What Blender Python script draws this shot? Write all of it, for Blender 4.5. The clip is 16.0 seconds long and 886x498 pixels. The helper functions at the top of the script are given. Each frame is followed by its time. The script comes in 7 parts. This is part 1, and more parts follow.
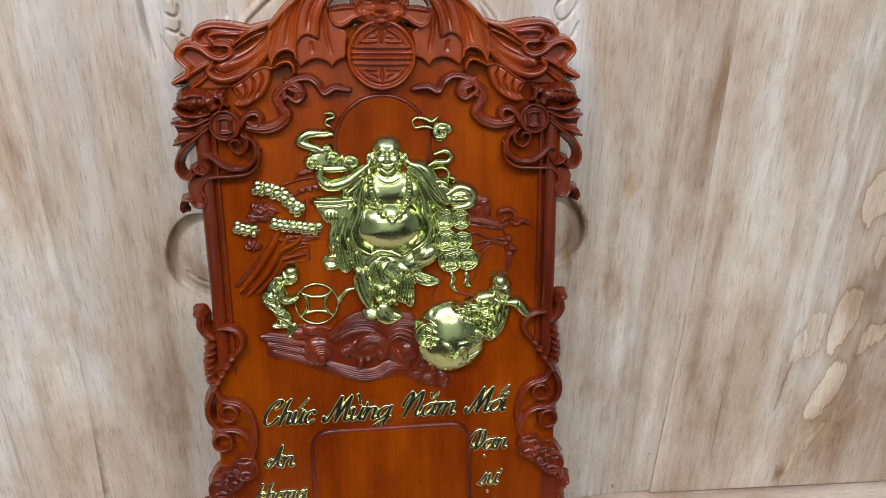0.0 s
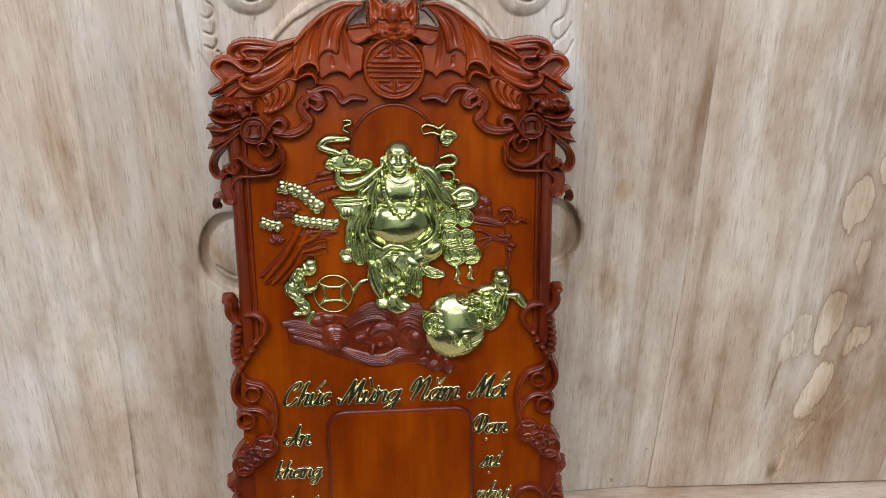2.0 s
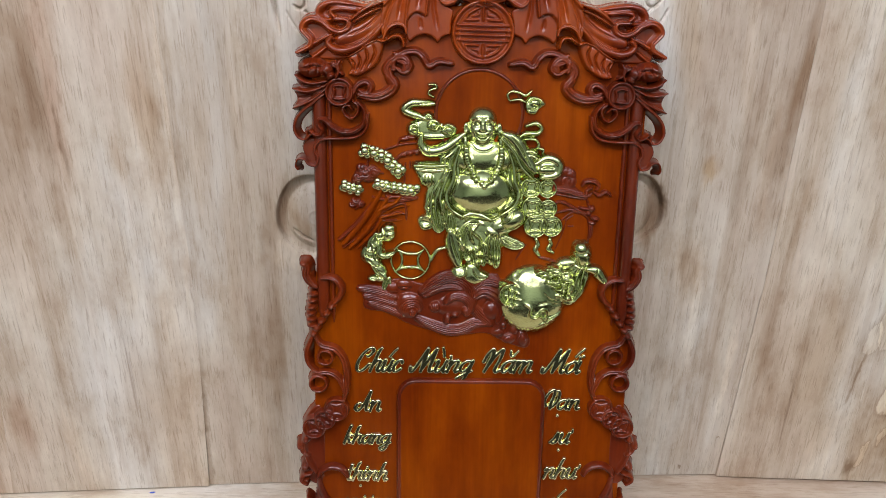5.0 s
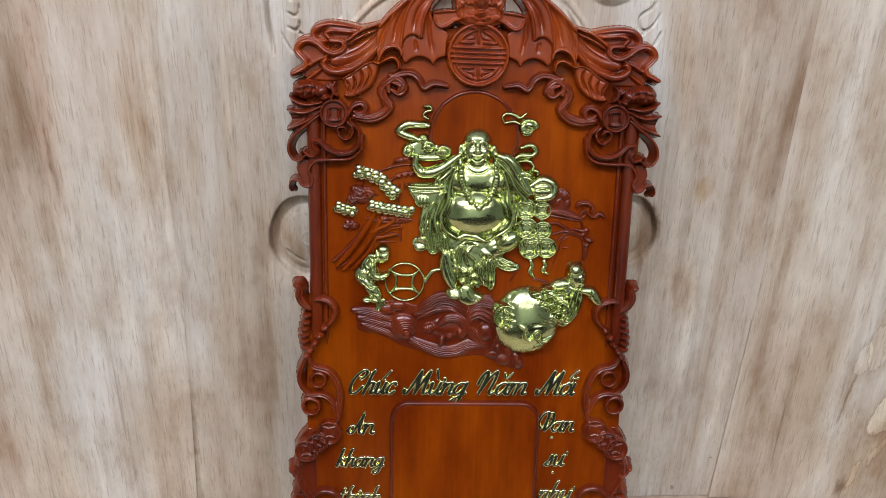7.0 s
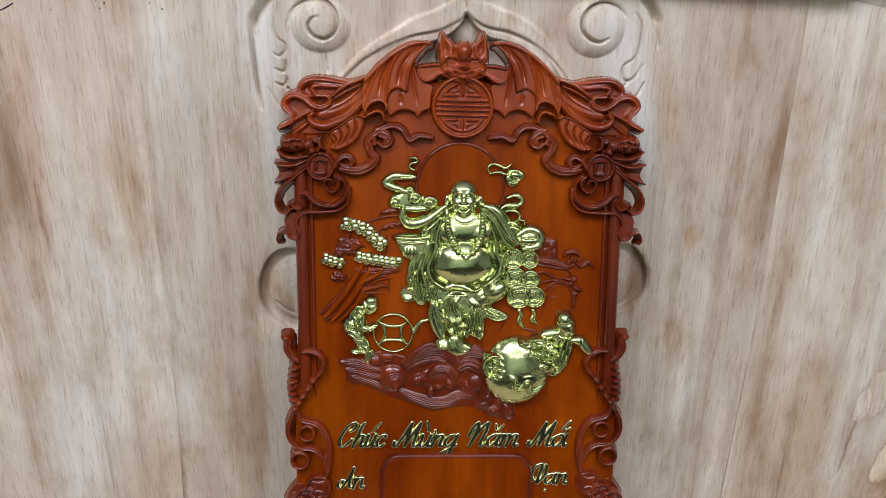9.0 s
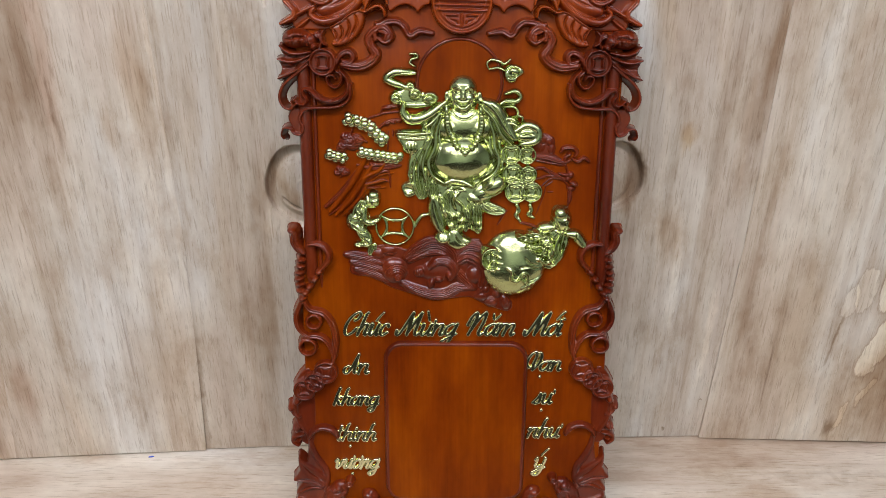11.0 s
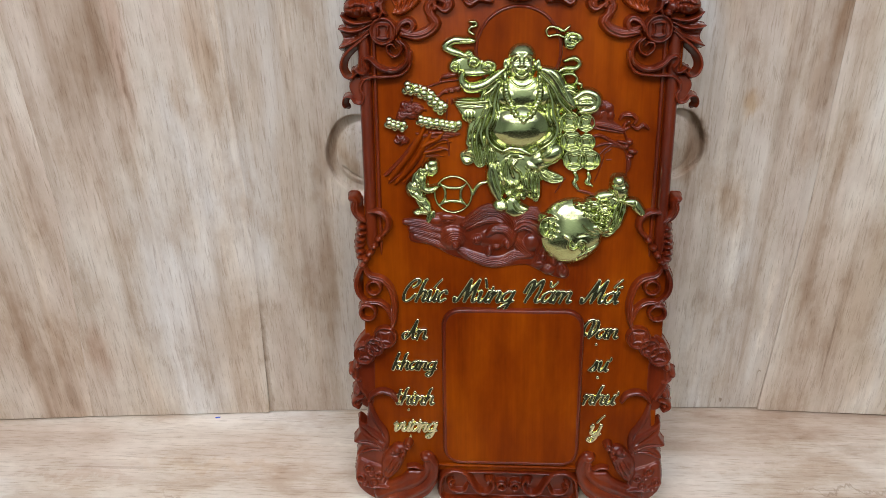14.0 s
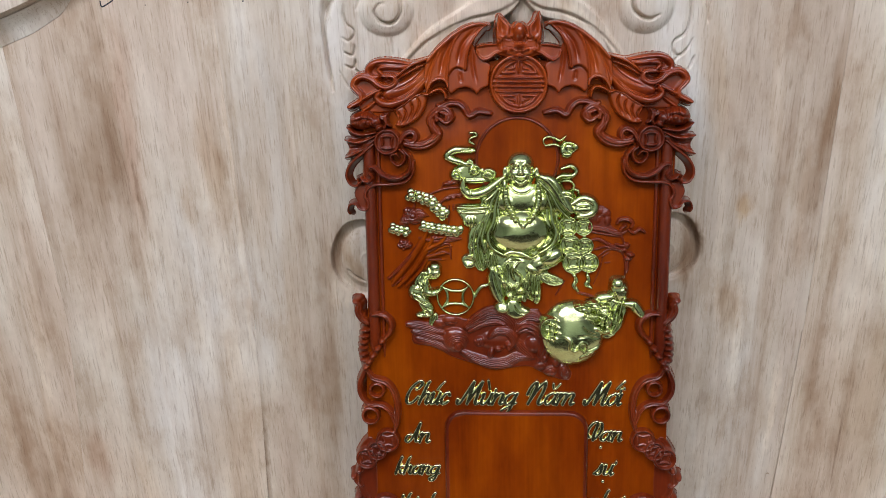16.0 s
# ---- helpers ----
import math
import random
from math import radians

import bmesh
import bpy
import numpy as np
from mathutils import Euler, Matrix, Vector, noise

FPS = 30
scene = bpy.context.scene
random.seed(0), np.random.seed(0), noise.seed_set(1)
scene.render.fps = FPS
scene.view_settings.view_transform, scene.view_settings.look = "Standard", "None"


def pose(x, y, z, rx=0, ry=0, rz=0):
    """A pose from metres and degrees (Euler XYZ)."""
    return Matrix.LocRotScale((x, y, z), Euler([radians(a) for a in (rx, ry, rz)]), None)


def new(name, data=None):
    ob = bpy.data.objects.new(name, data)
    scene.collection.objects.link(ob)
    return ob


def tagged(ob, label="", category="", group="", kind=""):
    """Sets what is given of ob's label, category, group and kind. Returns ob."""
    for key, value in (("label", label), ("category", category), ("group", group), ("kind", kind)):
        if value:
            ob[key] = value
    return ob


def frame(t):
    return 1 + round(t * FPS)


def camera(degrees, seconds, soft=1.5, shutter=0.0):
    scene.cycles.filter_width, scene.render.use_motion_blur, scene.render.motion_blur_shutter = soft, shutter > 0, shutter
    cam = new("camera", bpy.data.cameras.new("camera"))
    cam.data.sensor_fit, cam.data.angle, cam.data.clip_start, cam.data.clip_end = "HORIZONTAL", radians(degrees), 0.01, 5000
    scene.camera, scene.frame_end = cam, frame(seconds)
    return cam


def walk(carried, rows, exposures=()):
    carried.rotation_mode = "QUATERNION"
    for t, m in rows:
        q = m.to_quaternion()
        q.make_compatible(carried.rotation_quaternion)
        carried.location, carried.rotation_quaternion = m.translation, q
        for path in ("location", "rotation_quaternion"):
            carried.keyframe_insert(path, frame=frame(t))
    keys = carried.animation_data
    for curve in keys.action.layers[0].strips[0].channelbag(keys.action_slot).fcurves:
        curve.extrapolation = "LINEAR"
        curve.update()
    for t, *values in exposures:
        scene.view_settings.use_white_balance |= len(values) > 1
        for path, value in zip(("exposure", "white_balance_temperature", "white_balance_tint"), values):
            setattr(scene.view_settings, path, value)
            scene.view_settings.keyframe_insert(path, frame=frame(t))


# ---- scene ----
cam = camera(59.9, 16.0, soft=0.9)
LEAN_BACK = 15.66
# seconds; place of the eye and its pitch, roll and yaw in the plaque's own upright axes
PATH = [
    (0, -0.0253, -0.8776, 0.7948, -15.64, 0.62, -6.29),
    (0.5, -0.0224, -0.9827, 0.7860, -12.79, 1.18, -3.74),
    (1, -0.0089, -1.0031, 0.7831, -11.82, 1.68, -3.06),
    (1.5, -0.0226, -0.9968, 0.7703, -12.58, 0.75, -3.73),
    (2, -0.0166, -0.9777, 0.7748, -13.34, 0.52, -4.68),
    (2.5, -0.0151, -0.9601, 0.7667, -13.69, 0.03, -4.67),
    (3, -0.0281, -0.9545, 0.7631, -13.92, -0.28, -3.99),
    (3.5, -0.0443, -0.9497, 0.7632, -13.89, -0.28, -2.37),
    (4, -0.0534, -0.9670, 0.7608, -14.34, -0.92, -0.19),
    (4.2, -0.0513, -0.9685, 0.7563, -14.58, -0.74, 0.39),
    (6.5, -0.0522, -0.9588, 0.7532, -14.41, -1.17, -2.34),
    (7, -0.0634, -0.9603, 0.7594, -13.39, -1.16, -1.44),
    (7.5, -0.0679, -0.9698, 0.7681, -11.80, -1.00, -0.69),
    (8, -0.0686, -0.9610, 0.7714, -10.11, -0.90, -0.63),
    (8.2, -0.0645, -0.9515, 0.7670, -9.50, -0.54, -0.82),
    (10.3, -0.0201, -0.9922, 0.7596, -13.18, -0.56, -1.48),
    (10.5, -0.0221, -0.9962, 0.7547, -13.93, -0.58, -1.05),
    (11, -0.0247, -0.9985, 0.7421, -16.02, -0.31, -0.24),
    (11.5, -0.0190, -0.9925, 0.7349, -18.32, 0.30, -0.56),
    (12, -0.0239, -0.9923, 0.7280, -20.16, 0.09, -0.32),
    (12.5, -0.0301, -0.9967, 0.7246, -20.52, 0.06, 0.88),
    (13, -0.0310, -1.0038, 0.7280, -19.62, 0.40, 2.15),
    (13.5, -0.0310, -1.0099, 0.7299, -18.70, 0.63, 2.96),
    (14, -0.0314, -1.0148, 0.7353, -17.81, 0.63, 3.57),
    (14.5, -0.0312, -1.0200, 0.7377, -16.66, 0.69, 3.83),
    (15, -0.0292, -1.0292, 0.7432, -14.96, 0.97, 3.98),
    (15.5, -0.0287, -1.0257, 0.7465, -12.93, 1.07, 3.84),
    (16, -0.0300, -1.0311, 0.7479, -10.62, 0.94, 3.69),
]
walk(cam, [(t, pose(0, 0, 0.004, -LEAN_BACK) @ pose(x, y, z, 90 + pitch, roll, yaw)) for t, x, y, z, pitch, roll, yaw in PATH],
     exposures=[(0.0, 0.06, 6420, 10), (0.5, 0.0, 6450, 10), (1.0, -0.04, 6480, 10), (2.0, -0.03, 6580, 10), (4.0, 0.0, 6560, 10), (6.5, -0.02, 6450, 10), (8.2, -0.06, 6350, 10), (10.3, -0.02, 6480, 10), (12.0, -0.04, 6560, 10), (13.0, -0.02, 6500, 10), (14.5, 0.02, 6400, 10), (16.0, -0.02, 6400, 10)])

# ---- light ----
world = bpy.data.worlds.new("room_air")
scene.world = world
world.use_nodes = True
world.node_tree.nodes["Background"].inputs[0].default_value = (0.75, 0.8, 0.78, 1)
world.node_tree.nodes["Background"].inputs[1].default_value = 0.02


def panel_light(x, y, z, wide, deep, watts, colour):
    data = bpy.data.lights.new("unseen_ceiling_lamp", "AREA")
    data.shape, data.size, data.size_y, data.energy, data.color = "RECTANGLE", wide, deep, watts, colour
    lamp = new("unseen_ceiling_lamp", data)
    lamp.matrix_world = pose(x, y, z)
    return lamp


# assumed overhead lamps; the one farthest back also brightens the far wall
panel_light(-0.85, -0.95, 2.3, 1.3, 0.7, 30.5, (0.99, 0.967, 1.0))
panel_light(0.9, -0.95, 2.3, 1.3, 0.7, 18.8, (0.965, 0.955, 1.04))
panel_light(0.0, -2.15, 2.3, 2.0, 0.6, 18.5, (0.975, 0.965, 1.02))
# unseen lamp added to wash the ceiling, in place of the fittings' upward light
up = panel_light(0.0, -0.9, 2.32, 2.6, 0.5, 37, (0.91, 0.95, 1.09))
up.matrix_world = pose(0.0, -0.9, 2.32, 180)


# ---- materials ----
def material(name):
    m = bpy.data.materials.new(name)
    m.use_nodes = True
    return m, m.node_tree.nodes, m.node_tree.links, m.node_tree.nodes["Principled BSDF"]


def noise_at(nodes, links, vector, scale, detail=4.0, rough=0.55):
    n = nodes.new("ShaderNodeTexNoise")
    n.inputs["Scale"].default_value, n.inputs["Detail"].default_value, n.inputs["Roughness"].default_value = scale, detail, rough
    links.new(vector, n.inputs["Vector"])
    return n


def stretched(nodes, links, scale, use_random=False, space="Object"):
    c = nodes.new("ShaderNodeTexCoord")
    out = c.outputs[space]
    if use_random:
        info, mul, add = nodes.new("ShaderNodeObjectInfo"), nodes.new("ShaderNodeVectorMath"), nodes.new("ShaderNodeVectorMath")
        mul.operation = "MULTIPLY"
        mul.inputs[1].default_value = (7.0, 5.0, 3.0)
        links.new(info.outputs["Random"], mul.inputs[0])
        links.new(out, add.inputs[0])
        links.new(mul.outputs[0], add.inputs[1])
        out = add.outputs[0]
    m = nodes.new("ShaderNodeMapping")
    m.inputs["Scale"].default_value = scale
    links.new(out, m.inputs["Vector"])
    return m.outputs["Vector"]


def ramp(nodes, links, fac, stops):
    r = nodes.new("ShaderNodeValToRGB")
    while len(r.color_ramp.elements) < len(stops):
        r.color_ramp.elements.new(0.5)
    for e, (p, c) in zip(r.color_ramp.elements, stops):
        e.position, e.color = p, (*c, 1)
    links.new(fac, r.inputs["Fac"])
    return r.outputs["Color"]


def blend(nodes, links, kind, fac, a, b):
    m = nodes.new("ShaderNodeMix")
    m.data_type, m.blend_type = "RGBA", kind
    if isinstance(fac, float):
        m.inputs[0].default_value = fac
    else:
        links.new(fac, m.inputs[0])
    for socket, v in ((m.inputs[6], a), (m.inputs[7], b)):
        if isinstance(v, tuple):
            socket.default_value = (*v, 1)
        else:
            links.new(v, socket)
    return m.outputs[2]


def bumped(nodes, links, bsdf, height, strength, distance):
    b = nodes.new("ShaderNodeBump")
    b.inputs["Strength"].default_value, b.inputs["Distance"].default_value = strength, distance
    links.new(height, b.inputs["Height"])
    links.new(b.outputs["Normal"], bsdf.inputs["Normal"])


def lacquer(name, deep, mid, light, rough, coat, spec=0.3):
    """Red-stained, varnished wood with upright grain."""
    m, n, l, p = material(name)
    cloud = noise_at(n, l, stretched(n, l, (1, 0.35, 1)), 13, 5, 0.6)
    a = noise_at(n, l, stretched(n, l, (1, 0.06, 1)), 40, 5)
    b = noise_at(n, l, stretched(n, l, (1, 0.03, 1)), 260, 3)
    c = ramp(n, l, cloud.outputs["Fac"], [(0.34, deep), (0.5, mid), (0.66, light)])
    band = ramp(n, l, a.outputs["Fac"], [(0.34, (0.74, 0.66, 0.6)), (0.5, (1.0, 1.0, 1.0)), (0.66, (1.12, 1.16, 1.2))])
    c = blend(n, l, "MULTIPLY", 0.6, c, band)
    fine = ramp(n, l, b.outputs["Fac"], [(0.35, (0.72, 0.66, 0.6)), (0.6, (1.0, 1.0, 1.0))])
    c = blend(n, l, "MULTIPLY", 0.35, c, fine)
    l.new(c, p.inputs["Base Color"])
    p.inputs["Roughness"].default_value, p.inputs["Specular IOR Level"].default_value = rough, spec
    p.inputs["Coat Weight"].default_value, p.inputs["Coat Roughness"].default_value = coat, 0.12
    p.inputs["Coat IOR"].default_value = 1.46
    bumped(n, l, p, noise_at(n, l, stretched(n, l, (1, 0.4, 1)), 60, 3).outputs["Fac"], 0.08, 0.002)
    return m


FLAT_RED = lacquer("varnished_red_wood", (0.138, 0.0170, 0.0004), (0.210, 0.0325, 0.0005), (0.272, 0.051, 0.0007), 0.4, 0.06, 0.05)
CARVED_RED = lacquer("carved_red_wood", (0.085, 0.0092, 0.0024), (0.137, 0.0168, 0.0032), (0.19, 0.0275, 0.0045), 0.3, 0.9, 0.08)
# lighter red; on sash and shell fan it partly stands in for missing highlights
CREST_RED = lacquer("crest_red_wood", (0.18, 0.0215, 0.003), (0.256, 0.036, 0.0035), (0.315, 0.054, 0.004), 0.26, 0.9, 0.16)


def gold(name, colour, rough, wobble):
    """Bright gilt plating, slightly wavy."""
    m, n, l, p = material(name)
    v = stretched(n, l, (1, 1, 1))
    a = noise_at(n, l, v, 60, 3)
    l.new(ramp(n, l, a.outputs["Fac"], [(0.3, tuple(0.86 * c for c in colour)), (0.7, colour)]), p.inputs["Base Color"])
    p.inputs["Metallic"].default_value = 1.0
    r = n.new("ShaderNodeMapRange")
    r.inputs["To Min"].default_value, r.inputs["To Max"].default_value = rough * 0.7, rough * 1.5
    l.new(noise_at(n, l, v, 25, 4).outputs["Fac"], r.inputs["Value"])
    l.new(r.outputs[0], p.inputs["Roughness"])
    bumped(n, l, p, noise_at(n, l, v, 34, 3).outputs["Fac"], wobble, 0.004)
    return m


GOLD = gold("gilt", (0.55, 0.60, 0.285), 0.20, 0.42)
GOLD_TUFT = gold("gilt_tufts", (0.64, 0.68, 0.38), 0.22, 0.1)
GOLD_LETTER = gold("gilt_letters", (0.78, 0.76, 0.46), 0.10, 0.04)


STAIN = {
    "brown": (0.80, 0.70, 0.60), "dark": (0.50, 0.41, 0.33), "red": (0.84, 0.73, 0.67), "grey": (0.86, 0.83, 0.80),
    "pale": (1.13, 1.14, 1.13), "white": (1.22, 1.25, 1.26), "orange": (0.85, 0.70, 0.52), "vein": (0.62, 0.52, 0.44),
}


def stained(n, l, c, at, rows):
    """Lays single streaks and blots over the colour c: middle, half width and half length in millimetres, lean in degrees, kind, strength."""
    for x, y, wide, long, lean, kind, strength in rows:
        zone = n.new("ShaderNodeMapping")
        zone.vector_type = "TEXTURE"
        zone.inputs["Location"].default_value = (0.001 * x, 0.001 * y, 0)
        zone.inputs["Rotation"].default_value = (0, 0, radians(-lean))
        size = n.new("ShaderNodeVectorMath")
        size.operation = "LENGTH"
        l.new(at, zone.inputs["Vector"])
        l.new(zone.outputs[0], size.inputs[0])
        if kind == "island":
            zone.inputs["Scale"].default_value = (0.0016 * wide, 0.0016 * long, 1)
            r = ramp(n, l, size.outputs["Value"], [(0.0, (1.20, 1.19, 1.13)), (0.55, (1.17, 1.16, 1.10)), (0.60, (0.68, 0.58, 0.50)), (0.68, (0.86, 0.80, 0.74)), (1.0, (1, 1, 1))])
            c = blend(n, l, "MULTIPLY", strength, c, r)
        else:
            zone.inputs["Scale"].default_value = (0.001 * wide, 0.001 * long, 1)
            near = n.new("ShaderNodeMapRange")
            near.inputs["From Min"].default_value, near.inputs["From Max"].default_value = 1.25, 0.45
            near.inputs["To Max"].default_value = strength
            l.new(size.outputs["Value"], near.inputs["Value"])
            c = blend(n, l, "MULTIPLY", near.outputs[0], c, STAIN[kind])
    return c


def raw_wood(name, along, tone, stains=(), vary=True, contrast=0.85):
    """Pale sawn wood: streaks along the grain, broad brown stains, short pores."""
    m, n, l, p = material(name)

    def along_grain(k):
        s = [1.0, 1.0, 1.0]
        s[along] = k
        return stretched(n, l, s, vary)

    broad = noise_at(n, l, along_grain(0.22), 4.5, 8, 0.6)
    patch = noise_at(n, l, along_grain(0.45), 13, 7, 0.68)
    streak = noise_at(n, l, along_grain(0.05), 42, 6, 0.6)
    band = noise_at(n, l, along_grain(0.035), 17, 5, 0.65)
    line = noise_at(n, l, along_grain(0.02), 90, 4, 0.6)
    pore = noise_at(n, l, along_grain(0.07), 420, 3, 0.6)
    pale, mid, brown, grey = [tuple(t * c for t, c in zip(tone, base)) for base in
                              ((0.62, 0.535, 0.46), (0.555, 0.45, 0.375), (0.42, 0.31, 0.235), (0.645, 0.59, 0.55))]
    c = ramp(n, l, broad.outputs["Fac"], [(0.35, brown), (0.45, mid), (0.53, pale), (0.62, grey)])
    d = ramp(n, l, patch.outputs["Fac"], [(0.37, (0.80, 0.72, 0.65)), (0.48, (0.98, 0.97, 0.96)), (0.53, (1.03, 1.03, 1.04)), (0.62, (1.12, 1.14, 1.17))])
    c = blend(n, l, "MULTIPLY", 0.9, c, d)
    d = ramp(n, l, streak.outputs["Fac"], [(0.32, (0.78, 0.70, 0.63)), (0.5, (1, 1, 1)), (0.68, (1.08, 1.09, 1.1))])
    c = blend(n, l, "MULTIPLY", contrast, c, d)
    d = ramp(n, l, band.outputs["Fac"], [(0.36, (0.83, 0.76, 0.70)), (0.46, (1, 1, 1)), (0.55, (1, 1, 1)), (0.64, (1.12, 1.14, 1.16))])
    c = blend(n, l, "MULTIPLY", contrast, c, d)
    d = ramp(n, l, line.outputs["Fac"], [(0.27, (0.55, 0.47, 0.42)), (0.34, (1, 1, 1))])
    c = blend(n, l, "MULTIPLY", 0.6, c, d)
    e = ramp(n, l, pore.outputs["Fac"], [(0.32, (0.66, 0.6, 0.54)), (0.46, (1, 1, 1))])
    c = blend(n, l, "MULTIPLY", 0.7, c, e)
    if stains:
        # the blots' outlines waver along the grain
        wave = noise_at(n, l, stretched(n, l, (1, 0.4, 0)), 30, 4, 0.6)
        off, move = n.new("ShaderNodeVectorMath"), n.new("ShaderNodeVectorMath")
        off.operation, move.operation = "SUBTRACT", "MULTIPLY_ADD"
        off.inputs[1].default_value = (0.5, 0.5, 0.5)
        move.inputs[1].default_value = (0.030, 0.085, 0)
        at = n.new("ShaderNodeTexCoord")
        l.new(wave.outputs["Color"], off.inputs[0])
        l.new(off.outputs[0], move.inputs[0])
        l.new(at.outputs["Object"], move.inputs[2])
        c = stained(n, l, c, move.outputs[0], stains)
    l.new(c, p.inputs["Base Color"])
    p.inputs["Roughness"].default_value = 0.62
    bumped(n, l, p, pore.outputs["Fac"], 0.12, 0.0015)
    return m


LEFT_STAINS = [
    (-542, 690, 15, 170, 3, "red", 0.9), (-543, 588, 3, 60, 1, "dark", 0.5), (-432, 645, 19, 85, -3, "brown", 0.9), (-568, 655, 15, 85, -2, "grey", 1.0),
    (-402, 600, 5, 300, 1, "pale", 0.9), (-690, 150, 22, 70, 0, "red", 1.0), (-612, 60, 14, 110, -6, "white", 0.6), (-470, 330, 45, 60, 0, "pale", 0.5),
    (-500, 180, 40, 110, -2, "brown", 0.5), (-445, 140, 30, 170, 0, "brown", 0.5), (-705, 270, 2.0, 110, 6, "dark", 0.3), (-640, 420, 30, 120, 2, "white", 0.5), (-760, 560, 22, 190, 2, "red", 0.6),
]
FAR_LEFT_STAINS = [
    (-820, 420, 26, 200, 2, "brown", 0.6), (-760, 45, 12, 35, 0, "dark", 0.35), (-745, 300, 12, 170, 4, "pale", 0.8), (-930, 350, 30, 240, 2, "red", 0.5),
]
RIGHT_STAINS = [
    (700, 524, 24, 37, 8, "island", 1.0), (694, 322, 20, 56, 6, "island", 1.0), (747, 287, 15, 34, 32, "island", 1.0), (692, 196, 23, 62, 14, "island", 1.0),
    (662, 66, 6, 30, 20, "island", 0.8), (694, 104, 6, 34, 18, "island", 0.8), (742, 160, 7, 36, 34, "island", 0.6), (651, 300, 16, 44, 6, "island", 0.6), (742, 588, 22, 36, 0, "island", 0.9), (727, 440, 9, 30, 12, "island", 0.8), (632, 276, 10, 34, 12, "island", 0.5),
]
RIGHT_STREAKS = [
    (620, 212, 3, 48, 12, "vein", 1.0), (632, 628, 6, 85, -9, "vein", 0.6), (560, 240, 42, 130, 6, "brown", 0.75), (690, 90, 60, 95, 26, "brown", 0.8),
    (480, 620, 16, 150, 2, "brown", 0.35), (512, 330, 24, 120, 3, "pale", 0.5), (585, 90, 34, 60, 8, "brown", 0.6), (720, 380, 30, 60, 10, "vein", 0.5),
    (790, 180, 30, 110, 30, "brown", 0.7), (646, 34, 6, 26, 6, "dark", 0.9), (560, 480, 30, 120, 2, "pale", 0.4), (530, 760, 22, 120, 0, "brown", 0.4),
]
CENTRE_STAINS_AND_SHADE = [
    (343, 330, 8, 130, -4, "white", 0.9), (414, 215, 7, 95, 0, "white", 1.0), (360, 715, 10, 110, -5, "pale", 0.9), (272, 750, 20, 110, -11, "brown", 0.9),
    (324, 400, 15, 55, -6, "brown", 0.8), (333, 546, 12, 24, 0, "orange", 0.9), (434, 690, 9, 70, 2, "brown", 0.9), (392, 190, 12, 130, 0, "brown", 0.6),
    # the dark wedge at -414 paints shade on the plank edge of the west joint
    (300, 540, 7, 260, -4, "white", 0.5), (366, 22, 3.5, 4, 0, "dark", 0.9), (425, 75, 2, 3, 0, "dark", 0.8), (-414, 130, 8, 140, 3, "dark", 0.85), (-255, 425, 38, 14, 30, "white", 0.9), (310, 120, 9, 120, -2, "pale", 0.7),
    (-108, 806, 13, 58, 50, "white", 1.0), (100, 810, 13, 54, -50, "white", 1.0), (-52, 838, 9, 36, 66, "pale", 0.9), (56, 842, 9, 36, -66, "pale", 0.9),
    # dark arcs paint the crease shade of the sunk rings, among brown stains
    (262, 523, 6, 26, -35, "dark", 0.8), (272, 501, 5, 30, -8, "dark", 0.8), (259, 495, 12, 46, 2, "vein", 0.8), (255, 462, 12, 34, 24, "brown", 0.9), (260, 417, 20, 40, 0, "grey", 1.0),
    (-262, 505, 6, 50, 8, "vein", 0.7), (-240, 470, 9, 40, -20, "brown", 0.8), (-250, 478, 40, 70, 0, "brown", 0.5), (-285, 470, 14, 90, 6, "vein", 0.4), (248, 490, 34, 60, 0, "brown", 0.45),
]
CENTRE_STREAKS_AND_SHADE = [
    # wide grey blots beside the plaque: its shade painted in, together with dirt
    (-318, 620, 62, 240, 0, "grey", 1.0), (-300, 260, 66, 210, 0, "grey", 0.9), (290, 640, 40, 200, -4, "grey", 0.6),
    (-365, 640, 16, 150, 2, "brown", 0.6), (-340, 420, 12, 160, 2, "brown", 0.5), (-310, 700, 10, 130, 2, "pale", 0.7), (-330, 180, 18, 120, 0, "pale", 0.5),
    (-290, 250, 14, 130, 0, "brown", 0.5), (300, 300, 10, 90, -3, "grey", 0.8), (375, 520, 10, 120, -2, "grey", 0.8), (412, 560, 8, 120, 0, "pale", 0.7),
]
SEAT_STAINS = [
    (-480, 60, 160, 12, 0, "orange", 0.35), (640, 130, 200, 9, 0, "grey", 0.7), (520, 40, 90, 2.5, -3, "dark", 0.5), (-520, -20, 40, 3, 30, "vein", 0.5),
    (-700, 30, 120, 8, 3, "red", 0.5), (420, 80, 150, 12, 0, "brown", 0.35), (700, -40, 160, 14, 0, "brown", 0.3), (-300, 100, 140, 10, 0, "pale", 0.5),
]
LEFT_WOOD = raw_wood("raw_left_wood", 1, (1.0, 1.0, 0.935), LEFT_STAINS, False)
FAR_LEFT_WOOD = raw_wood("raw_far_left_wood", 1, (1.05, 1.04, 0.965), FAR_LEFT_STAINS)
RIGHT_WOOD = raw_wood("raw_right_wood", 1, (1.0, 0.99, 0.905), RIGHT_STREAKS + RIGHT_STAINS)
CENTRE_WOOD = raw_wood("raw_centre_wood", 1, (0.94, 0.94, 0.875), CENTRE_STAINS_AND_SHADE + CENTRE_STREAKS_AND_SHADE, False)
CARVED_WOOD = raw_wood("raw_carved_wood", 1, (0.89, 0.91, 0.88))
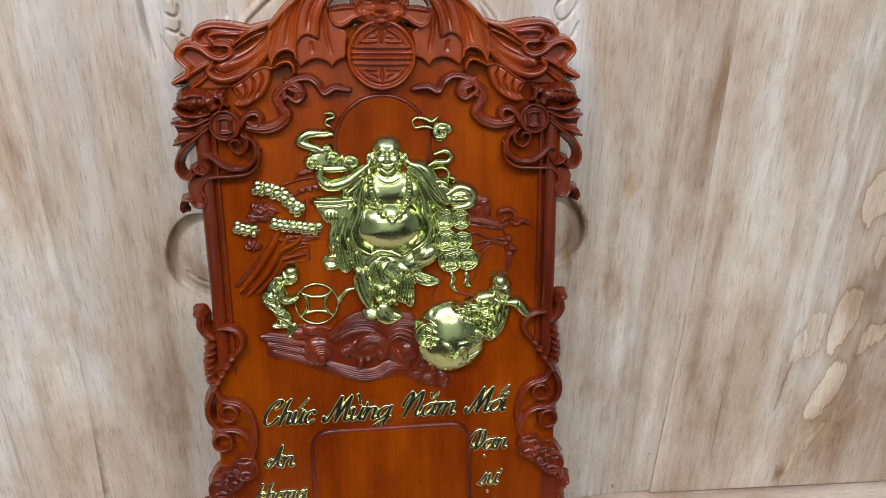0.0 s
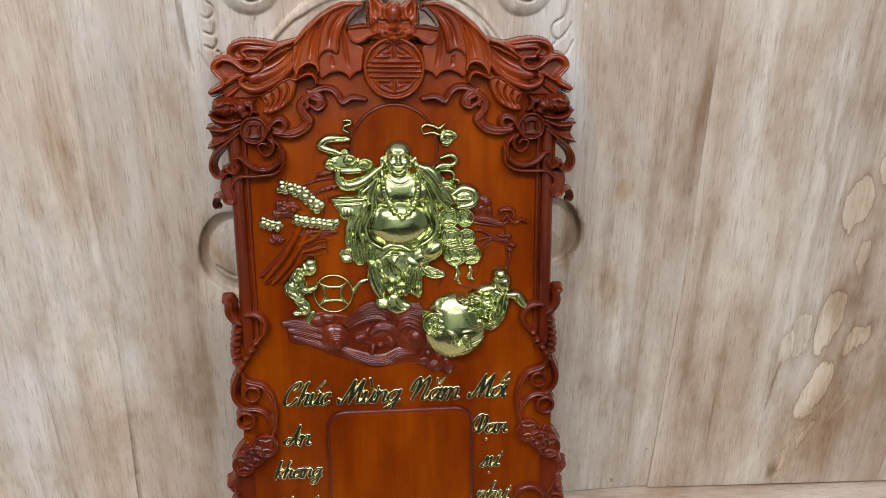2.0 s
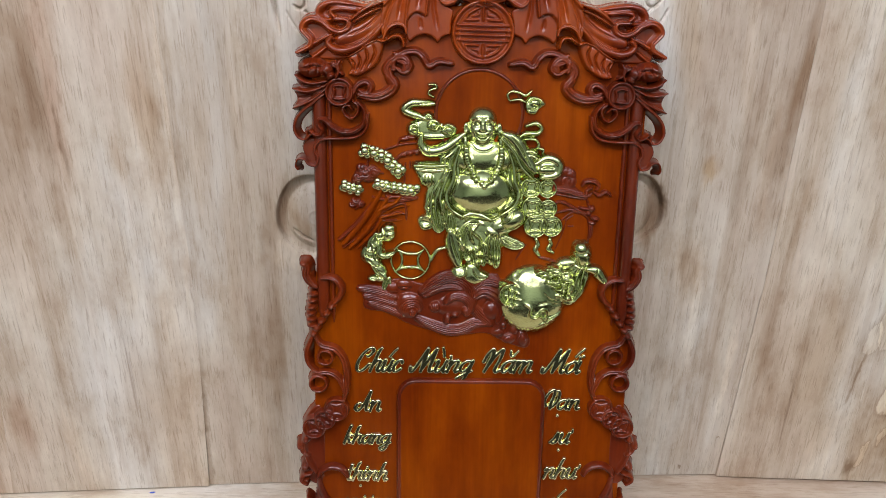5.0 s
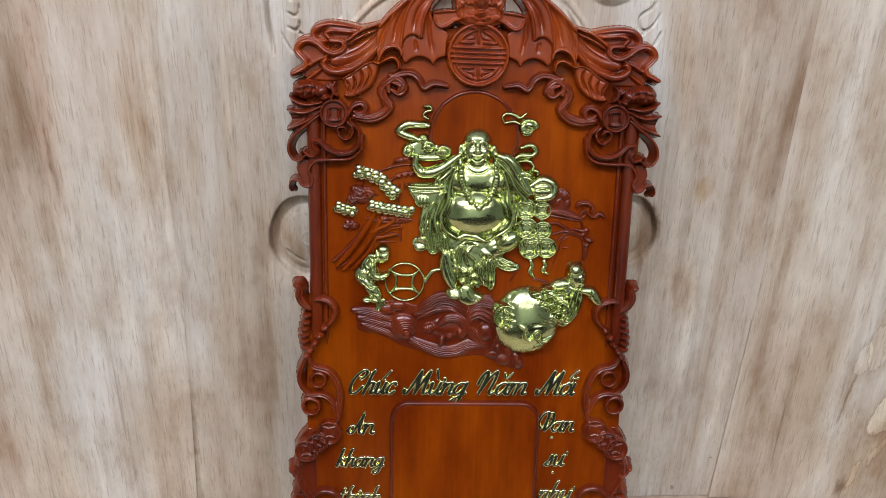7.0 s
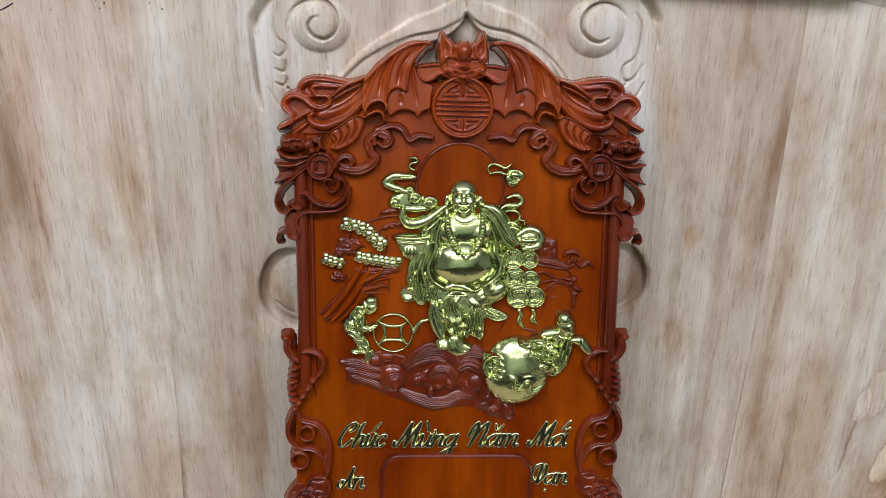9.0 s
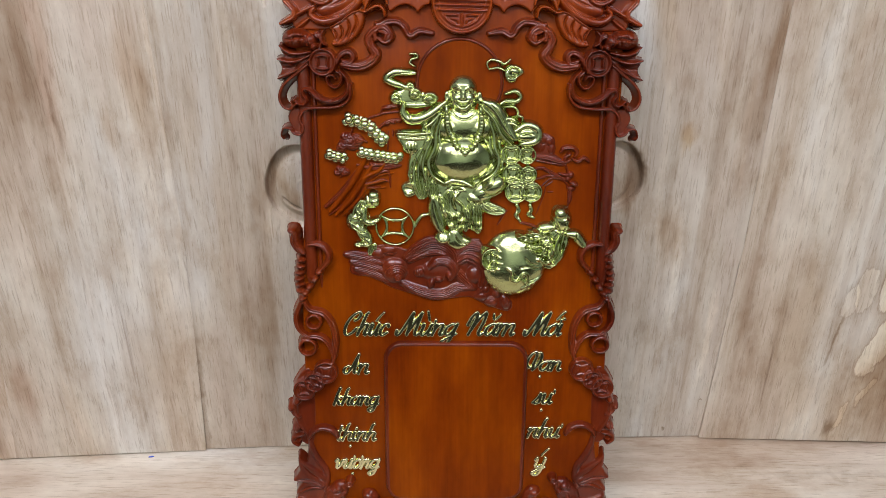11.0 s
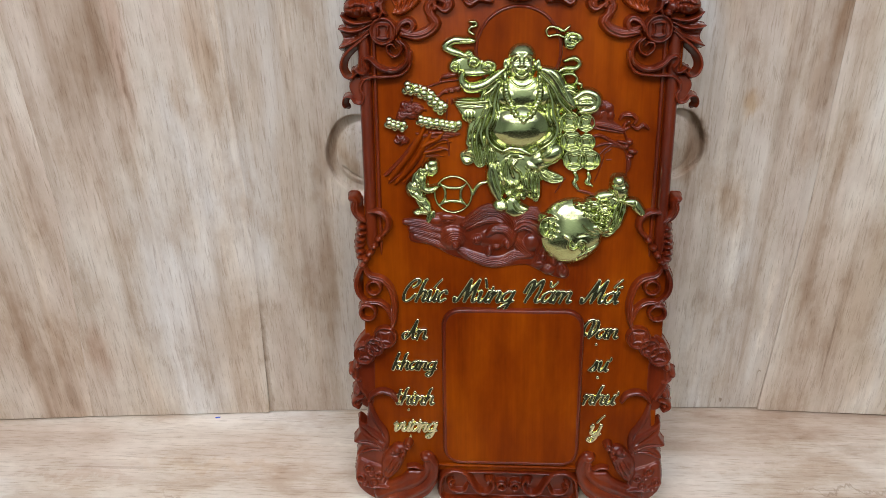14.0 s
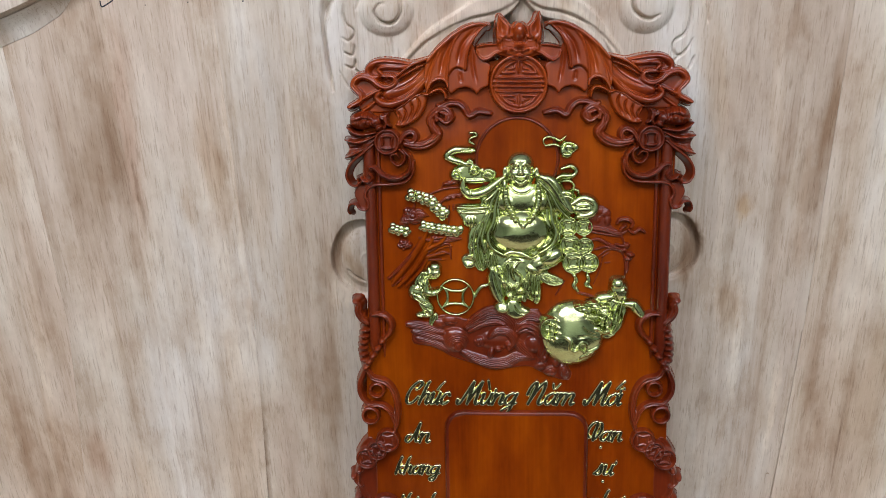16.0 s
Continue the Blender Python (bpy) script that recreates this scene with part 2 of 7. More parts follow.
SEAT_WOOD = raw_wood("raw_seat_wood", 0, (1.0, 1.0, 0.92), SEAT_STAINS, True, 0.6)


def plaster(name, colour):
    m, n, l, p = material(name)
    a = noise_at(n, l, stretched(n, l, (1, 1, 1)), 3, 5)
    l.new(ramp(n, l, a.outputs["Fac"], [(0.3, tuple(0.88 * c for c in colour)), (0.7, colour)]), p.inputs["Base Color"])
    p.inputs["Roughness"].default_value = 0.8
    return m


# assumed room colours: mint walls and bluish ceiling tint what gilt and varnish reflect
WALL_PAINT = plaster("wall_paint", (0.52, 0.61, 0.52))
DARK_BAND = plaster("dark_reflected_band", (0.045, 0.045, 0.035))
CEILING_PAINT = plaster("ceiling_paint", (0.72, 0.75, 0.84))
SIDE_PAINT = plaster("side_paint", (0.44, 0.51, 0.45))
GROUND_TILE = plaster("ground_tile", (0.06, 0.05, 0.04))
INK = material("ink")
INK[3].inputs["Base Color"].default_value, INK[3].inputs["Roughness"].default_value = (0.02, 0.02, 0.025, 1), 0.6
INK = INK[0]
BLUE = material("blue_chip")
BLUE[3].inputs["Base Color"].default_value, BLUE[3].inputs["Roughness"].default_value = (0.05, 0.1, 0.5, 1), 0.5
BLUE = BLUE[0]


# ---- shaping, in millimetres: u to the right, v up, h out of the surface ----
def spline(pts, steps, closed=False):
    """Points along a smooth curve through pts."""
    q = [Vector(p) for p in pts]
    n = len(q)
    out = []
    for i in range(n if closed else n - 1):
        if closed:
            a, b, c, d = q[i - 1], q[i], q[(i + 1) % n], q[(i + 2) % n]
        else:
            a, b, c, d = q[max(i - 1, 0)], q[i], q[i + 1], q[min(i + 2, n - 1)]
        for k in range(steps):
            t = k / steps
            out.append(0.5 * (2 * b + (c - a) * t + (2 * a - 5 * b + 4 * c - d) * t * t + (3 * b - a - 3 * c + d) * t ** 3))
    if not closed:
        out.append(q[-1].copy())
    return out


def skin(bm, loops, cyclic=True, caps=True):
    """Quads between loops of equally many points."""
    rows = [[bm.verts.new(p) for p in loop] for loop in loops]
    n = len(rows[0])
    for a, b in zip(rows, rows[1:]):
        for i in range(n if cyclic else n - 1):
            j = (i + 1) % n
            bm.faces.new((a[i], a[j], b[j], b[i]))
    if caps:
        bm.faces.new(rows[0][::-1])
        bm.faces.new(rows[-1])
    return rows


class Relief:
    """A carved surface as heights over a fine grid, in millimetres; shapes are laid over one another and grooves cut in order."""

    def __init__(self, step=0.75, low=-2.5, wall=3.0, melt=0.8, ground=None, tall=1.0, round_off=0.6, flute=0.28):
        self.flute = flute
        self.step, self.low, self.wall, self.melt, self.ground, self.tall, self.round_off, self.shapes = step, low, wall, melt, ground, tall, round_off, []

    def lay(self, box, height, cut=False):
        self.shapes.append((box, height, cut))

    def flipped(self, about, up=0.0):
        """The same carving on the other side of the upright line u = about, set higher by up."""
        other = Relief(self.step, self.low, self.wall, self.melt, self.ground, self.tall, self.round_off, self.flute)
        for (a, b, c, d), f, cut in self.shapes:
            other.shapes.append(((2 * about - b, 2 * about - a, c + up, d + up), (lambda u, v, f=f: f(2 * about - u, v - up)), cut))
        return other

    def grid(self):
        if self.ground:
            a, b, c, d = self.ground
        else:
            m = 0.5 + max(0.5, -self.low / self.wall)
            a, b = min(s[0][0] for s in self.shapes) - m, max(s[0][1] for s in self.shapes) + m
            c, d = min(s[0][2] for s in self.shapes) - m, max(s[0][3] for s in self.shapes) + m
        us, vs = np.linspace(a, b, int((b - a) / self.step) + 1), np.linspace(c, d, int((d - c) / self.step) + 1)
        h = np.full((len(vs), len(us)), 0.0 if self.ground else float(self.low))
        reach = 0.6 + max(0.5, -self.low / self.wall)
        for (u0, u1, v0, v1), f, cut in self.shapes:
            i0, i1 = np.searchsorted(us, (u0 - reach, u1 + reach))
            j0, j1 = np.searchsorted(vs, (v0 - reach, v1 + reach))
            if i1 <= i0 or j1 <= j0:
                continue
            u, v = np.meshgrid(us[i0:i1], vs[j0:j1])
            old, new_h = h[j0:j1, i0:i1], f(u, v)
            if cut:
                h[j0:j1, i0:i1] = np.where(old > self.low + 0.4, old - new_h, old)
            else:
                k = self.melt
                h[j0:j1, i0:i1] = np.maximum(np.maximum(old, new_h) + np.maximum(k - abs(old - new_h), 0) ** 2 / (4 * k), self.low)
        for axis in (0, 1):
            p = np.pad(h, [(1, 1) if axis == k else (0, 0) for k in (0, 1)], mode="edge")
            h = (p[:-2] + 2 * p[1:-1] + p[2:]) / 4 if axis == 0 else (p[:, :-2] + 2 * p[:, 1:-1] + p[:, 2:]) / 4
        return us, vs, h

    def mesh(self, name, bend):
        us, vs, h = self.grid()
        u, v = np.meshgrid(us, vs)
        rows, cols = h.shape
        index = np.arange(rows * cols).reshape(rows, cols)
        quads = np.stack([index[:-1, :-1], index[:-1, 1:], index[1:, 1:], index[1:, :-1]], -1).reshape(-1, 4)
        if not self.ground:
            quads = quads[(h.ravel()[quads] > self.low + 0.15).any(axis=1)]
        used = np.unique(quads)
        again = np.zeros(rows * cols, int)
        again[used] = np.arange(len(used))
        co = np.stack([u.ravel(), v.ravel(), np.where(h > 0, h * self.tall, h).ravel() + bend * u.ravel() ** 2], -1)[used] * 0.001
        me = bpy.data.meshes.new(name)
        me.vertices.add(len(co))
        me.vertices.foreach_set("co", co.ravel())
        me.loops.add(len(quads) * 4)
        me.loops.foreach_set("vertex_index", again[quads].ravel())
        me.polygons.add(len(quads))
        me.polygons.foreach_set("loop_start", np.arange(0, len(quads) * 4, 4))
        me.update(calc_edges=True)
        me.shade_smooth()
        return me


def near_line(line, u, v):
    """Signed distance to a polyline, and how far along it (0 to 1)."""
    far, best, sign, along = 0.0, np.full(u.shape, 1e9), np.ones(u.shape), np.zeros(u.shape)
    for a, b in zip(line, line[1:]):
        d = b - a
        n = max(d.length, 1e-6)
        t = np.clip(((u - a.x) * d.x + (v - a.y) * d.y) / (n * n), 0, 1)
        x, y = u - a.x - t * d.x, v - a.y - t * d.y
        r = np.hypot(x, y)
        closer = r < best
        best = np.where(closer, r, best)
        sign = np.where(closer, np.where(d.x * y - d.y * x >= 0, 1.0, -1.0), sign)
        along = np.where(closer, far + t * n, along)
        far += n
    return best * sign, along / max(far, 1e-6)


def around(line, m):
    xs, ys = [p.x for p in line], [p.y for p in line]
    return (min(xs) - m, max(xs) + m, min(ys) - m, max(ys) + m)


def groove(b, pts, half, deep):
    """A rounded cut along a curve, running out at its ends."""
    line = spline(pts, 5)

    def f(u, v):
        s, t = near_line(line, u, v)
        return deep * np.exp(-(s / (0.75 * half)) ** 2) * np.minimum(1, 4 * np.minimum(t, 1 - t) + 0.15)
    b.lay(around(line, 2.5 * half), f, True)


def bump(b, u0, v0, ru, rv, high, turn=0):
    """A soft swelling (or hollow) added on top of what is there."""
    c, w = math.cos(radians(turn)), math.sin(radians(turn))

    def f(u, v):
        x, y = (c * (u - u0) + w * (v - v0)) / ru, (-w * (u - u0) + c * (v - v0)) / rv
        return -high * np.exp(-1.1 * (x * x + y * y))
    m = 2 * max(ru, rv)
    b.lay((u0 - m, u0 + m, v0 - m, v0 + m), f, True)


def swirl(b, u0, v0, radius, turns, half, deep, way=1):
    """A spiral cut."""
    n = int(10 * turns)
    groove(b, [(u0 + radius * (1 - 0.85 * k / n) * math.cos(way * 6.283 * turns * k / n), v0 + radius * (1 - 0.85 * k / n) * math.sin(way * 6.283 * turns * k / n)) for k in range(n + 1)], half, deep)


def hollow(b, outline, deep, edge):
    """A sunk field of any outline, with a steep rim."""
    line = spline(outline, 4, True)
    ring_line = line + line[:1]

    def f(u, v):
        d = abs(near_line(ring_line, u, v)[0])
        inside = np.zeros(u.shape, bool)
        for p, q in zip(ring_line, ring_line[1:]):
            if p.y != q.y:
                inside ^= ((p.y > v) != (q.y > v)) & (u < p.x + (v - p.y) * (q.x - p.x) / (q.y - p.y))
        return np.where(inside, deep * np.minimum(1, d / edge), 0.0)
    b.lay(around(line, 1), f, True)


def lay_rib(b, pts, half, high, base, flutes):
    line = spline(pts, 5)

    def f(u, v):
        s, t = near_line(line, u, v)
        w = half * (1 - 0.42 * abs(2 * t - 1) ** 3)
        s = s / w
        y = np.maximum(0, 1 - s * s) ** b.round_off
        if flutes > 1:
            y = y * (1 - b.flute + b.flute * abs(np.sin(math.pi * flutes * (s + 1) / 2)) ** 0.7)
        return np.where(abs(s) < 1, base + high * y, base - (abs(s) - 1) * w * b.wall)
    b.lay(around(line, half), f)


def lay_dome(b, u0, v0, ru, rv, top, base, turn):
    c, s = math.cos(radians(turn)), math.sin(radians(turn))

    def f(u, v):
        x, y = (c * (u - u0) + s * (v - v0)) / ru, (-s * (u - u0) + c * (v - v0)) / rv
        r = np.hypot(x, y)
        return np.where(r < 1, base + (top - base) * np.maximum(0, 1 - r * r) ** b.round_off, base - (r - 1) * min(ru, rv) * b.wall)
    m = max(ru, rv)
    b.lay((u0 - m, u0 + m, v0 - m, v0 + m), f)


def lay_plate(b, outline, high, edge, closed_spline=True):
    line = spline(outline, 3, True) if closed_spline else [Vector(p) for p in outline]
    ring_line = line + line[:1]

    def f(u, v):
        d = abs(near_line(ring_line, u, v)[0])
        inside = np.zeros(u.shape, bool)
        for p, q in zip(ring_line, ring_line[1:]):
            if p.y != q.y:
                inside ^= ((p.y > v) != (q.y > v)) & (u < p.x + (v - p.y) * (q.x - p.x) / (q.y - p.y))
        k = np.minimum(1, d / edge)
        return np.where(inside, high - edge * (1 - np.sqrt(1 - (1 - k) ** 2)), high - edge - d * b.wall)
    b.lay(around(line, 0.5), f)


def lay_rim(b, outline, half, high, base):
    """A rounded bead along a closed outline."""
    line = [Vector(p) for p in outline + outline[:1]]

    def f(u, v):
        s = abs(near_line(line, u, v)[0]) / half
        return np.where(s < 1, base + high * np.sqrt(np.maximum(0, 1 - s * s)), base - (s - 1) * half * b.wall)
    b.lay(around(line, half), f)


def lay_ring(b, u0, v0, radius, half, high, base):
    def f(u, v):
        s = (np.hypot(u - u0, v - v0) - radius) / half
        return np.where(abs(s) < 1, base + high * np.sqrt(np.maximum(0, 1 - s * s)), base - (abs(s) - 1) * half * b.wall)
    m = radius + half
    b.lay((u0 - m, u0 + m, v0 - m, v0 + m), f)



def rib(bm, pts, half, high, base, flutes=1, depth=3.5):
    """A carved ridge along a curve: half its width, its height over base, and how many rolls it is fluted into."""
    if isinstance(bm, Relief):
        return lay_rib(bm, pts, half, high, base, flutes)
    line = spline(pts, 5)
    far = [0.0]
    for a, b in zip(line, line[1:]):
        far.append(far[-1] + (b - a).length)
    total = far[-1]
    count = 8 if flutes == 1 else 5 * flutes + 1
    section = []
    for i in range(count + 1):
        s = -1 + 2 * i / count
        y = max(0.0, 1 - s * s) ** 0.5
        if flutes > 1:
            y *= 0.74 + 0.26 * abs(math.sin(math.pi * flutes * (s + 1) / 2)) ** 0.6
        section.append((s, y))
    loops = []
    for i, p in enumerate(line):
        d = (line[min(i + 1, len(line) - 1)] - line[max(i - 1, 0)]).normalized()
        side = Vector((d.y, -d.x))
        end = min(1.0, (min(far[i], total - far[i]) + 0.04 * half) / (1.15 * half))
        f = math.sqrt(max(0.0, 1 - (1 - end) ** 2))
        loop = [(p.x + side.x * s * half * f, p.y + side.y * s * half * f, base + y * high * (0.35 + 0.65 * f)) for s, y in section]
        for s in (1, -1):
            loop.append((p.x + side.x * s * half * f * 0.95, p.y + side.y * s * half * f * 0.95, base - depth))
        loops.append(loop)
    skin(bm, loops)


def dome(bm, u, v, ru, rv, top, base, turn=0, depth=3.0):
    """A rounded boss, cut off at its base."""
    if isinstance(bm, Relief):
        return lay_dome(bm, u, v, ru, rv, top, base, turn)
    c, s = math.cos(radians(turn)), math.sin(radians(turn))
    loops = []
    for k in range(8):
        a = 0.5 * math.pi * max(0, k - 1) / 6
        r, h = (1.0, base - depth) if k == 0 else (max(math.cos(a), 0.03), base + (top - base) * math.sin(a))
        loop = []
        for i in range(20):
            w = 2 * math.pi * i / 20
            x, y = ru * r * math.cos(w), rv * r * math.sin(w)
            loop.append((u + c * x - s * y, v + s * x + c * y, h))
        loops.append(loop)
    skin(bm, loops)


def plate(bm, outline, low, high, edge):
    """A flat piece with a rounded rim, of any outline."""
    if isinstance(bm, Relief):
        return lay_plate(bm, outline, high, edge)
    line = spline(outline, 3, True)
    area = sum(a.x * b.y - b.x * a.y for a, b in zip(line, line[1:] + line[:1]))
    if area < 0:
        line.reverse()
    n = len(line)
    inward = []
    for i in range(n):
        d = (line[(i + 1) % n] - line[i - 1]).normalized()
        inward.append(Vector((-d.y, d.x)))
    loops = []
    for inset, h in ((0, low), (0, high - edge), (0.3 * edge, high - 0.3 * edge), (edge, high)):
        loops.append([(p.x + w.x * inset, p.y + w.y * inset, h) for p, w in zip(line, inward)])
    skin(bm, loops)


def disc(bm, u, v, radius, high, low):
    if isinstance(bm, Relief):
        return lay_plate(bm, [(u + radius * math.cos(2 * math.pi * i / 20), v + radius * math.sin(2 * math.pi * i / 20)) for i in range(20)], high, 1.2)
    loops = []
    for r, h in ((radius, low - 3), (radius, high - 1), (radius - 1, high)):
        loops.append([(u + r * math.cos(2 * math.pi * i / 40), v + r * math.sin(2 * math.pi * i / 40), h) for i in range(40)])
    skin(bm, loops)


def ring(bm, u, v, radius, half, high, base):
    if isinstance(bm, Relief):
        return lay_ring(bm, u, v, radius, half, high, base)
    loops = []
    for i in range(49):
        w = 2 * math.pi * (i % 48) / 48
        loop = []
        for k in range(9):
            s = -1 + 2 * k / 8
            loop.append((radius + s * half, base + high * math.sqrt(max(0, 1 - s * s))))
        loop += [(radius + half, base - 3), (radius - half, base - 3)]
        loops.append([(u + r * math.cos(w), v + r * math.sin(w), h) for r, h in loop])
    skin(bm, loops, caps=False)


def beads(bm, pts, radius, top):
    for i, (u, v) in enumerate(pts):
        dome(bm, u, v, radius * (1 - 0.03 * i), radius * 0.82, top, 1)


def necklace(bm, pts, radius, top, count):
    line = spline(pts, 12)
    for i in range(count):
        p = line[round(i * (len(line) - 1) / max(1, count - 1))]
        dome(bm, p.x, p.y, radius, radius, top + 5, top, depth=5)


def cluster(bm, pts, half, rows):
    """A pine clump: rows of round tufts heaped along a curve, on a low bed."""
    rng = random.Random(len(pts) * 7 + rows)
    line = spline(pts, 24)
    r = half / rows * 1.16
    length = sum((q - p).length for p, q in zip(line, line[1:]))
    count = max(3, round(length / (1.5 * r)))
    rib(bm, pts, half * 0.8, 2.5, 0)
    for k in range(2 * rows - 1):
        top = k % 2
        for i in range(count - top):
            at = (i + 0.5 * top + (0.25 if (k // 2) % 2 else 0.0) + rng.uniform(-0.12, 0.12)) / count * (len(line) - 2)
            at = min(max(at, 0), len(line) - 2)
            p, q = line[int(at)], line[int(at) + 1]
            side = Vector((p.y - q.y, q.x - p.x)).normalized() * (k / 2 - (rows - 1) / 2) * 1.5 * r
            m = r * rng.uniform(0.88, 1.08)
            place = Matrix.Translation((p.x + side.x + rng.uniform(-0.4, 0.4), p.y + side.y + rng.uniform(-0.4, 0.4), 2.2 + 0.9 * r * top + rng.uniform(-0.4, 0.4)))
            bmesh.ops.create_icosphere(bm, subdivisions=3, radius=m, matrix=place)


def coin_hole(bm, u, v, half, base):
    """Four bowed bars round the square hole of an old coin."""
    reach = 2.3 * half
    for k in range(4):
        a = math.pi / 4 + k * math.pi / 2
        pts = [(u + reach * g * math.cos(w), v + reach * g * math.sin(w)) for w, g in ((a, 0.92), (a + 0.45, 0.52), (a + math.pi / 4, 0.44), (a + math.pi / 2 - 0.45, 0.52), (a + math.pi / 2, 0.92))]
        rib(bm, pts, half * 0.16 + 0.3, 4.5 if not isinstance(bm, Relief) else 3.2 / bm.tall, base)


def part(name, bm, mat, parent, label="", sharp=42, bend=0.0):
    """One mesh object under a thing or a part."""
    if isinstance(bm, Relief):
        me = bm.mesh(name, bend)
    else:
        for f in bm.faces:
            f.smooth = True
        bmesh.ops.recalc_face_normals(bm, faces=bm.faces)
        for v in bm.verts:
            v.co.z += bend * v.co.x * v.co.x
            v.co *= 0.001
        me = bpy.data.meshes.new(name)
        bm.to_mesh(me)
        bm.free()
        me.set_sharp_from_angle(angle=radians(sharp))
    me.materials.append(mat)
    ob = new(name, me)
    ob.parent = parent
    if label:
        tagged(ob, label)
    return ob


def box(bm, x0, x1, y0, y1, z0, z1, bevel=0.0):
    m = Matrix.Translation(((x0 + x1) / 2, (y0 + y1) / 2, (z0 + z1) / 2)) @ Matrix.Diagonal((x1 - x0, y1 - y0, z1 - z0, 1))
    made = bmesh.ops.create_cube(bm, size=1, matrix=m)
    if bevel:
        edges = {e for v in made["verts"] for e in v.link_edges}
        bmesh.ops.bevel(bm, geom=list(edges), offset=bevel, segments=2, profile=0.5, affect="EDGES")


# ---- room ----
def slab(name, x0, x1, y0, y1, z0, z1, mat, label):
    bm = bmesh.new()
    box(bm, x0, x1, y0, y1, z0, z1)
    me = bpy.data.meshes.new(name)
    bm.to_mesh(me)
    bm.free()
    me.materials.append(mat)
    return tagged(new(name, me), label, name.split("_")[0], kind="structure")


# unseen shell that closes the room; its dark floor keeps the letters' faces dark
slab("floor", -3.2, 3.2, -2.9, 0.95, -0.52, -0.42, GROUND_TILE, "plain tiled shop floor under the bench")
slab("ceiling", -3.2, 3.2, -2.9, 0.95, 2.5, 2.6, CEILING_PAINT, "plain white painted ceiling of the shop")
slab("wall_north", -3.2, 3.2, 0.85, 0.95, -0.42, 2.5, SIDE_PAINT, "plain painted wall behind the bench")
slab("wall_south", -3.2, 3.2, -2.9, -2.8, 0.42, 2.5, WALL_PAINT, "plain painted wall across the room")
# unseen dark band, added so that flat gilt faces reflect dark
slab("wall_south_lower", -3.2, 3.2, -2.9, -2.79, -0.42, 0.42, DARK_BAND, "unseen dark band added to the far wall for dark reflections")
slab("wall_west", -3.2, -3.1, -2.8, 0.85, -0.42, 2.5, SIDE_PAINT, "plain painted side wall of the room")
slab("wall_east", 3.1, 3.2, -2.8, 0.85, -0.42, 2.5, SIDE_PAINT, "plain painted side wall of the room")

# ---- bench ----
bench = tagged(new("carved_bench"), "unfinished pale wooden bench with a carved back", "bench")
bench.matrix_world = pose(0, 0, 0)
BACK = pose(0, 0.198, 0, 90 - 4.57, 0, 2.3)
BEND = 2.0e-5


def on_back(ob):
    ob.matrix_basis = BACK
    return ob


def plank(left, right, y0, y1, proud, crowned=0.5, sunk=0.0, gap=0.0, twist=0.0):
    """One upright board of the back, slightly crowned, with eased edges; left and right: its edges at the foot and from knee height up. sunk: how far its foot lies back; gap: what it leaves free at each edge; twist: how its foot comes forward to the right."""
    bm = bmesh.new()
    loops = []
    for k in range(9):
        ease = 1.2 * crowned if k in (0, 8) else 0.0
        h = crowned * math.sin(math.pi * k / 8) + proud - ease

        def at(y, h):
            f = min(1.0, y / 380)
            a, b = left[0] + (left[1] - left[0]) * f + gap, right[0] + (right[1] - right[0]) * f - gap
            x = a + (b - a) * k / 8
            return (x, y, h + twist * max(0.0, x - 380) * max(0.0, 1 - y / 520))

        ys = [y0 + (y1 - y0) * i / 12 for i in range(13)]
        loops.append([at(y0, -40)] + [at(y, h - sunk * max(0.0, 1 - y / 330) ** 2.5) for y in ys] + [at(y1, -40)])
    skin(bm, loops)
    return bm


JOINT_WEST, JOINT_EAST = (-421, -400), (432, 443.6)
for left, right, r, wood in (((-1150, -1150), (-930, -900), 0.0, FAR_LEFT_WOOD), ((-930, -900), (-736, -690), 0.3, FAR_LEFT_WOOD), ((-736, -690), JOINT_WEST, 0.0, LEFT_WOOD),
                             (JOINT_EAST, (842, 864), -0.4, RIGHT_WOOD), ((842, 864), (1150, 1150), 0.2, RIGHT_WOOD)):
    on_back(part("plank", plank(left, right, 2.5, 930, r, 0.0 if wood is LEFT_WOOD else 0.5, 0.0, 0.6 if wood is RIGHT_WOOD else 0.0, 0.05 if wood is RIGHT_WOOD else 0.0), wood, bench, bend=BEND))


def backing():
    """Unseen boards added behind the middle, with a deep box that keeps the arch's two holes dark."""
    bm = bmesh.new()
    for x0, x1, y0, y1 in ((-400, -92, 2, 930), (117, 442, 2, 930), (-92, 117, 2, 752), (-92, 117, 828, 930)):
        box(bm, x0, x1, y0, y1, -54, -41)
    for x0, x1, y0, y1 in ((-98, -92, 746, 834), (117, 123, 746, 834), (-92, 117, 746, 752), (-92, 117, 828, 834)):
        box(bm, x0, x1, y0, y1, -130, -54.5)
    box(bm, -98, 123, 746, 834, -136, -130.5)
    return bm


on_back(part("plank", plank(JOINT_WEST, JOINT_EAST, 2.5, 380.4, 0.0, 0.0, 3.5), CENTRE_WOOD, bench, bend=BEND))
on_back(part("panel_backing", backing(), CENTRE_WOOD, bench, bend=BEND))


def eased(points, a):
    """Height at a along a line of points, straight between them."""
    return float(np.interp(a, [p[0] for p in points], [p[1] for p in points]))


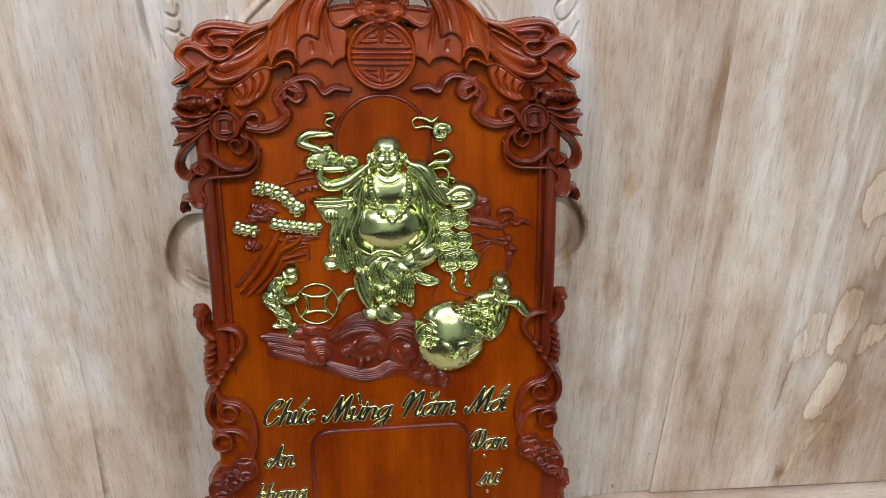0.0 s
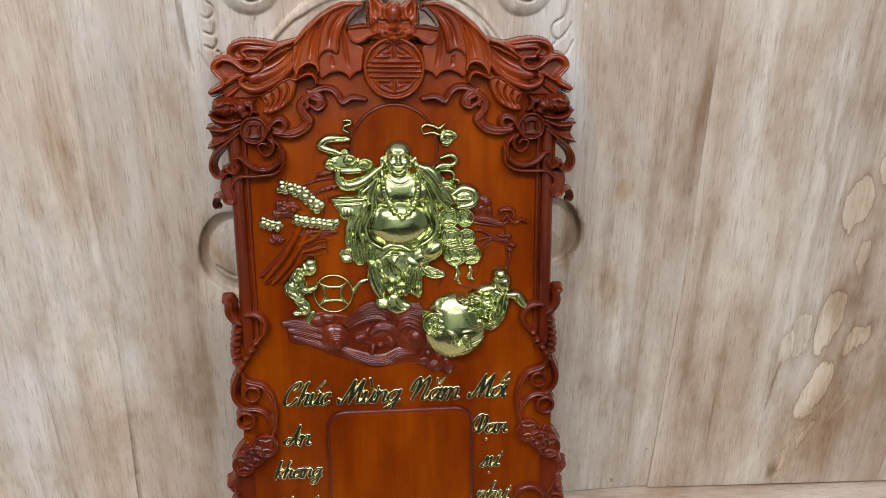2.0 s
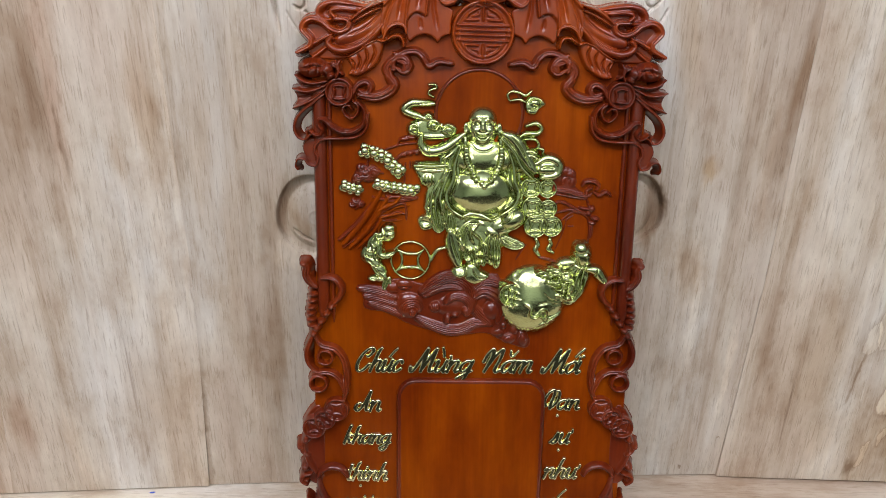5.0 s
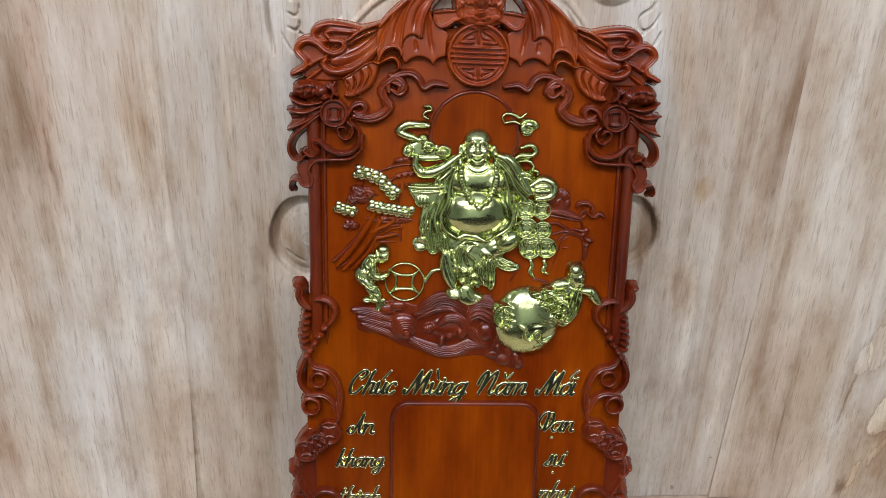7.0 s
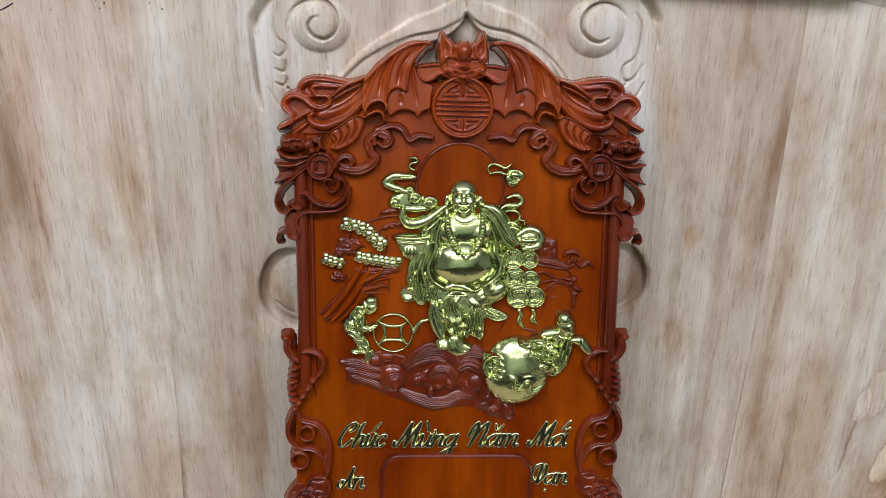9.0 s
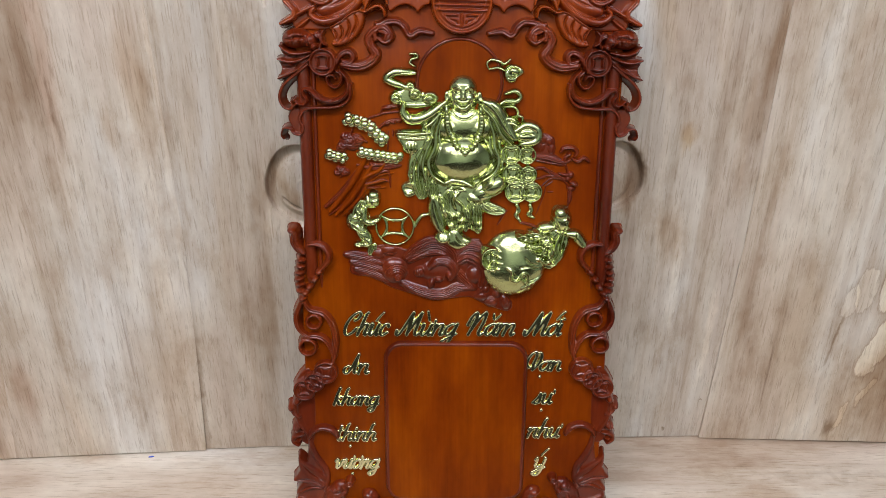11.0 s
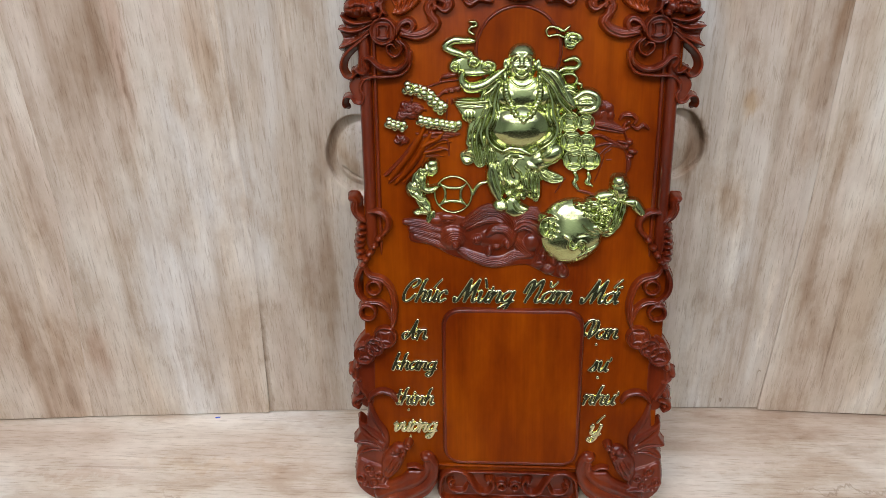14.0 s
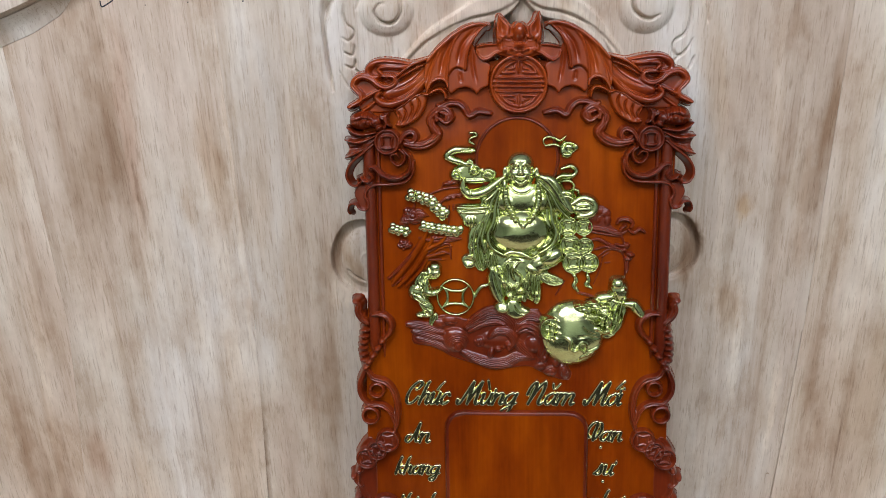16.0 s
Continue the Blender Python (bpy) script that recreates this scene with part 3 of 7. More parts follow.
def rail_edge(x):
    """Height of the top rail's lower edge along the back: lower towards the ends, more steeply on the west side."""
    a = abs(x)
    if x < 0:
        return eased([(0, 896), (250, 895), (480, 893), (560, 889), (619, 867), (653, 854), (682, 844), (760, 822), (1150, 720)], a)
    if a < 480:
        return 896 - 18 * (a / 500) ** 2
    return 895 - max(0, a - 490) * 0.17


def cove_edge(x):
    """Where the hollow under the rail runs out on the outer planks."""
    if x < 0:
        return eased([(485, 891), (560, 885), (575, 878), (586, 866), (601, 849), (644, 826), (689, 810), (760, 788), (1150, 680)], -x)
    return 876 - (x - 480) * 0.2 - max(0, x - 560) * 0.08


def top_rail():
    bm = bmesh.new()
    loops = []
    for k in range(185):
        x = -1150 + 12.5 * k
        y = rail_edge(x)
        loops.append([(x, y + 1, -20), (x, y + 1, 14), (x, y + 6, 22), (x, y + 22, 22), (x, y + 28, 17), (x, y + 40, 18), (x, y + 60, 34), (x, y + 95, 38), (x, y + 110, 20), (x, y + 110, -20)])
    skin(bm, loops)
    return bm


on_back(part("top_rail", top_rail(), CARVED_WOOD, bench, "carved top rail of the bench back", bend=BEND))


def cove(side):
    bm = bmesh.new()
    loops = []
    for k in range(68):
        x = side * (485 + 9.9 * k)
        a, b = cove_edge(x), rail_edge(x)
        loops.append([(x, a, -8), (x, a, 0.8), (x, a + 0.4 * (b - a), 3), (x, a + 0.75 * (b - a), 8), (x, b, 15), (x, b, -8)])
    skin(bm, loops)
    return bm


for side in (-1, 1):
    on_back(part("cove", cove(side), CARVED_WOOD, bench, "pale sanded hollow under the top rail", bend=BEND))


def scallops():
    bm = bmesh.new()
    for k in range(20):
        x = -6 + 26 * k
        y = rail_edge(min(x, 470))
        dome(bm, x, y + 4, 14, 7, 23, 14, (-14 if k % 2 else -6), depth=14)
        rib(bm, [(x - 11, y + 10), (x - 4, y + 1), (x + 7, y + 1), (x + 12, y + 9)], 2.2, 5, 18)
    return bm


on_back(part("scallop_border", scallops(), CARVED_WOOD, bench, "row of carved scallops under the top rail", bend=BEND))

# carved panel
b = Relief(1.25, -22, 3.0, 1.5, (-400.0, 443.4, 380.4, 930))
plate(b, [(-193.7, 725.5), (-173.6, 754.5), (-151.7, 775.9), (-130, 799.4), (-104, 820.3), (-73.7, 837.6), (-52.8, 850.1), (-27.4, 859.3), (-4.6, 871.7), (5.4, 883.9), (13.5, 884), (23.4, 871), (47.2, 862.4), (76, 851.5), (98.2, 838.1), (116.3, 820), (132.6, 796.8), (152.4, 766), (170.8, 727.1), (153.5, 727), (135.3, 765.9), (118.1, 796.7), (100.2, 811.7), (82.5, 825.4), (60.6, 833.2), (39.1, 836.4), (22.2, 845.3), (10.5, 855.3), (5.6, 848.5), (-8.1, 839.3), (-26.7, 831.2), (-50.1, 827.6), (-73.5, 818.3), (-97, 807.7), (-118.3, 798.3), (-135, 780.7), (-156.9, 754.6), (-174.4, 725.6)], -2, 3.6, 3.5)
hollow(b, [(-84, 794), (-73.4, 803), (-49.9, 815), (-26.4, 821), (-7.8, 830), (6, 843), (10.8, 853), (22.6, 838), (39.6, 825), (61.1, 820), (83.1, 810), (100.8, 797), (112, 784), (113.5, 765), (-80.2, 764)], 24, 2)
# two holes cut deep to put shade into the gaps beside the bat's head
hollow(b, [(-80, 764), (-78, 793), (-50, 812), (-29, 817), (-23, 800), (-24, 764)], 110, 2)
hollow(b, [(47, 764), (46, 800), (54, 817), (76, 810), (100, 793), (106, 764)], 110, 2)
groove(b, [(-166, 742), (-140, 778), (-104, 806), (-62, 825), (-22, 834), (2, 848)], 2.0, 3)
groove(b, [(160, 742), (134, 782), (104, 812), (66, 830), (34, 838), (16, 850)], 2.0, 3)
dome(b, 13.7, 828.6, 21.2, 23.6, -10, -24, -0)
groove(b, [(8.4, 888.6), (9.1, 871.2), (9.7, 858)], 1.2, 8)
dome(b, -168.9, 838.8, 36.9, 32.7, 11, -2, -0)
groove(b, [(-208.3, 842.5), (-201.9, 859), (-185.7, 869.5), (-167.6, 870.1), (-154.2, 861.1), (-149, 847.5), (-152.5, 832.3), (-164.2, 824.1), (-178, 828), (-184, 838.3), (-179.6, 847.6), (-170.9, 850.3)], 1.8, 15)
groove(b, [(-225.5, 848.9), (-226.9, 835.6), (-222.9, 823.4), (-215.6, 817.8), (-215.1, 808.8), (-222.8, 802.3), (-230.6, 807.5)], 1, 11)
groove(b, [(-214.9, 798.5), (-215.3, 788.2), (-220.2, 783.1), (-229.3, 788.1)], 1, 11)
groove(b, [(-215.1, 778.9), (-215.4, 770.7), (-221, 766), (-229.5, 770.7)], 1.1, 11)
groove(b, [(-216.2, 764.4), (-211.2, 759.7)], 1.1, 11)
groove(b, [(-212, 886), (-234.2, 868.5), (-248.2, 848.7), (-253.5, 828.7)], 6.8, 16)
groove(b, [(-249.3, 853.1), (-254.6, 822), (-253.8, 797.1), (-252.3, 771.7), (-248.4, 736.3)], 2.4, 15)
groove(b, [(-164.8, 804.6), (-164, 788.5), (-162.6, 779.2)], 0.8, 8)
groove(b, [(-238.7, 764.8), (-232.4, 750.7), (-223.6, 736.4)], 0.9, 6)
dome(b, 173.8, 836.9, 38.1, 37.2, 11, -2, -0)
groove(b, [(210.6, 851.7), (199.6, 862.7), (181.9, 867.4), (165.5, 861.9), (156.2, 849.5), (156.4, 834.8), (167, 823.5), (179.3, 819.9), (190.3, 824.6)], 1.9, 15)
groove(b, [(222.8, 855.8), (230.9, 844.7), (233.1, 826.4), (232, 810.2), (227.4, 798.5), (216.2, 791.4), (212.9, 781.9), (217.2, 771.9), (225.8, 772), (234.3, 782.1), (239.3, 792.8)], 1.2, 11)
groove(b, [(214.2, 762.3), (221.7, 769.1)], 1.1, 11)
groove(b, [(243.1, 770.2), (237.5, 755.7), (231, 748.4)], 1.1, 8)
groove(b, [(223.7, 886.9), (239.2, 867.2), (249.5, 851.6), (254, 835.8)], 6.1, 16)
groove(b, [(252.2, 840.3), (256, 824.4), (256.1, 810.5)], 1.2, 11)
hollow(b, [(-219.5, 546.1), (-243.1, 542.8), (-260.7, 524), (-271.4, 495.3), (-270.7, 468.3), (-257.7, 442.7), (-228.4, 421.8), (-194.6, 433), (-179.9, 484.9), (-186.8, 534.8)], 11, 2)
dome(b, -215.6, 483, 43.6, 50.2, 1, -12, -0)
groove(b, [(-250.9, 466), (-239, 454.5), (-223.7, 446.3)], 1.5, 11)
ring(b, -217.3, 484.3, 10.6, 1.9, 4, -2)
hollow(b, [(231.1, 546.6), (256.5, 537.4), (270.3, 511.3), (274.9, 483.2), (267.2, 461.7), (239.2, 441.6), (208, 449.4), (192.4, 492.8), (198.5, 534.1)], 11, 2)
dome(b, 226.7, 491.5, 34.2, 44.1, 1, -12, -0)
ring(b, 227.7, 489.4, 9.7, 1.9, 4, -2)
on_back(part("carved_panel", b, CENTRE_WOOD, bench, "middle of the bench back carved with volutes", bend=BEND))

# ink mark, dust specks and a blue chip
b = bmesh.new()
rib(b, [(-547, 865), (-546.5, 857), (-540, 859), (-529, 865)], 0.9, 0.5, 0, depth=0.3)
dome(b, -545, 869.5, 1.2, 1, 0.6, 0, 0, 0.3)
on_back(part("pencil_mark", b, INK, bench, "short dark hand-drawn mark", bend=BEND))

b = bmesh.new()
for x, y, r in ((-441, 872, 1.3), (-431, 859, 1.0), (-425, 865, 1.2), (-416, 869, 0.9), (-358, 858, 1.2), (-372, 865, 0.9), (-488, 857, 0.8), (-434, 868, 0.7), (-421, 872, 0.8)):
    dome(b, x, y, r, 0.8 * r, 0.5, 0, 20, 0.3)
tagged(on_back(part("dark_specks", b, INK, bench, "scattered tiny dark specks", bend=BEND)), kind="stuff")

for y0, y1 in ((-0.52, -0.152), (-0.15, 0.30)):
    b = bmesh.new()
    box(b, -1150, 1150, 1000 * y0, 1000 * y1, -45, 0, 1.0)
    part("seat_board", b, SEAT_WOOD, bench)
for x in (-1060, 1060):
    for y in (-440, 180):
        b = bmesh.new()
        box(b, x - 45, x + 45, y - 45, y + 45, -420, -45, 6)
        part("leg", b, SEAT_WOOD, bench)
b = bmesh.new()
box(b, -1010, 1010, -480, -450, -160, -45, 4)
part("apron", b, SEAT_WOOD, bench)

b = bmesh.new()
dome(b, 0, 0, 5, 1.6, 1.5, 0, 10, depth=0.2)
chip = part("plastic_chip", b, BLUE, None)
chip.matrix_world = pose(-0.511, 0.165, 0.0)
tagged(chip, "tiny blue plastic chip lying on the bench seat", "litter")

b = bmesh.new()
dome(b, 0, 0, 2.2, 1.4, 1.6, 0, 30, depth=0.2)
crumb = part("wood_crumb", b, INK, None)
crumb.matrix_world = pose(-0.021, -0.006, 0.0)
tagged(crumb, "tiny dark crumb lying on the bench seat", "litter")

# ---- plaque ----
plaque = tagged(new("calendar_plaque"), "red-varnished carved calendar plaque with gilt figures leaning on a bench", "plaque")
plaque.matrix_world = pose(0, 0, 0.004, 90 - LEAN_BACK)

b = bmesh.new()
plate(b, [(-190, 24), (-118, 24), (-110, 52), (-60, 54), (60, 54), (106, 52), (114, 24), (190, 24), (208, 42), (211, 200), (210, 370), (206, 480), (206, 600), (208, 690), (200, 760), (170, 790), (120, 796), (60, 800), (0, 806),
          (-60, 800), (-120, 796), (-170, 790), (-200, 760), (-206, 690), (-206, 600), (-206, 480), (-212, 370), (-213, 200), (-209, 42)], -16, 0, 2)
part("board", b, FLAT_RED, plaque)
for s in (-1, 1):
    b = bmesh.new()
    rib(b, [(s * 197, 400), (s * 197, 520), (s * 197, 640), (s * 197, 715)], 8.5, 8, 0)
    rib(b, [(s * 184.5, 400), (s * 184.5, 520), (s * 184.5, 620), (s * 184.5, 715)], 2.8, 3.6, 0)
    part("side_moulding", b, CARVED_RED, plaque)


def round_rect(u0, u1, v0, v1, r):
    pts = []
    for cu, cv, a0 in ((u1 - r, v1 - r, 0), (u0 + r, v1 - r, 90), (u0 + r, v0 + r, 180), (u1 - r, v0 + r, 270)):
        for k in range(7):
            w = radians(a0 + 15 * k)
            pts.append((cu + r * math.cos(w), cv + r * math.sin(w)))
    return pts


b = Relief(1.0)
lay_plate(b, round_rect(-100.5, 100.5, 69, 321, 26), 6, 5.5, False)
part("calendar_panel", b, FLAT_RED, plaque, "smooth raised panel with rounded corners")
b = Relief(0.6)
edge = round_rect(-97.3, 97.3, 72, 317.8, 23)
lay_rim(b, edge, 3.0, 2.6, 4.0)
part("panel_edge", b, CARVED_RED, plaque, "glossy rounded rim of the panel")
b = bmesh.new()
rib(b, [(-114, 64.5), (0, 64.5), (116, 64.5)], 2.4, 5, 0)
part("sill", b, FLAT_RED, plaque)
b = Relief(0.7)
disc(b, 1, 676, 55, 3.0, -2)
part("sun_disc", b, FLAT_RED, plaque, "thin raised disc behind the gilt figure")
b = Relief(0.5)
ring(b, 1, 676, 53.4, 2.1, 2.6, 2.2)
part("disc_rim", b, CARVED_RED, plaque, "thin glossy rim of the disc")


# bat wing
b = Relief(0.7, -14, 9.0, tall=1.3, flute=0.42)
plate(b, [(-54.4, 820.9), (-51.6, 811.8), (-44.3, 804.6), (-33.4, 797.9), (-35.2, 784.9), (-36, 771.7), (-41.4, 769.1), (-46.6, 766.4), (-51.8, 760.4), (-55.7, 765.1), (-60.6, 768), (-66.7, 769.6), (-72.9, 768.7), (-79.1, 766), (-84.8, 761.5), (-88.9, 765.2), (-91.2, 776.3), (-87.1, 787.7), (-76.7, 795.2), (-66.5, 791.2), (-63.8, 809.2), (-58.3, 829.2)], -14, 6, 2.5)
plate(b, [(-37.2, 847.1), (-44, 850.3), (-51.2, 850.4), (-68.1, 844.8), (-87.7, 832.3), (-102.5, 819.2), (-112.5, 807.6), (-118.8, 798.2), (-120.4, 781.5), (-119.2, 769.5), (-116.8, 764.1), (-113.8, 769.4), (-110.2, 775.1), (-105.2, 780), (-100.2, 782.6), (-94.9, 780.1), (-90.8, 775.7), (-89.4, 782.1), (-86.9, 787.1), (-82.2, 792.7), (-77, 794.8), (-71.2, 793.5), (-66.3, 790.5), (-66, 799.6), (-65.1, 809), (-62.9, 818.4), (-59.6, 826.6), (-54.9, 834.7), (-48.4, 841.5)], -14, 10, 2.5)
rib(b, [(-38, 847.2), (-50, 848.4), (-68.1, 842.8), (-87.7, 829.9), (-102.5, 816.8), (-115.5, 802.9)], 3.6, 4, 9)
rib(b, [(-41.6, 845.5), (-54.7, 831.6), (-63.1, 813.6), (-65.8, 792.4)], 1.9, 2.5, 9.4)
rib(b, [(-68.1, 842.4), (-81.4, 825.8), (-88.1, 802.3), (-90.4, 777.4)], 1.9, 2.5, 9.4)
rib(b, [(-90.1, 829.5), (-102.6, 809.7), (-111.4, 788.5), (-116.2, 765.8)], 1.9, 2.5, 9.4)
groove(b, [(-53.7, 841.6), (-69.6, 823.2), (-76, 799.8)], 3.1, 2.6)
groove(b, [(-79.2, 835.2), (-92.9, 811.9), (-99.4, 785.9)], 3.2, 2.6)
groove(b, [(-100.1, 816.8), (-111.6, 793.3), (-116.8, 776.7)], 2.7, 2.2)
groove(b, [(-56.3, 818.3), (-56.5, 799.4), (-51.8, 775.5)], 2.7, 2)
groove(b, [(-73.7, 789), (-71.4, 775.8)], 2.7, 1.6)
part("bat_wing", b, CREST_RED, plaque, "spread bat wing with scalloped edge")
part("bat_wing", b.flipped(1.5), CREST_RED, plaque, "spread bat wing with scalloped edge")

# bat head
b = Relief(0.7, -14, 9.0, tall=1.3, flute=0.42)
plate(b, [(-51.5, 820.7), (-27.2, 823.4), (2.9, 823.7), (33, 822.2), (57, 818.4), (54.7, 806.7), (42.8, 802.2), (30.7, 809.5), (3, 800.7), (-24.9, 810.7), (-37, 803.8), (-47.9, 808.8)], -14, 8, 2)
rib(b, [(-51, 820.6), (-38.1, 822.7), (-26, 822.9)], 1.7, 4, 7)
rib(b, [(56, 818.3), (43.7, 820.9), (31.7, 821.6)], 1.7, 4, 7)
rib(b, [(-51.5, 815.9), (-48.7, 808.3), (-41.9, 804.4), (-33.4, 807.3), (-27.3, 811.9), (-18.8, 814.1)], 2.4, 5, 6)
rib(b, [(56.5, 813.7), (53.7, 806.2), (47.1, 802.6), (39.1, 805.8), (32.6, 810.6), (24.6, 813.2)], 2.4, 5, 6)
plate(b, [(-25.3, 838.6), (-15.2, 843), (-5.6, 846.3), (2.8, 847.2), (12.4, 845.9), (20.7, 842.2), (30.3, 837.4), (31.6, 823.4), (26.9, 811.8), (13.7, 807.4), (4.1, 804.7), (-5.6, 807.7), (-18.8, 811.5), (-25.3, 822.2)], 8, 11, 4)
plate(b, [(-26.7, 834.9), (-25.2, 849.9), (-22.8, 860.9), (-16.4, 853.2), (-9.2, 845.4), (-10.4, 835.7), (-17.6, 827.7), (-24.8, 823.2)], 8, 14, 3)
plate(b, [(32.1, 833.6), (30.5, 848.6), (27.1, 863.6), (21.7, 852.3), (14.6, 844.8), (15.8, 835.1), (23, 826.8), (30.2, 822)], 8, 14, 3)
bump(b, -19, 842.8, 3.4, 9.6, -4, 12)
bump(b, 23.9, 841.9, 3.4, 9.6, -4, -12)
dome(b, 3.5, 838.2, 9.1, 12, 20, 10, -0)
groove(b, [(-6.5, 845.2), (-8, 833.6), (-3.1, 826.1), (3.6, 824.5)], 1.1, 3)
groove(b, [(13.6, 844.8), (15.1, 833.1), (10.3, 825.8), (3.6, 824.5)], 1.1, 3)
bump(b, -10.4, 832, 5.3, 4.3, 4, -0)
bump(b, 17.3, 831.3, 5.3, 4.3, 4, -0)
groove(b, [(-15.6, 831.5), (-10.4, 828.5), (-5.1, 829.8)], 0.8, 3)
groove(b, [(22.8, 830.6), (17.5, 827.9), (12.2, 829.5)], 0.8, 3)
bump(b, 3.5, 821.4, 5.8, 3.4, 6, -0)
bump(b, -5.6, 816.5, 2.9, 2.2, 4, -0)
bump(b, -0.4, 814, 2.9, 2.2, 4, -0)
bump(b, 7.3, 813.9, 2.9, 2.2, 4, -0)
bump(b, 12.6, 816.1, 2.9, 2.2, 4, -0)
bump(b, -15.2, 815.3, 3.1, 2.4, 4, -0)
bump(b, 22.2, 814.5, 3.1, 2.4, 4, -0)
groove(b, [(-12.8, 819.2), (-3.1, 817.6), (3.6, 816.1), (10.3, 817.3), (19.9, 818.5)], 0.8, 3)
bump(b, 3.5, 807.8, 3.9, 1.9, 5, -0)
groove(b, [(-24.8, 830.5), (-21, 825), (-21.9, 817.1)], 0.7, 2.5)
groove(b, [(-21.2, 831.6), (-17.1, 825.4), (-17.6, 817)], 0.7, 2.5)
groove(b, [(31.9, 829.3), (28.1, 824), (29.1, 816)], 0.7, 2.5)
groove(b, [(28.3, 830.5), (24.2, 824.5), (24.8, 816.1)], 0.7, 2.5)
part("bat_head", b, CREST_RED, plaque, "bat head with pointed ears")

# medallion
b = Relief(0.7, tall=1.25, flute=0.42)
disc(b, 2.9, 773.2, 36.5, 5, 0)
ring(b, 2.8, 773.1, 35.5, 2.4, 5, 5)
ring(b, 2.8, 773.2, 28.7, 1, 2, 5)
rib(b, [(-27.4, 781.8), (33.4, 780.7)], 1.6, 4, 5)
rib(b, [(-29.9, 776.1), (35.8, 774.9)], 1.6, 4, 5)
rib(b, [(-29.9, 770.4), (35.9, 769.2)], 1.6, 4, 5)
rib(b, [(-27.5, 764.1), (33.5, 763)], 1.6, 4, 5)
rib(b, [(2.8, 801.9), (2.8, 787)], 1.6, 4, 5)
rib(b, [(2.8, 759), (2.9, 742.8)], 1.6, 4, 5)
rib(b, [(-19.6, 787.4), (-3, 787.5)], 1.3, 4, 5)
rib(b, [(8.6, 787.3), (25.1, 786.5)], 1.3, 4, 5)
rib(b, [(-18.8, 787.8), (-14, 795.1), (-3, 800.8)], 1.3, 4, 5)
rib(b, [(24.4, 787), (19.5, 794.5), (8.6, 800.6)], 1.3, 4, 5)
rib(b, [(-19.6, 758.6), (-3, 757.9)], 1.3, 4, 5)
rib(b, [(8.7, 757.7), (25.3, 757.9)], 1.3, 4, 5)
rib(b, [(-18.9, 758.2), (-14, 750.8), (-3, 744.9)], 1.3, 4, 5)
rib(b, [(24.5, 757.4), (19.7, 750.3), (8.7, 744.7)], 1.3, 4, 5)
rib(b, [(-10.3, 791.5), (-3, 793.3), (-3, 797.3)], 1, 3, 5)
rib(b, [(15.9, 791), (8.6, 793), (8.6, 797.1)], 1, 3, 5)
rib(b, [(-10.3, 753.7), (-3, 752.1), (-3, 748.2)], 1, 3, 5)
rib(b, [(16, 753.2), (8.7, 751.9), (8.7, 748.1)], 1, 3, 5)
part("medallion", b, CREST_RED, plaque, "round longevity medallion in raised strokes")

# ribbon sash
b = Relief(0.6, -14, 9.0, 1.6, tall=1.2, round_off=0.75, flute=0.34)
plate(b, [(-120.3, 806), (-139.7, 802.5), (-157.9, 806.2), (-177.3, 808.5), (-191, 806.5), (-198.6, 798.8), (-198.7, 790.3), (-212.9, 786.7), (-218.8, 778.8), (-217.8, 771), (-211, 765.5), (-206.5, 756.5), (-204.5, 740.6), (-159.4, 740.3), (-137.4, 757.7), (-117.8, 762.6), (-109.9, 780.7), (-113.4, 798.5)], -14, 2, 3)
rib(b, [(-113.4, 798.5), (-123.7, 785), (-137.4, 775.3), (-153.5, 768.3), (-169.7, 762.8)], 11.9, 6, 2)
groove(b, [(-119.1, 797.3), (-128.7, 784.9), (-142, 775.2), (-159.3, 767.5)], 1.6, 2.5)
rib(b, [(-117.2, 780.6), (-125.9, 771), (-139.7, 759.9), (-153.6, 752.9), (-167.4, 749.5), (-178.5, 752.5), (-183.5, 758.7), (-179.3, 764.2)], 5.7, 7, 4)
groove(b, [(-124.8, 775.5), (-137.4, 763.6), (-150.1, 756.3), (-164, 753.6), (-176.1, 756.6)], 0.9, 3)
rib(b, [(-116.9, 806), (-137.4, 799.9), (-158, 803.1), (-176.2, 804.5), (-188.8, 801.2), (-194.6, 794), (-191.2, 786.4), (-180.9, 785.1)], 5.5, 7, 2)
groove(b, [(-137.4, 799), (-158, 801.3), (-176.2, 802.3), (-185.8, 798.1), (-186.4, 792.3)], 0.9, 3)
rib(b, [(-136.3, 798.1), (-151.1, 796.7), (-169.4, 798), (-179.7, 795.1), (-176.3, 789.4), (-167.2, 787.8)], 3.0, 4, 4)
rib(b, [(-119.1, 805.1), (-134, 799.9), (-145.4, 793.1), (-155.3, 784.8)], 2.7, 7, 7)
rib(b, [(-119.6, 799.3), (-131.7, 794.6), (-143.1, 788.6), (-153, 782.2)], 2.1, 6, 6)
rib(b, [(-174.1, 786.3), (-161.5, 786.1), (-157.6, 781), (-161.3, 774.9), (-170.5, 772), (-180.6, 775.9), (-189.7, 783.3), (-201.5, 786.7), (-210.7, 782.5), (-214.1, 774.8), (-209.6, 768.6), (-204.2, 762.2), (-205.2, 755.4), (-212.6, 751), (-221, 746.7)], 5.3, 8, 4, 2)
groove(b, [(-162.6, 780.9), (-171.8, 776.9), (-182.1, 781.2), (-191.2, 786.4), (-201.5, 788.9)], 0.9, 2.5)
bump(b, -175.9, 781.3, 4.6, 1.4, -5, 10)
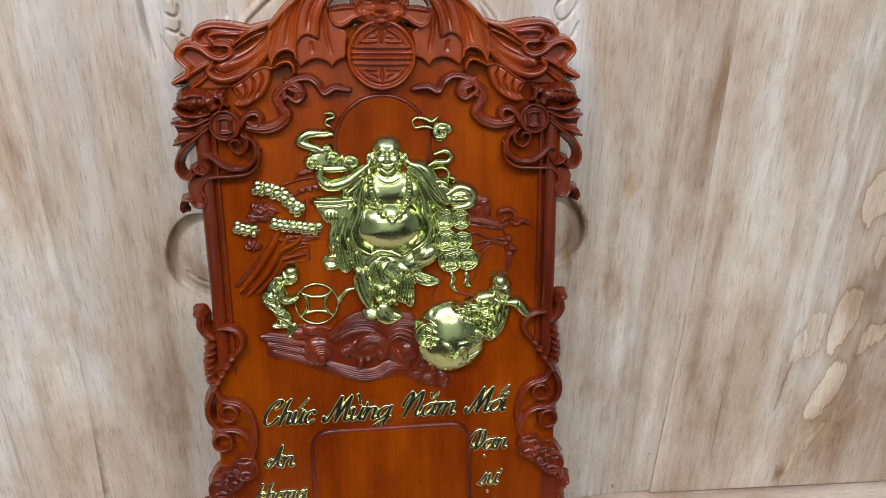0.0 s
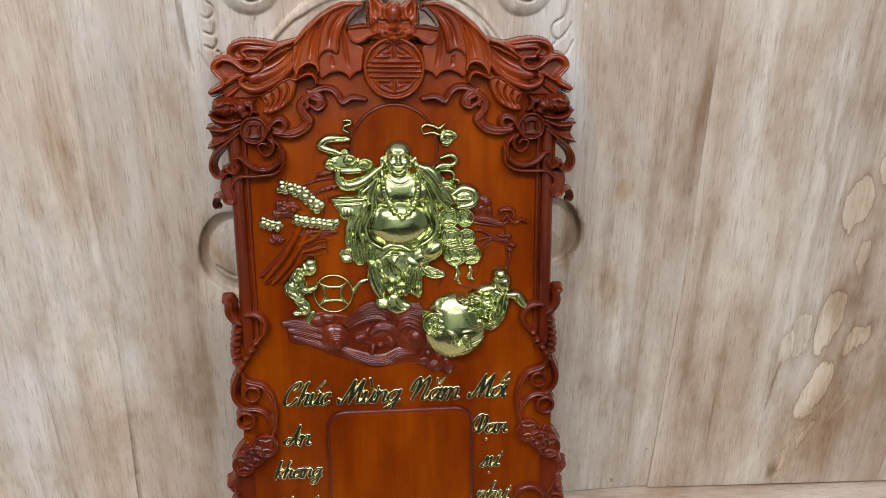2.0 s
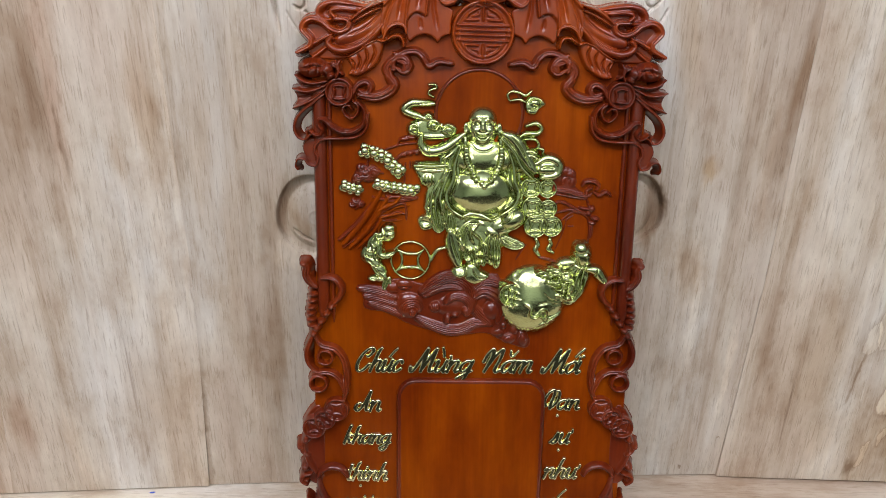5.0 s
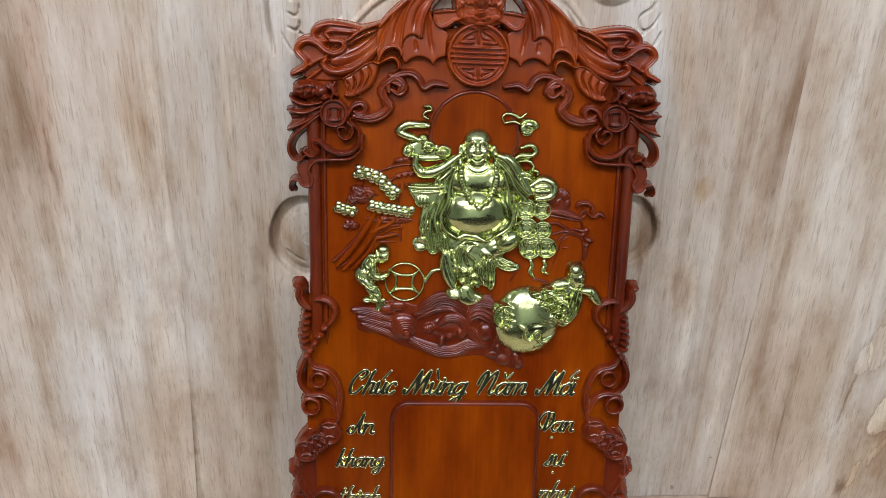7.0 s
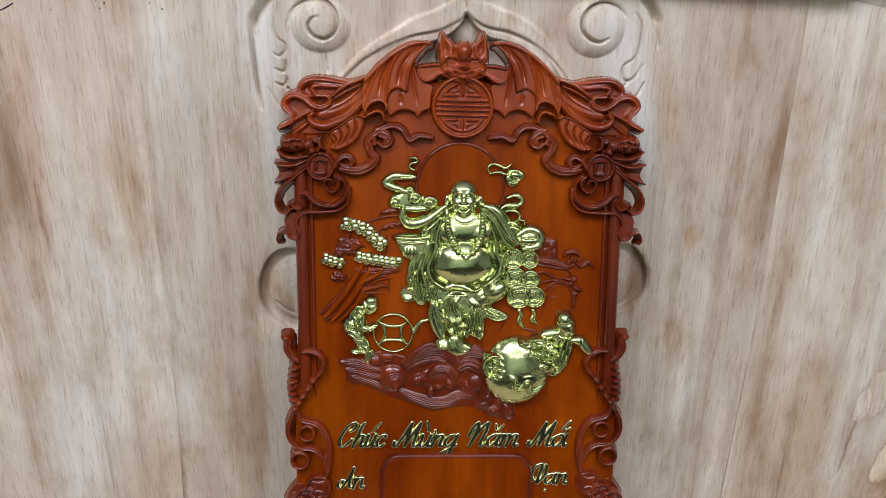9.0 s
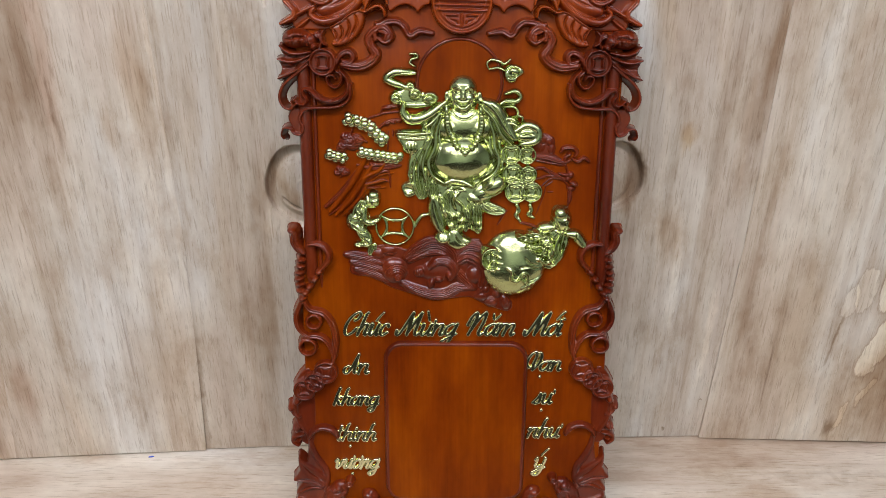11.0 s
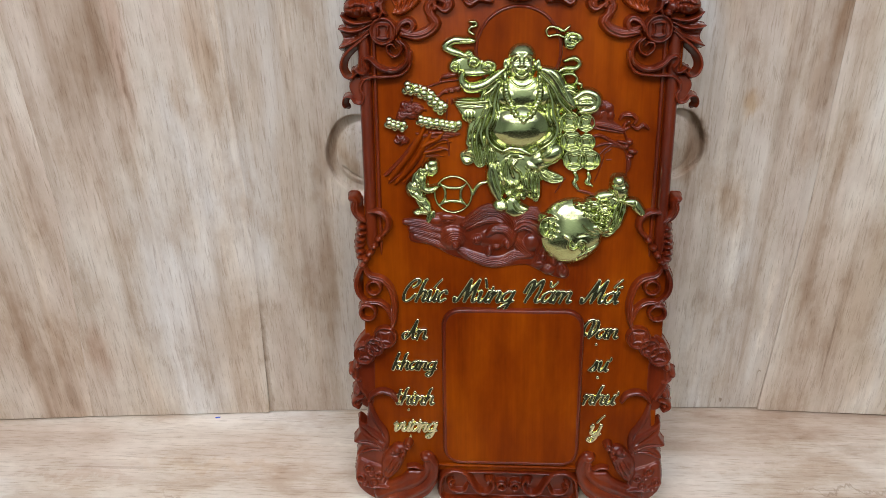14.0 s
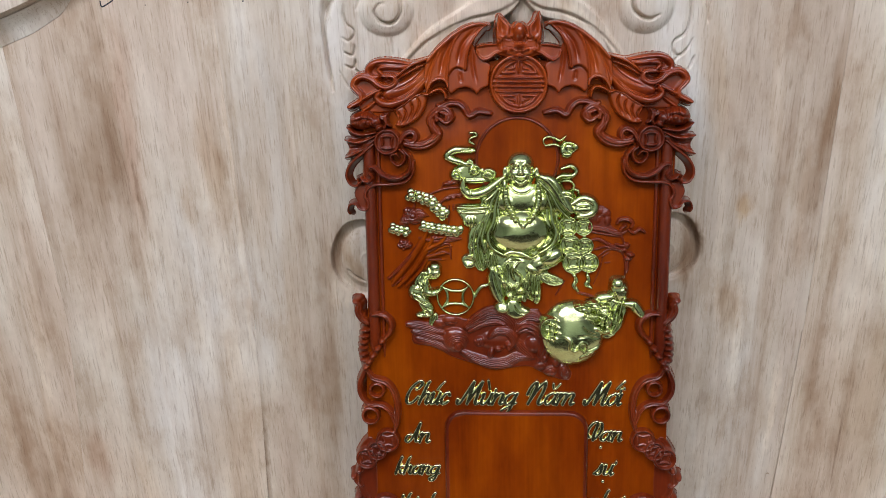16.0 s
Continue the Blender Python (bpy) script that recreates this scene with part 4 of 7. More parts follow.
rib(b, [(-178.3, 768.3), (-191.5, 762.4), (-199.6, 757.7), (-208.9, 755.3)], 3.0, 7, 3)
rib(b, [(-187, 752.3), (-196.3, 745.3), (-203.3, 740.7)], 3.2, 5, 1)
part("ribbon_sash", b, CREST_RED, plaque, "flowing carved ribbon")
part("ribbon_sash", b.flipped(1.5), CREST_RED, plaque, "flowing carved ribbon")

# shell fan
b = Relief(0.6, tall=1.3, flute=0.34)
plate(b, [(-160.6, 742.3), (-151.3, 746.6), (-137.4, 756.6), (-121.3, 764.3), (-116.7, 761.2), (-118.5, 748.9), (-125.4, 734.7), (-137.4, 725.3), (-149.1, 720.1), (-159.5, 722.2), (-155.5, 729.6)], -3, 8, 4)
groove(b, [(-156.9, 740.3), (-152.3, 732.4), (-155.5, 723.6)], 1.6, 4)
groove(b, [(-148.1, 746.2), (-144.8, 736), (-150.4, 724.6)], 1.6, 4)
groove(b, [(-139.3, 752.7), (-136, 741.8), (-143.5, 726.6)], 1.6, 4)
groove(b, [(-130.5, 758.7), (-126.8, 747.7), (-136, 729.5)], 1.6, 4)
rib(b, [(-160.6, 741.8), (-146.7, 749.4), (-134, 758.7), (-120.1, 763.9)], 1.4, 4, 6)
rib(b, [(-117.1, 763.7), (-111.7, 775.7), (-100.7, 781.8), (-91.5, 778.3), (-89.1, 770.3)], 3.0, 8, 5, 2)
rib(b, [(-113.2, 762.2), (-105.2, 766.8), (-97.8, 767.4), (-93.2, 762.5), (-92.6, 755.7)], 2.7, 9, 5)
rib(b, [(-123.6, 762.5), (-116.7, 760.8), (-111.6, 763.1)], 1.8, 7, 5)
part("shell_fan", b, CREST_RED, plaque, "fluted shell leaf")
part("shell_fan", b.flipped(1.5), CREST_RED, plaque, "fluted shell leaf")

# cloud tail
b = Relief(0.7, tall=1.25, flute=0.42)
rib(b, [(-104.5, 727.9), (-104.3, 740.2), (-91.7, 748.5), (-78.1, 750), (-69, 744), (-61.7, 733.4), (-49.7, 738.8), (-33.7, 736.1)], 5, 7, 2, 2)
rib(b, [(-104.1, 747.5), (-91.8, 742.4), (-84.5, 732.5), (-92.1, 725.3), (-101.9, 730.3)], 4.2, 7, 2, 2)
rib(b, [(-99.3, 737.7), (-91.9, 735.1), (-93.2, 727.8)], 3.1, 6, 3)
rib(b, [(-92.5, 729), (-86.9, 737.5), (-95.5, 743.7), (-108, 737.8), (-114.4, 728.1), (-109.6, 718.2), (-103.6, 709.5)], 5.1, 7, 2, 2)
rib(b, [(-111.9, 729.3), (-109.6, 718.2), (-104.3, 710.2), (-112.5, 700.4), (-127.7, 695.2), (-146.5, 696.9)], 7.1, 7, 2, 3)
rib(b, [(-155.3, 697.8), (-148.7, 709.4), (-138.5, 713.7), (-132.9, 707.4), (-137.6, 700), (-146.3, 702.6)], 4.8, 7, 2, 2)
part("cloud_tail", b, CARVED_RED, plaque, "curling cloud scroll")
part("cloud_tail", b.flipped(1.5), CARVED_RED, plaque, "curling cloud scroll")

# gourd
b = Relief(0.7, -14, 9.0, tall=1.3, flute=0.42)
dome(b, -203.6, 729.4, 18.1, 12.6, 12, 2, 8)
dome(b, -187.1, 727.2, 10.1, 8.5, 12, 4, -0)
bump(b, -211.3, 731.7, 4, 3, 3, -0)
bump(b, -203.1, 734.5, 4, 3, 3, -0)
bump(b, -194.4, 733.4, 4, 3, 3, -0)
bump(b, -209, 725.3, 3.5, 3, 3, -0)
bump(b, -199.7, 726.6, 4, 3, 3, -0)
bump(b, -191, 725, 3.5, 3, 3, -0)
groove(b, [(-216.6, 728.5), (-209.1, 728.6), (-201.4, 731), (-190.2, 729.3)], 1.1, 3)
groove(b, [(-206.2, 739.4), (-205.2, 732), (-206.8, 721)], 1, 2)
groove(b, [(-196.6, 738.7), (-195.9, 730.6), (-197.8, 720.8)], 1, 2)
groove(b, [(-186.7, 736.1), (-189, 726.9), (-186.3, 718)], 1.1, 3)
rib(b, [(-175, 737.4), (-170.3, 729), (-174.4, 716.8)], 2.3, 6, 6)
rib(b, [(-168.3, 738.3), (-172.8, 729), (-166.3, 721.1)], 2.3, 6, 6)
dome(b, -176.2, 732.5, 6, 3.8, 13, 5, -30)
dome(b, -181, 719.2, 6.5, 4, 12, 4, 30)
groove(b, [(-178.3, 734), (-173.9, 731)], 0.9, 3)
part("gourd", b, CARVED_RED, plaque, "carved peach with knot")
part("gourd", b.flipped(1.5), CARVED_RED, plaque, "carved peach with knot")

# carved coin
b = Relief(0.7, tall=1.25, flute=0.42)
disc(b, -171.6, 700.5, 16.6, 6, 2)
ring(b, -171.3, 700.6, 15.6, 1.9, 4, 6)
rib(b, [(-178.4, 707), (-170.8, 708.8), (-163.4, 706.8)], 1.2, 3, 8)
rib(b, [(-178.9, 693.3), (-171.3, 692), (-163.7, 693.1)], 1.2, 3, 8)
rib(b, [(-178.4, 707), (-176.9, 700.7), (-178.9, 693.3)], 1.2, 3, 8)
rib(b, [(-163.4, 706.8), (-165.3, 700.6), (-163.7, 693.1)], 1.2, 3, 8)
part("carved_coin", b, CARVED_RED, plaque, "old coin with a square hole")
part("carved_coin", b.flipped(1.5), CARVED_RED, plaque, "old coin with a square hole")

# leaf tail
b = Relief(0.6, -14, 9.0, 1.6, tall=1.3, round_off=0.75, flute=0.34)
plate(b, [(-185.1, 714.6), (-202.5, 714.1), (-214.1, 716.2), (-225.2, 721.5), (-223.5, 712.8), (-218.9, 707.8), (-228.7, 704.9), (-224.7, 696.1), (-223.9, 689.6), (-228.8, 679.8), (-215.8, 682.8), (-202.9, 689.5), (-186, 699.1)], -14, 3, 2.5)
rib(b, [(-185.8, 713), (-201.4, 710.4), (-214.2, 712.5), (-224.3, 720.2)], 3.0, 8, 2)
rib(b, [(-186.3, 708.8), (-201.5, 702.1), (-214.4, 700.9), (-227.4, 704.2)], 3.3, 8, 2)
rib(b, [(-186.8, 704.2), (-201.7, 692.3), (-214.6, 685.6), (-227.8, 680.2)], 3.0, 8, 2)
groove(b, [(-186.8, 710.7), (-202.6, 706.7), (-217.7, 708.3)], 0.7, 3)
groove(b, [(-187.3, 705.6), (-205.1, 696.5), (-222.7, 692.5)], 0.7, 3)
rib(b, [(-189.3, 697.7), (-202.9, 687.2), (-215.9, 677.6), (-224.3, 667.4), (-227.4, 655.6), (-222.8, 645), (-214.9, 642.3), (-211.5, 647.6), (-213.3, 651.8)], 2.8, 8, 2, 2)
part("leaf_tail", b, CARVED_RED, plaque, "three-pointed carved leaf")
part("leaf_tail", b.flipped(1.5), CARVED_RED, plaque, "three-pointed carved leaf")

# lower scroll
b = Relief(0.6, -14, 9.0, 1.6, tall=1.3, round_off=0.75, flute=0.34)
plate(b, [(-205.9, 644.1), (-197.7, 640.6), (-200.9, 626.3), (-196.8, 615.6), (-206.4, 609.4), (-215.7, 621.3), (-219.1, 630.8), (-215.4, 640.4)], -14, 3, 3)
rib(b, [(-155, 690.3), (-148.2, 683), (-150.1, 673.6), (-157.6, 669.2), (-165.1, 674.7), (-166.7, 682.2), (-159.9, 684.6), (-155.7, 679.6)], 2.6, 8, 2)
bump(b, -158.5, 676.7, 2.8, 3.3, -4, 0)
rib(b, [(-150.3, 690.4), (-141.2, 679.3), (-142.1, 662.9), (-153.5, 653.2), (-168.1, 652), (-181, 658), (-188.7, 665.6), (-195.7, 666.7), (-197.2, 660.1), (-193, 653.8), (-196.9, 647.8), (-203.5, 649.1), (-208.1, 653.3)], 4.4, 9, 2, 3)
rib(b, [(-136, 674.7), (-138.4, 657.7), (-149.7, 646.6), (-170.5, 643.9), (-190.6, 643.1), (-200.1, 637), (-202.8, 627.5), (-198.7, 619.1), (-202.6, 609.9), (-211.1, 611.2), (-215.8, 617.4), (-224.1, 617.5), (-227.3, 609.1), (-224.5, 604.3)], 2.6, 8, 2, 2)
rib(b, [(-213.5, 641.3), (-208.7, 647.6), (-203.5, 649.6)], 2.1, 8, 2)
part("lower_scroll", b, CARVED_RED, plaque, "fluted scroll hanging down")
part("lower_scroll", b.flipped(1.5), CARVED_RED, plaque, "fluted scroll hanging down")

# bead strand
b = Relief(0.7, -14, 9.0, tall=1.3, flute=0.42)
dome(b, -221, 481, 6.5, 5, 9, 0, 20)
rib(b, [(-224, 482), (-218, 477), (-219, 467), (-214, 457), (-206, 450)], 6.6, 9, 0, 3)
for u, v in ((-210, 440.5), (-211.5, 431.5), (-213, 422.5), (-214, 414), (-214, 405.5), (-213, 397)):
    dome(b, u, v, 7.6, 4.7, 10, 0)
    groove(b, [(u - 6, v), (u, v - 1.5), (u + 6, v)], 0.7, 1.6)
rib(b, [(-199, 463), (-190, 464), (-180, 460), (-173, 450), (-175, 438), (-183, 429)], 5.4, 10, 0)
groove(b, [(-192, 466), (-181, 462), (-175, 450)], 0.9, 1.8)
for u, v in ((-186.5, 424.5), (-193.5, 414), (-200, 403.5), (-206, 394.5), (-211, 386.5)):
    dome(b, u, v, 7.2, 5.6, 11, 0, 30)
part("bead_strand", b, CARVED_RED, plaque, "carved strands of beads")
part("bead_strand", b.flipped(-2.8, 1), CARVED_RED, plaque, "carved strands of beads")

# vine scroll
b = Relief(0.7, -14, 9.0, tall=1.3, flute=0.42)
rib(b, [(-210, 388), (-216, 374), (-221, 360), (-220, 346), (-213, 335), (-203, 329)], 4.8, 8, 0, 2)
rib(b, [(-209, 383), (-202, 370), (-184, 364), (-173, 350), (-168, 328), (-169, 306), (-173, 291)], 5.8, 8, 0, 2)
ring(b, -196.5, 352, 9.6, 3.0, 8, 0)
rib(b, [(-214, 326), (-203, 330), (-189, 329), (-177, 318), (-171, 298)], 5.2, 8, 0, 2)
ring(b, -206.5, 314, 11, 3.2, 8, 0)
plate(b, [(-226, 262), (-206, 280), (-200, 230), (-204, 165), (-222, 162), (-226, 190), (-230, 230)], -14, 0.5, 2)
for u, v, r in ((-214, 249, 16), (-199, 261, 14.5), (-183, 276, 17)):
    disc(b, u, v, r, 4 + (r > 16), -14)
    ring(b, u, v, r - 1.6, 1.9, 4, 4)
    coin_hole(b, u, v, 0.33 * r, 4)
rib(b, [(-221, 240), (-229, 224), (-228, 206)], 4.8, 8, -2, 2)
dome(b, -226, 229, 5, 5, 9, 0)
dome(b, -234.5, 219, 5.6, 6.5, 9, -2, 30)
rib(b, [(-237, 223), (-231, 210), (-223, 205)], 3.6, 8, -2)
rib(b, [(-228, 208), (-222, 193), (-213, 178)], 4.6, 8, -2)
dome(b, -228.5, 187, 7, 8, 9, -2, -15)
groove(b, [(-230, 194), (-230, 181)], 0.9, 2.5)
rib(b, [(-220, 177), (-231, 174), (-234, 166), (-226, 160)], 4.4, 9, -2)
dome(b, -226.5, 168, 4, 3.4, 8, -2)
part("vine_scroll", b, CARVED_RED, plaque, "vine scrolls and linked coins")
part("vine_scroll", b.flipped(-3, 5), CARVED_RED, plaque, "vine scrolls and linked coins")

# corner beast
b = Relief(0.6, -14, 9.0, 1.6, tall=0.95, round_off=0.75, flute=0.34)
rib(b, [(-211.5, 171.9), (-204.7, 181.8), (-191.3, 187.7), (-177.4, 183.7), (-169.3, 173.2)], 5.7, 10, 0)
groove(b, [(-206.5, 177.4), (-191.4, 182.7), (-177.6, 178)], 1.0, 2)
rib(b, [(-210.2, 170.4), (-207.5, 153.1), (-200.2, 135.8), (-189.5, 118.5), (-187.2, 100.7), (-191.2, 84.3)], 5.4, 5, 0)
plate(b, [(-209.9, 164.1), (-214.7, 141.8), (-218.5, 119.3), (-224.4, 103), (-231.2, 79.9), (-238, 46.4), (-232.4, 19.6), (-211.2, 1.2), (-190.6, 1.9), (-183.7, 78), (-191.1, 103.9)], -14, 2, 2.5)
plate(b, [(-227.3, 140.9), (-216.1, 130.3), (-199.5, 117.9), (-186.5, 104), (-191.6, 90.2), (-207.9, 99.5), (-224.5, 114.6), (-228.4, 128.1)], -14, 7, 4)
plate(b, [(-223.6, 120.5), (-209.3, 107.3), (-193.6, 99.3), (-193.9, 90.1), (-216, 97.3), (-236.5, 101.3), (-231.5, 110.6)], -14, 8, 4)
plate(b, [(-218.2, 99.2), (-193.8, 94), (-195.8, 86.1), (-210.1, 86.4), (-232.4, 78.5), (-230.2, 89.7)], -14, 7, 4)
groove(b, [(-191.3, 100), (-208.2, 112.5), (-223.8, 129.5)], 1.1, 4)
groove(b, [(-194.6, 94), (-211.5, 103.3), (-231.8, 104.1)], 1.1, 4)
groove(b, [(-196.2, 90.1), (-211.9, 92.2), (-228.7, 83.9)], 1.1, 4)
plate(b, [(-191.3, 81), (-183.2, 91.1), (-172.9, 100.5), (-160.1, 98.9), (-156.1, 87), (-162.4, 68.7), (-171.5, 51.8), (-184.9, 39.7), (-193.5, 44.5), (-195.7, 62.7)], 0, 10, 6)
dome(b, -182.1, 64.1, 13.2, 17.7, 14, 3, -20)
dome(b, -170.3, 92.1, 7.7, 6.9, 16, 5, 0)
dome(b, -153.5, 101, 7.7, 7.7, 15, 2, 0)
ring(b, -154.1, 101, 4.3, 1.4, 3, 13)
dome(b, -164.1, 80.5, 4.3, 4.0, 15, 6, 0)
dome(b, -177.6, 88, 4.0, 3.4, 14, 6, 0)
groove(b, [(-175, 78.2), (-184.1, 64.7), (-190.3, 51.2)], 1.1, 3)
groove(b, [(-170.3, 74.4), (-178.6, 57.6), (-186.2, 45.4)], 1.1, 3)
groove(b, [(-165.7, 71.9), (-172.5, 56.5), (-179, 44.9)], 1.1, 3)
groove(b, [(-178.7, 82), (-170.6, 82.3), (-160.4, 88.5)], 1.0, 3)
plate(b, [(-230.1, 71.6), (-214.4, 67.1), (-195.9, 59.4), (-190.6, 44.6), (-192.8, 20.9), (-210.5, 18.6), (-229.2, 26.5), (-236.4, 43.1)], -12, 6, 4)
ring(b, -228.6, 40, 5.7, 2.3, 6, 4)
dome(b, -228.6, 40, 2.3, 2.3, 10, 4, 0)
ring(b, -216.2, 57.8, 5.7, 2.3, 6, 4)
dome(b, -216.2, 57.8, 2.3, 2.3, 10, 4, 0)
ring(b, -200.7, 44.9, 4.9, 2.3, 6, 4)
dome(b, -200.7, 44.9, 2.3, 2.3, 10, 4, 0)
ring(b, -222.9, 30.1, 4.0, 2.3, 6, 4)
dome(b, -222.9, 30.1, 2.3, 2.3, 10, 4, 0)
ring(b, -211.7, 47.9, 3.7, 2.3, 6, 4)
dome(b, -211.7, 47.9, 2.3, 2.3, 10, 4, 0)
ring(b, -207.6, 31.9, 3.7, 2.3, 6, 4)
dome(b, -207.6, 31.9, 2.3, 2.3, 10, 4, 0)
rib(b, [(-212.6, 25), (-198.5, 26.1), (-185.4, 24.5)], 3.1, 8, 4)
ring(b, -197.5, 13.9, 4.6, 2.3, 4, 4)
dome(b, -197.5, 13.9, 2.0, 2.0, 9, 3, 0)
plate(b, [(-134.6, 84.4), (-121.2, 86.5), (-112.2, 75.8), (-107.9, 60.2), (-110.6, 39.1), (-123.2, 15.5), (-150.9, -2.6), (-183.1, -9.6), (-203.2, -3.9), (-208.5, 19.5), (-187.1, 32.6), (-166.7, 42.2), (-154.2, 54.4), (-136.2, 55.3), (-131.1, 67.3), (-135.4, 75.5)], -12, 8, 6)
dome(b, -127.4, 77.9, 9.6, 7.4, 14, 4, -10)
rib(b, [(-121.4, 78), (-114.1, 63.5), (-118, 42.4), (-134.3, 23.6), (-159.2, 9.7), (-191.3, 2.5)], 6.8, 5, 6)
rib(b, [(-128.2, 70), (-125.7, 55.7), (-136.7, 40.5), (-155.6, 30.9), (-182, 19), (-202.6, 9.2)], 6.2, 4, 6)
groove(b, [(-123.7, 67.4), (-121.8, 51.4), (-134, 33.1), (-157.4, 20), (-188.1, 10.8)], 1.7, 1.6)
rib(b, [(-111.8, 37.4), (-126.2, 14.1), (-154.7, -1.6), (-185.4, -6.8), (-202.6, -2.1)], 2.8, 5, 3)
rib(b, [(-156, 61.8), (-144.6, 62.5), (-134.7, 58.6)], 3.1, 7, 4)
part("corner_carving", b, CARVED_RED, plaque, "carved beast and coral in the bottom corner")
part("corner_carving", b.flipped(-5, 6), CARVED_RED, plaque, "carved beast and coral in the bottom corner")

# bottom rail
b = Relief(0.6, -14, 9.0, 1.6, tall=0.95, round_off=0.75, flute=0.34)
plate(b, [(-106.4, 50.2), (-89.2, 56.4), (-69.3, 53.9), (-55.1, 50.7), (-2.7, 51.2), (49.5, 51.7), (63.6, 55.1), (83.4, 58), (100.6, 52.2), (105.1, 39.5), (106.6, 19.2), (102.8, 2.7), (92, -1.5), (-2.1, -2.5), (-96.4, -3.5), (-107.4, 0.6), (-111.7, 17), (-110.7, 37.4)], -14, -6, 2)
half_rail = Relief(0.6, -14, 9.0, 1.6, tall=0.95, round_off=0.75, flute=0.34)
rib(half_rail, [(-2.7, 51.9), (-32.3, 51.6), (-66.5, 51.3)], 2.3, 7, -4)
rib(half_rail, [(-103.3, 33.4), (-107.6, 18.7), (-102.6, 6.1), (-90, 2.5), (-66.9, 2.4), (-38, 2.6), (-2.2, 3)], 4.5, 11, -4)
rib(half_rail, [(-105.9, 17.1), (-104.9, 37.4), (-97.3, 49.6), (-83.6, 54.4), (-69.9, 50.6), (-60.9, 38.5), (-52.3, 23), (-40.8, 15.7), (-29.9, 19.9), (-24.8, 32.1), (-28.3, 41.6)], 5.1, 12, -4)
rib(half_rail, [(-63.2, 30.4), (-68.5, 18.8), (-80.6, 16.3), (-90.9, 22), (-94.1, 33.5), (-88.9, 37.6)], 3.4, 9, -4)
dome(half_rail, -88.5, 29.5, 4.0, 4.0, 7, -4, 0)
dome(half_rail, -33.1, 38.8, 5.9, 5.9, 11, -4, 0)
ring(half_rail, -12.8, 26.8, 6.2, 3.1, 8, -4)
dome(half_rail, -13.9, 28.2, 2.5, 2.5, 1, -4, 0)
rib(half_rail, [(-20.8, 34.9), (-14, 38), (-6.6, 36.4)], 2.3, 7, -4)
groove(half_rail, [(-100.3, 40.9), (-92.2, 50.3), (-80.7, 51.8), (-68.3, 44.5)], 1.1, 1.5)
b.shapes += half_rail.shapes + half_rail.flipped(-2.5).shapes
part("bottom_rail", b, CARVED_RED, plaque, "carved scroll rail along the bottom")

# laughing figure
b = Relief(0.5, -2, 6.0, 0.5, tall=0.28, round_off=0.62, flute=0.66)
plate(b, [(-10.1, 660.6), (-17.8, 651.4), (-26.4, 633.9), (-28.3, 610.4), (-23.1, 589), (47.4, 588.8), (48.2, 610.2), (43.7, 633.8), (34.1, 651.4), (25.1, 660.6)], 0, 9, 3)
plate(b, [(-36.5, 585.5), (-34.2, 563.9), (-23.1, 546.8), (-11.7, 541.4), (17, 539.8), (38.5, 546.5), (51.3, 566), (49.5, 599.6), (9.3, 609.2), (-30.6, 602.2)], 0, 12, 4)
rib(b, [(-23.1, 635.9), (-36.4, 620), (-38.6, 601.1), (-49.5, 579.7), (-60.3, 558)], 12.5, 28, 0, 4)
rib(b, [(-16.2, 631.9), (-24.1, 615.5), (-23.2, 596.6), (-34.2, 580), (-43.7, 558.3)], 8.3, 36, 4, 3)
rib(b, [(-37.7, 597.6), (-49.5, 576.1), (-51.6, 554.4), (-47.4, 531.9)], 15.5, 30, 0, 5)
rib(b, [(-30.2, 590.7), (-36.6, 574), (-40.7, 559.6), (-40.3, 540.1)], 7.9, 38, 4, 3)
plate(b, [(-73.5, 541.9), (-64, 547.7), (-55, 545.9), (-53.4, 537.4), (-57.5, 529.6), (-68.9, 528.6)], 0, 16, 6)
bump(b, -63.6, 538.3, 7.1, 3.8, -9, -20)
groove(b, [(-71.7, 539.1), (-65.4, 545.4), (-57.4, 543.4), (-58.9, 534.6), (-67.9, 531.7)], 1.1, -6)
rib(b, [(43, 630.5), (51, 612.8), (47.2, 591.4), (55.2, 567.3)], 9.2, 26, 2, 3)
rib(b, [(36.9, 634.3), (43.1, 613.1), (45.1, 594.1), (52, 579.7)], 7.3, 34, 6, 3)
rib(b, [(47, 597.4), (54.4, 581.9), (47.6, 567.4), (34.7, 555.3)], 8.5, 26, 4, 4)
dome(b, 4.5, 579.5, 43.5, 32.5, 86, 0)
bump(b, -16, 574, 9, 5, 2.5, 20)
bump(b, 22, 588, 10, 6, 2.5, -15)
dome(b, 7.5, 621, 36, 24, 50, 2)
dome(b, -10.5, 617.5, 19.5, 15.5, 52, 10, -10)
dome(b, 26.5, 617.5, 19.5, 15.5, 52, 10, 10)
groove(b, [(-25, 611), (-16, 603.5), (-5, 603.5), (4, 609)], 1.5, 4)
groove(b, [(42, 611), (33, 603.5), (21, 603.5), (11.5, 609)], 1.5, 4)
dome(b, 6.5, 637.5, 19, 8.4, 36, 8)
groove(b, [(-9, 638.5), (-1, 632.2), (6.5, 630.4), (14.5, 632.2), (22.5, 638.5)], 1.5, 7)
dome(b, 5.3, 668.3, 18.6, 17.6, 52, 2)
dome(b, 5.4, 655, 19.6, 19.8, 51, 2)
bump(b, 5.3, 673.5, 9, 3, 3)
bump(b, -4.6, 656.8, 6.4, 5.6, 9)
bump(b, 15.4, 656.8, 6.4, 5.6, 9)
bump(b, 5.3, 661.5, 2.8, 4.6, 9)
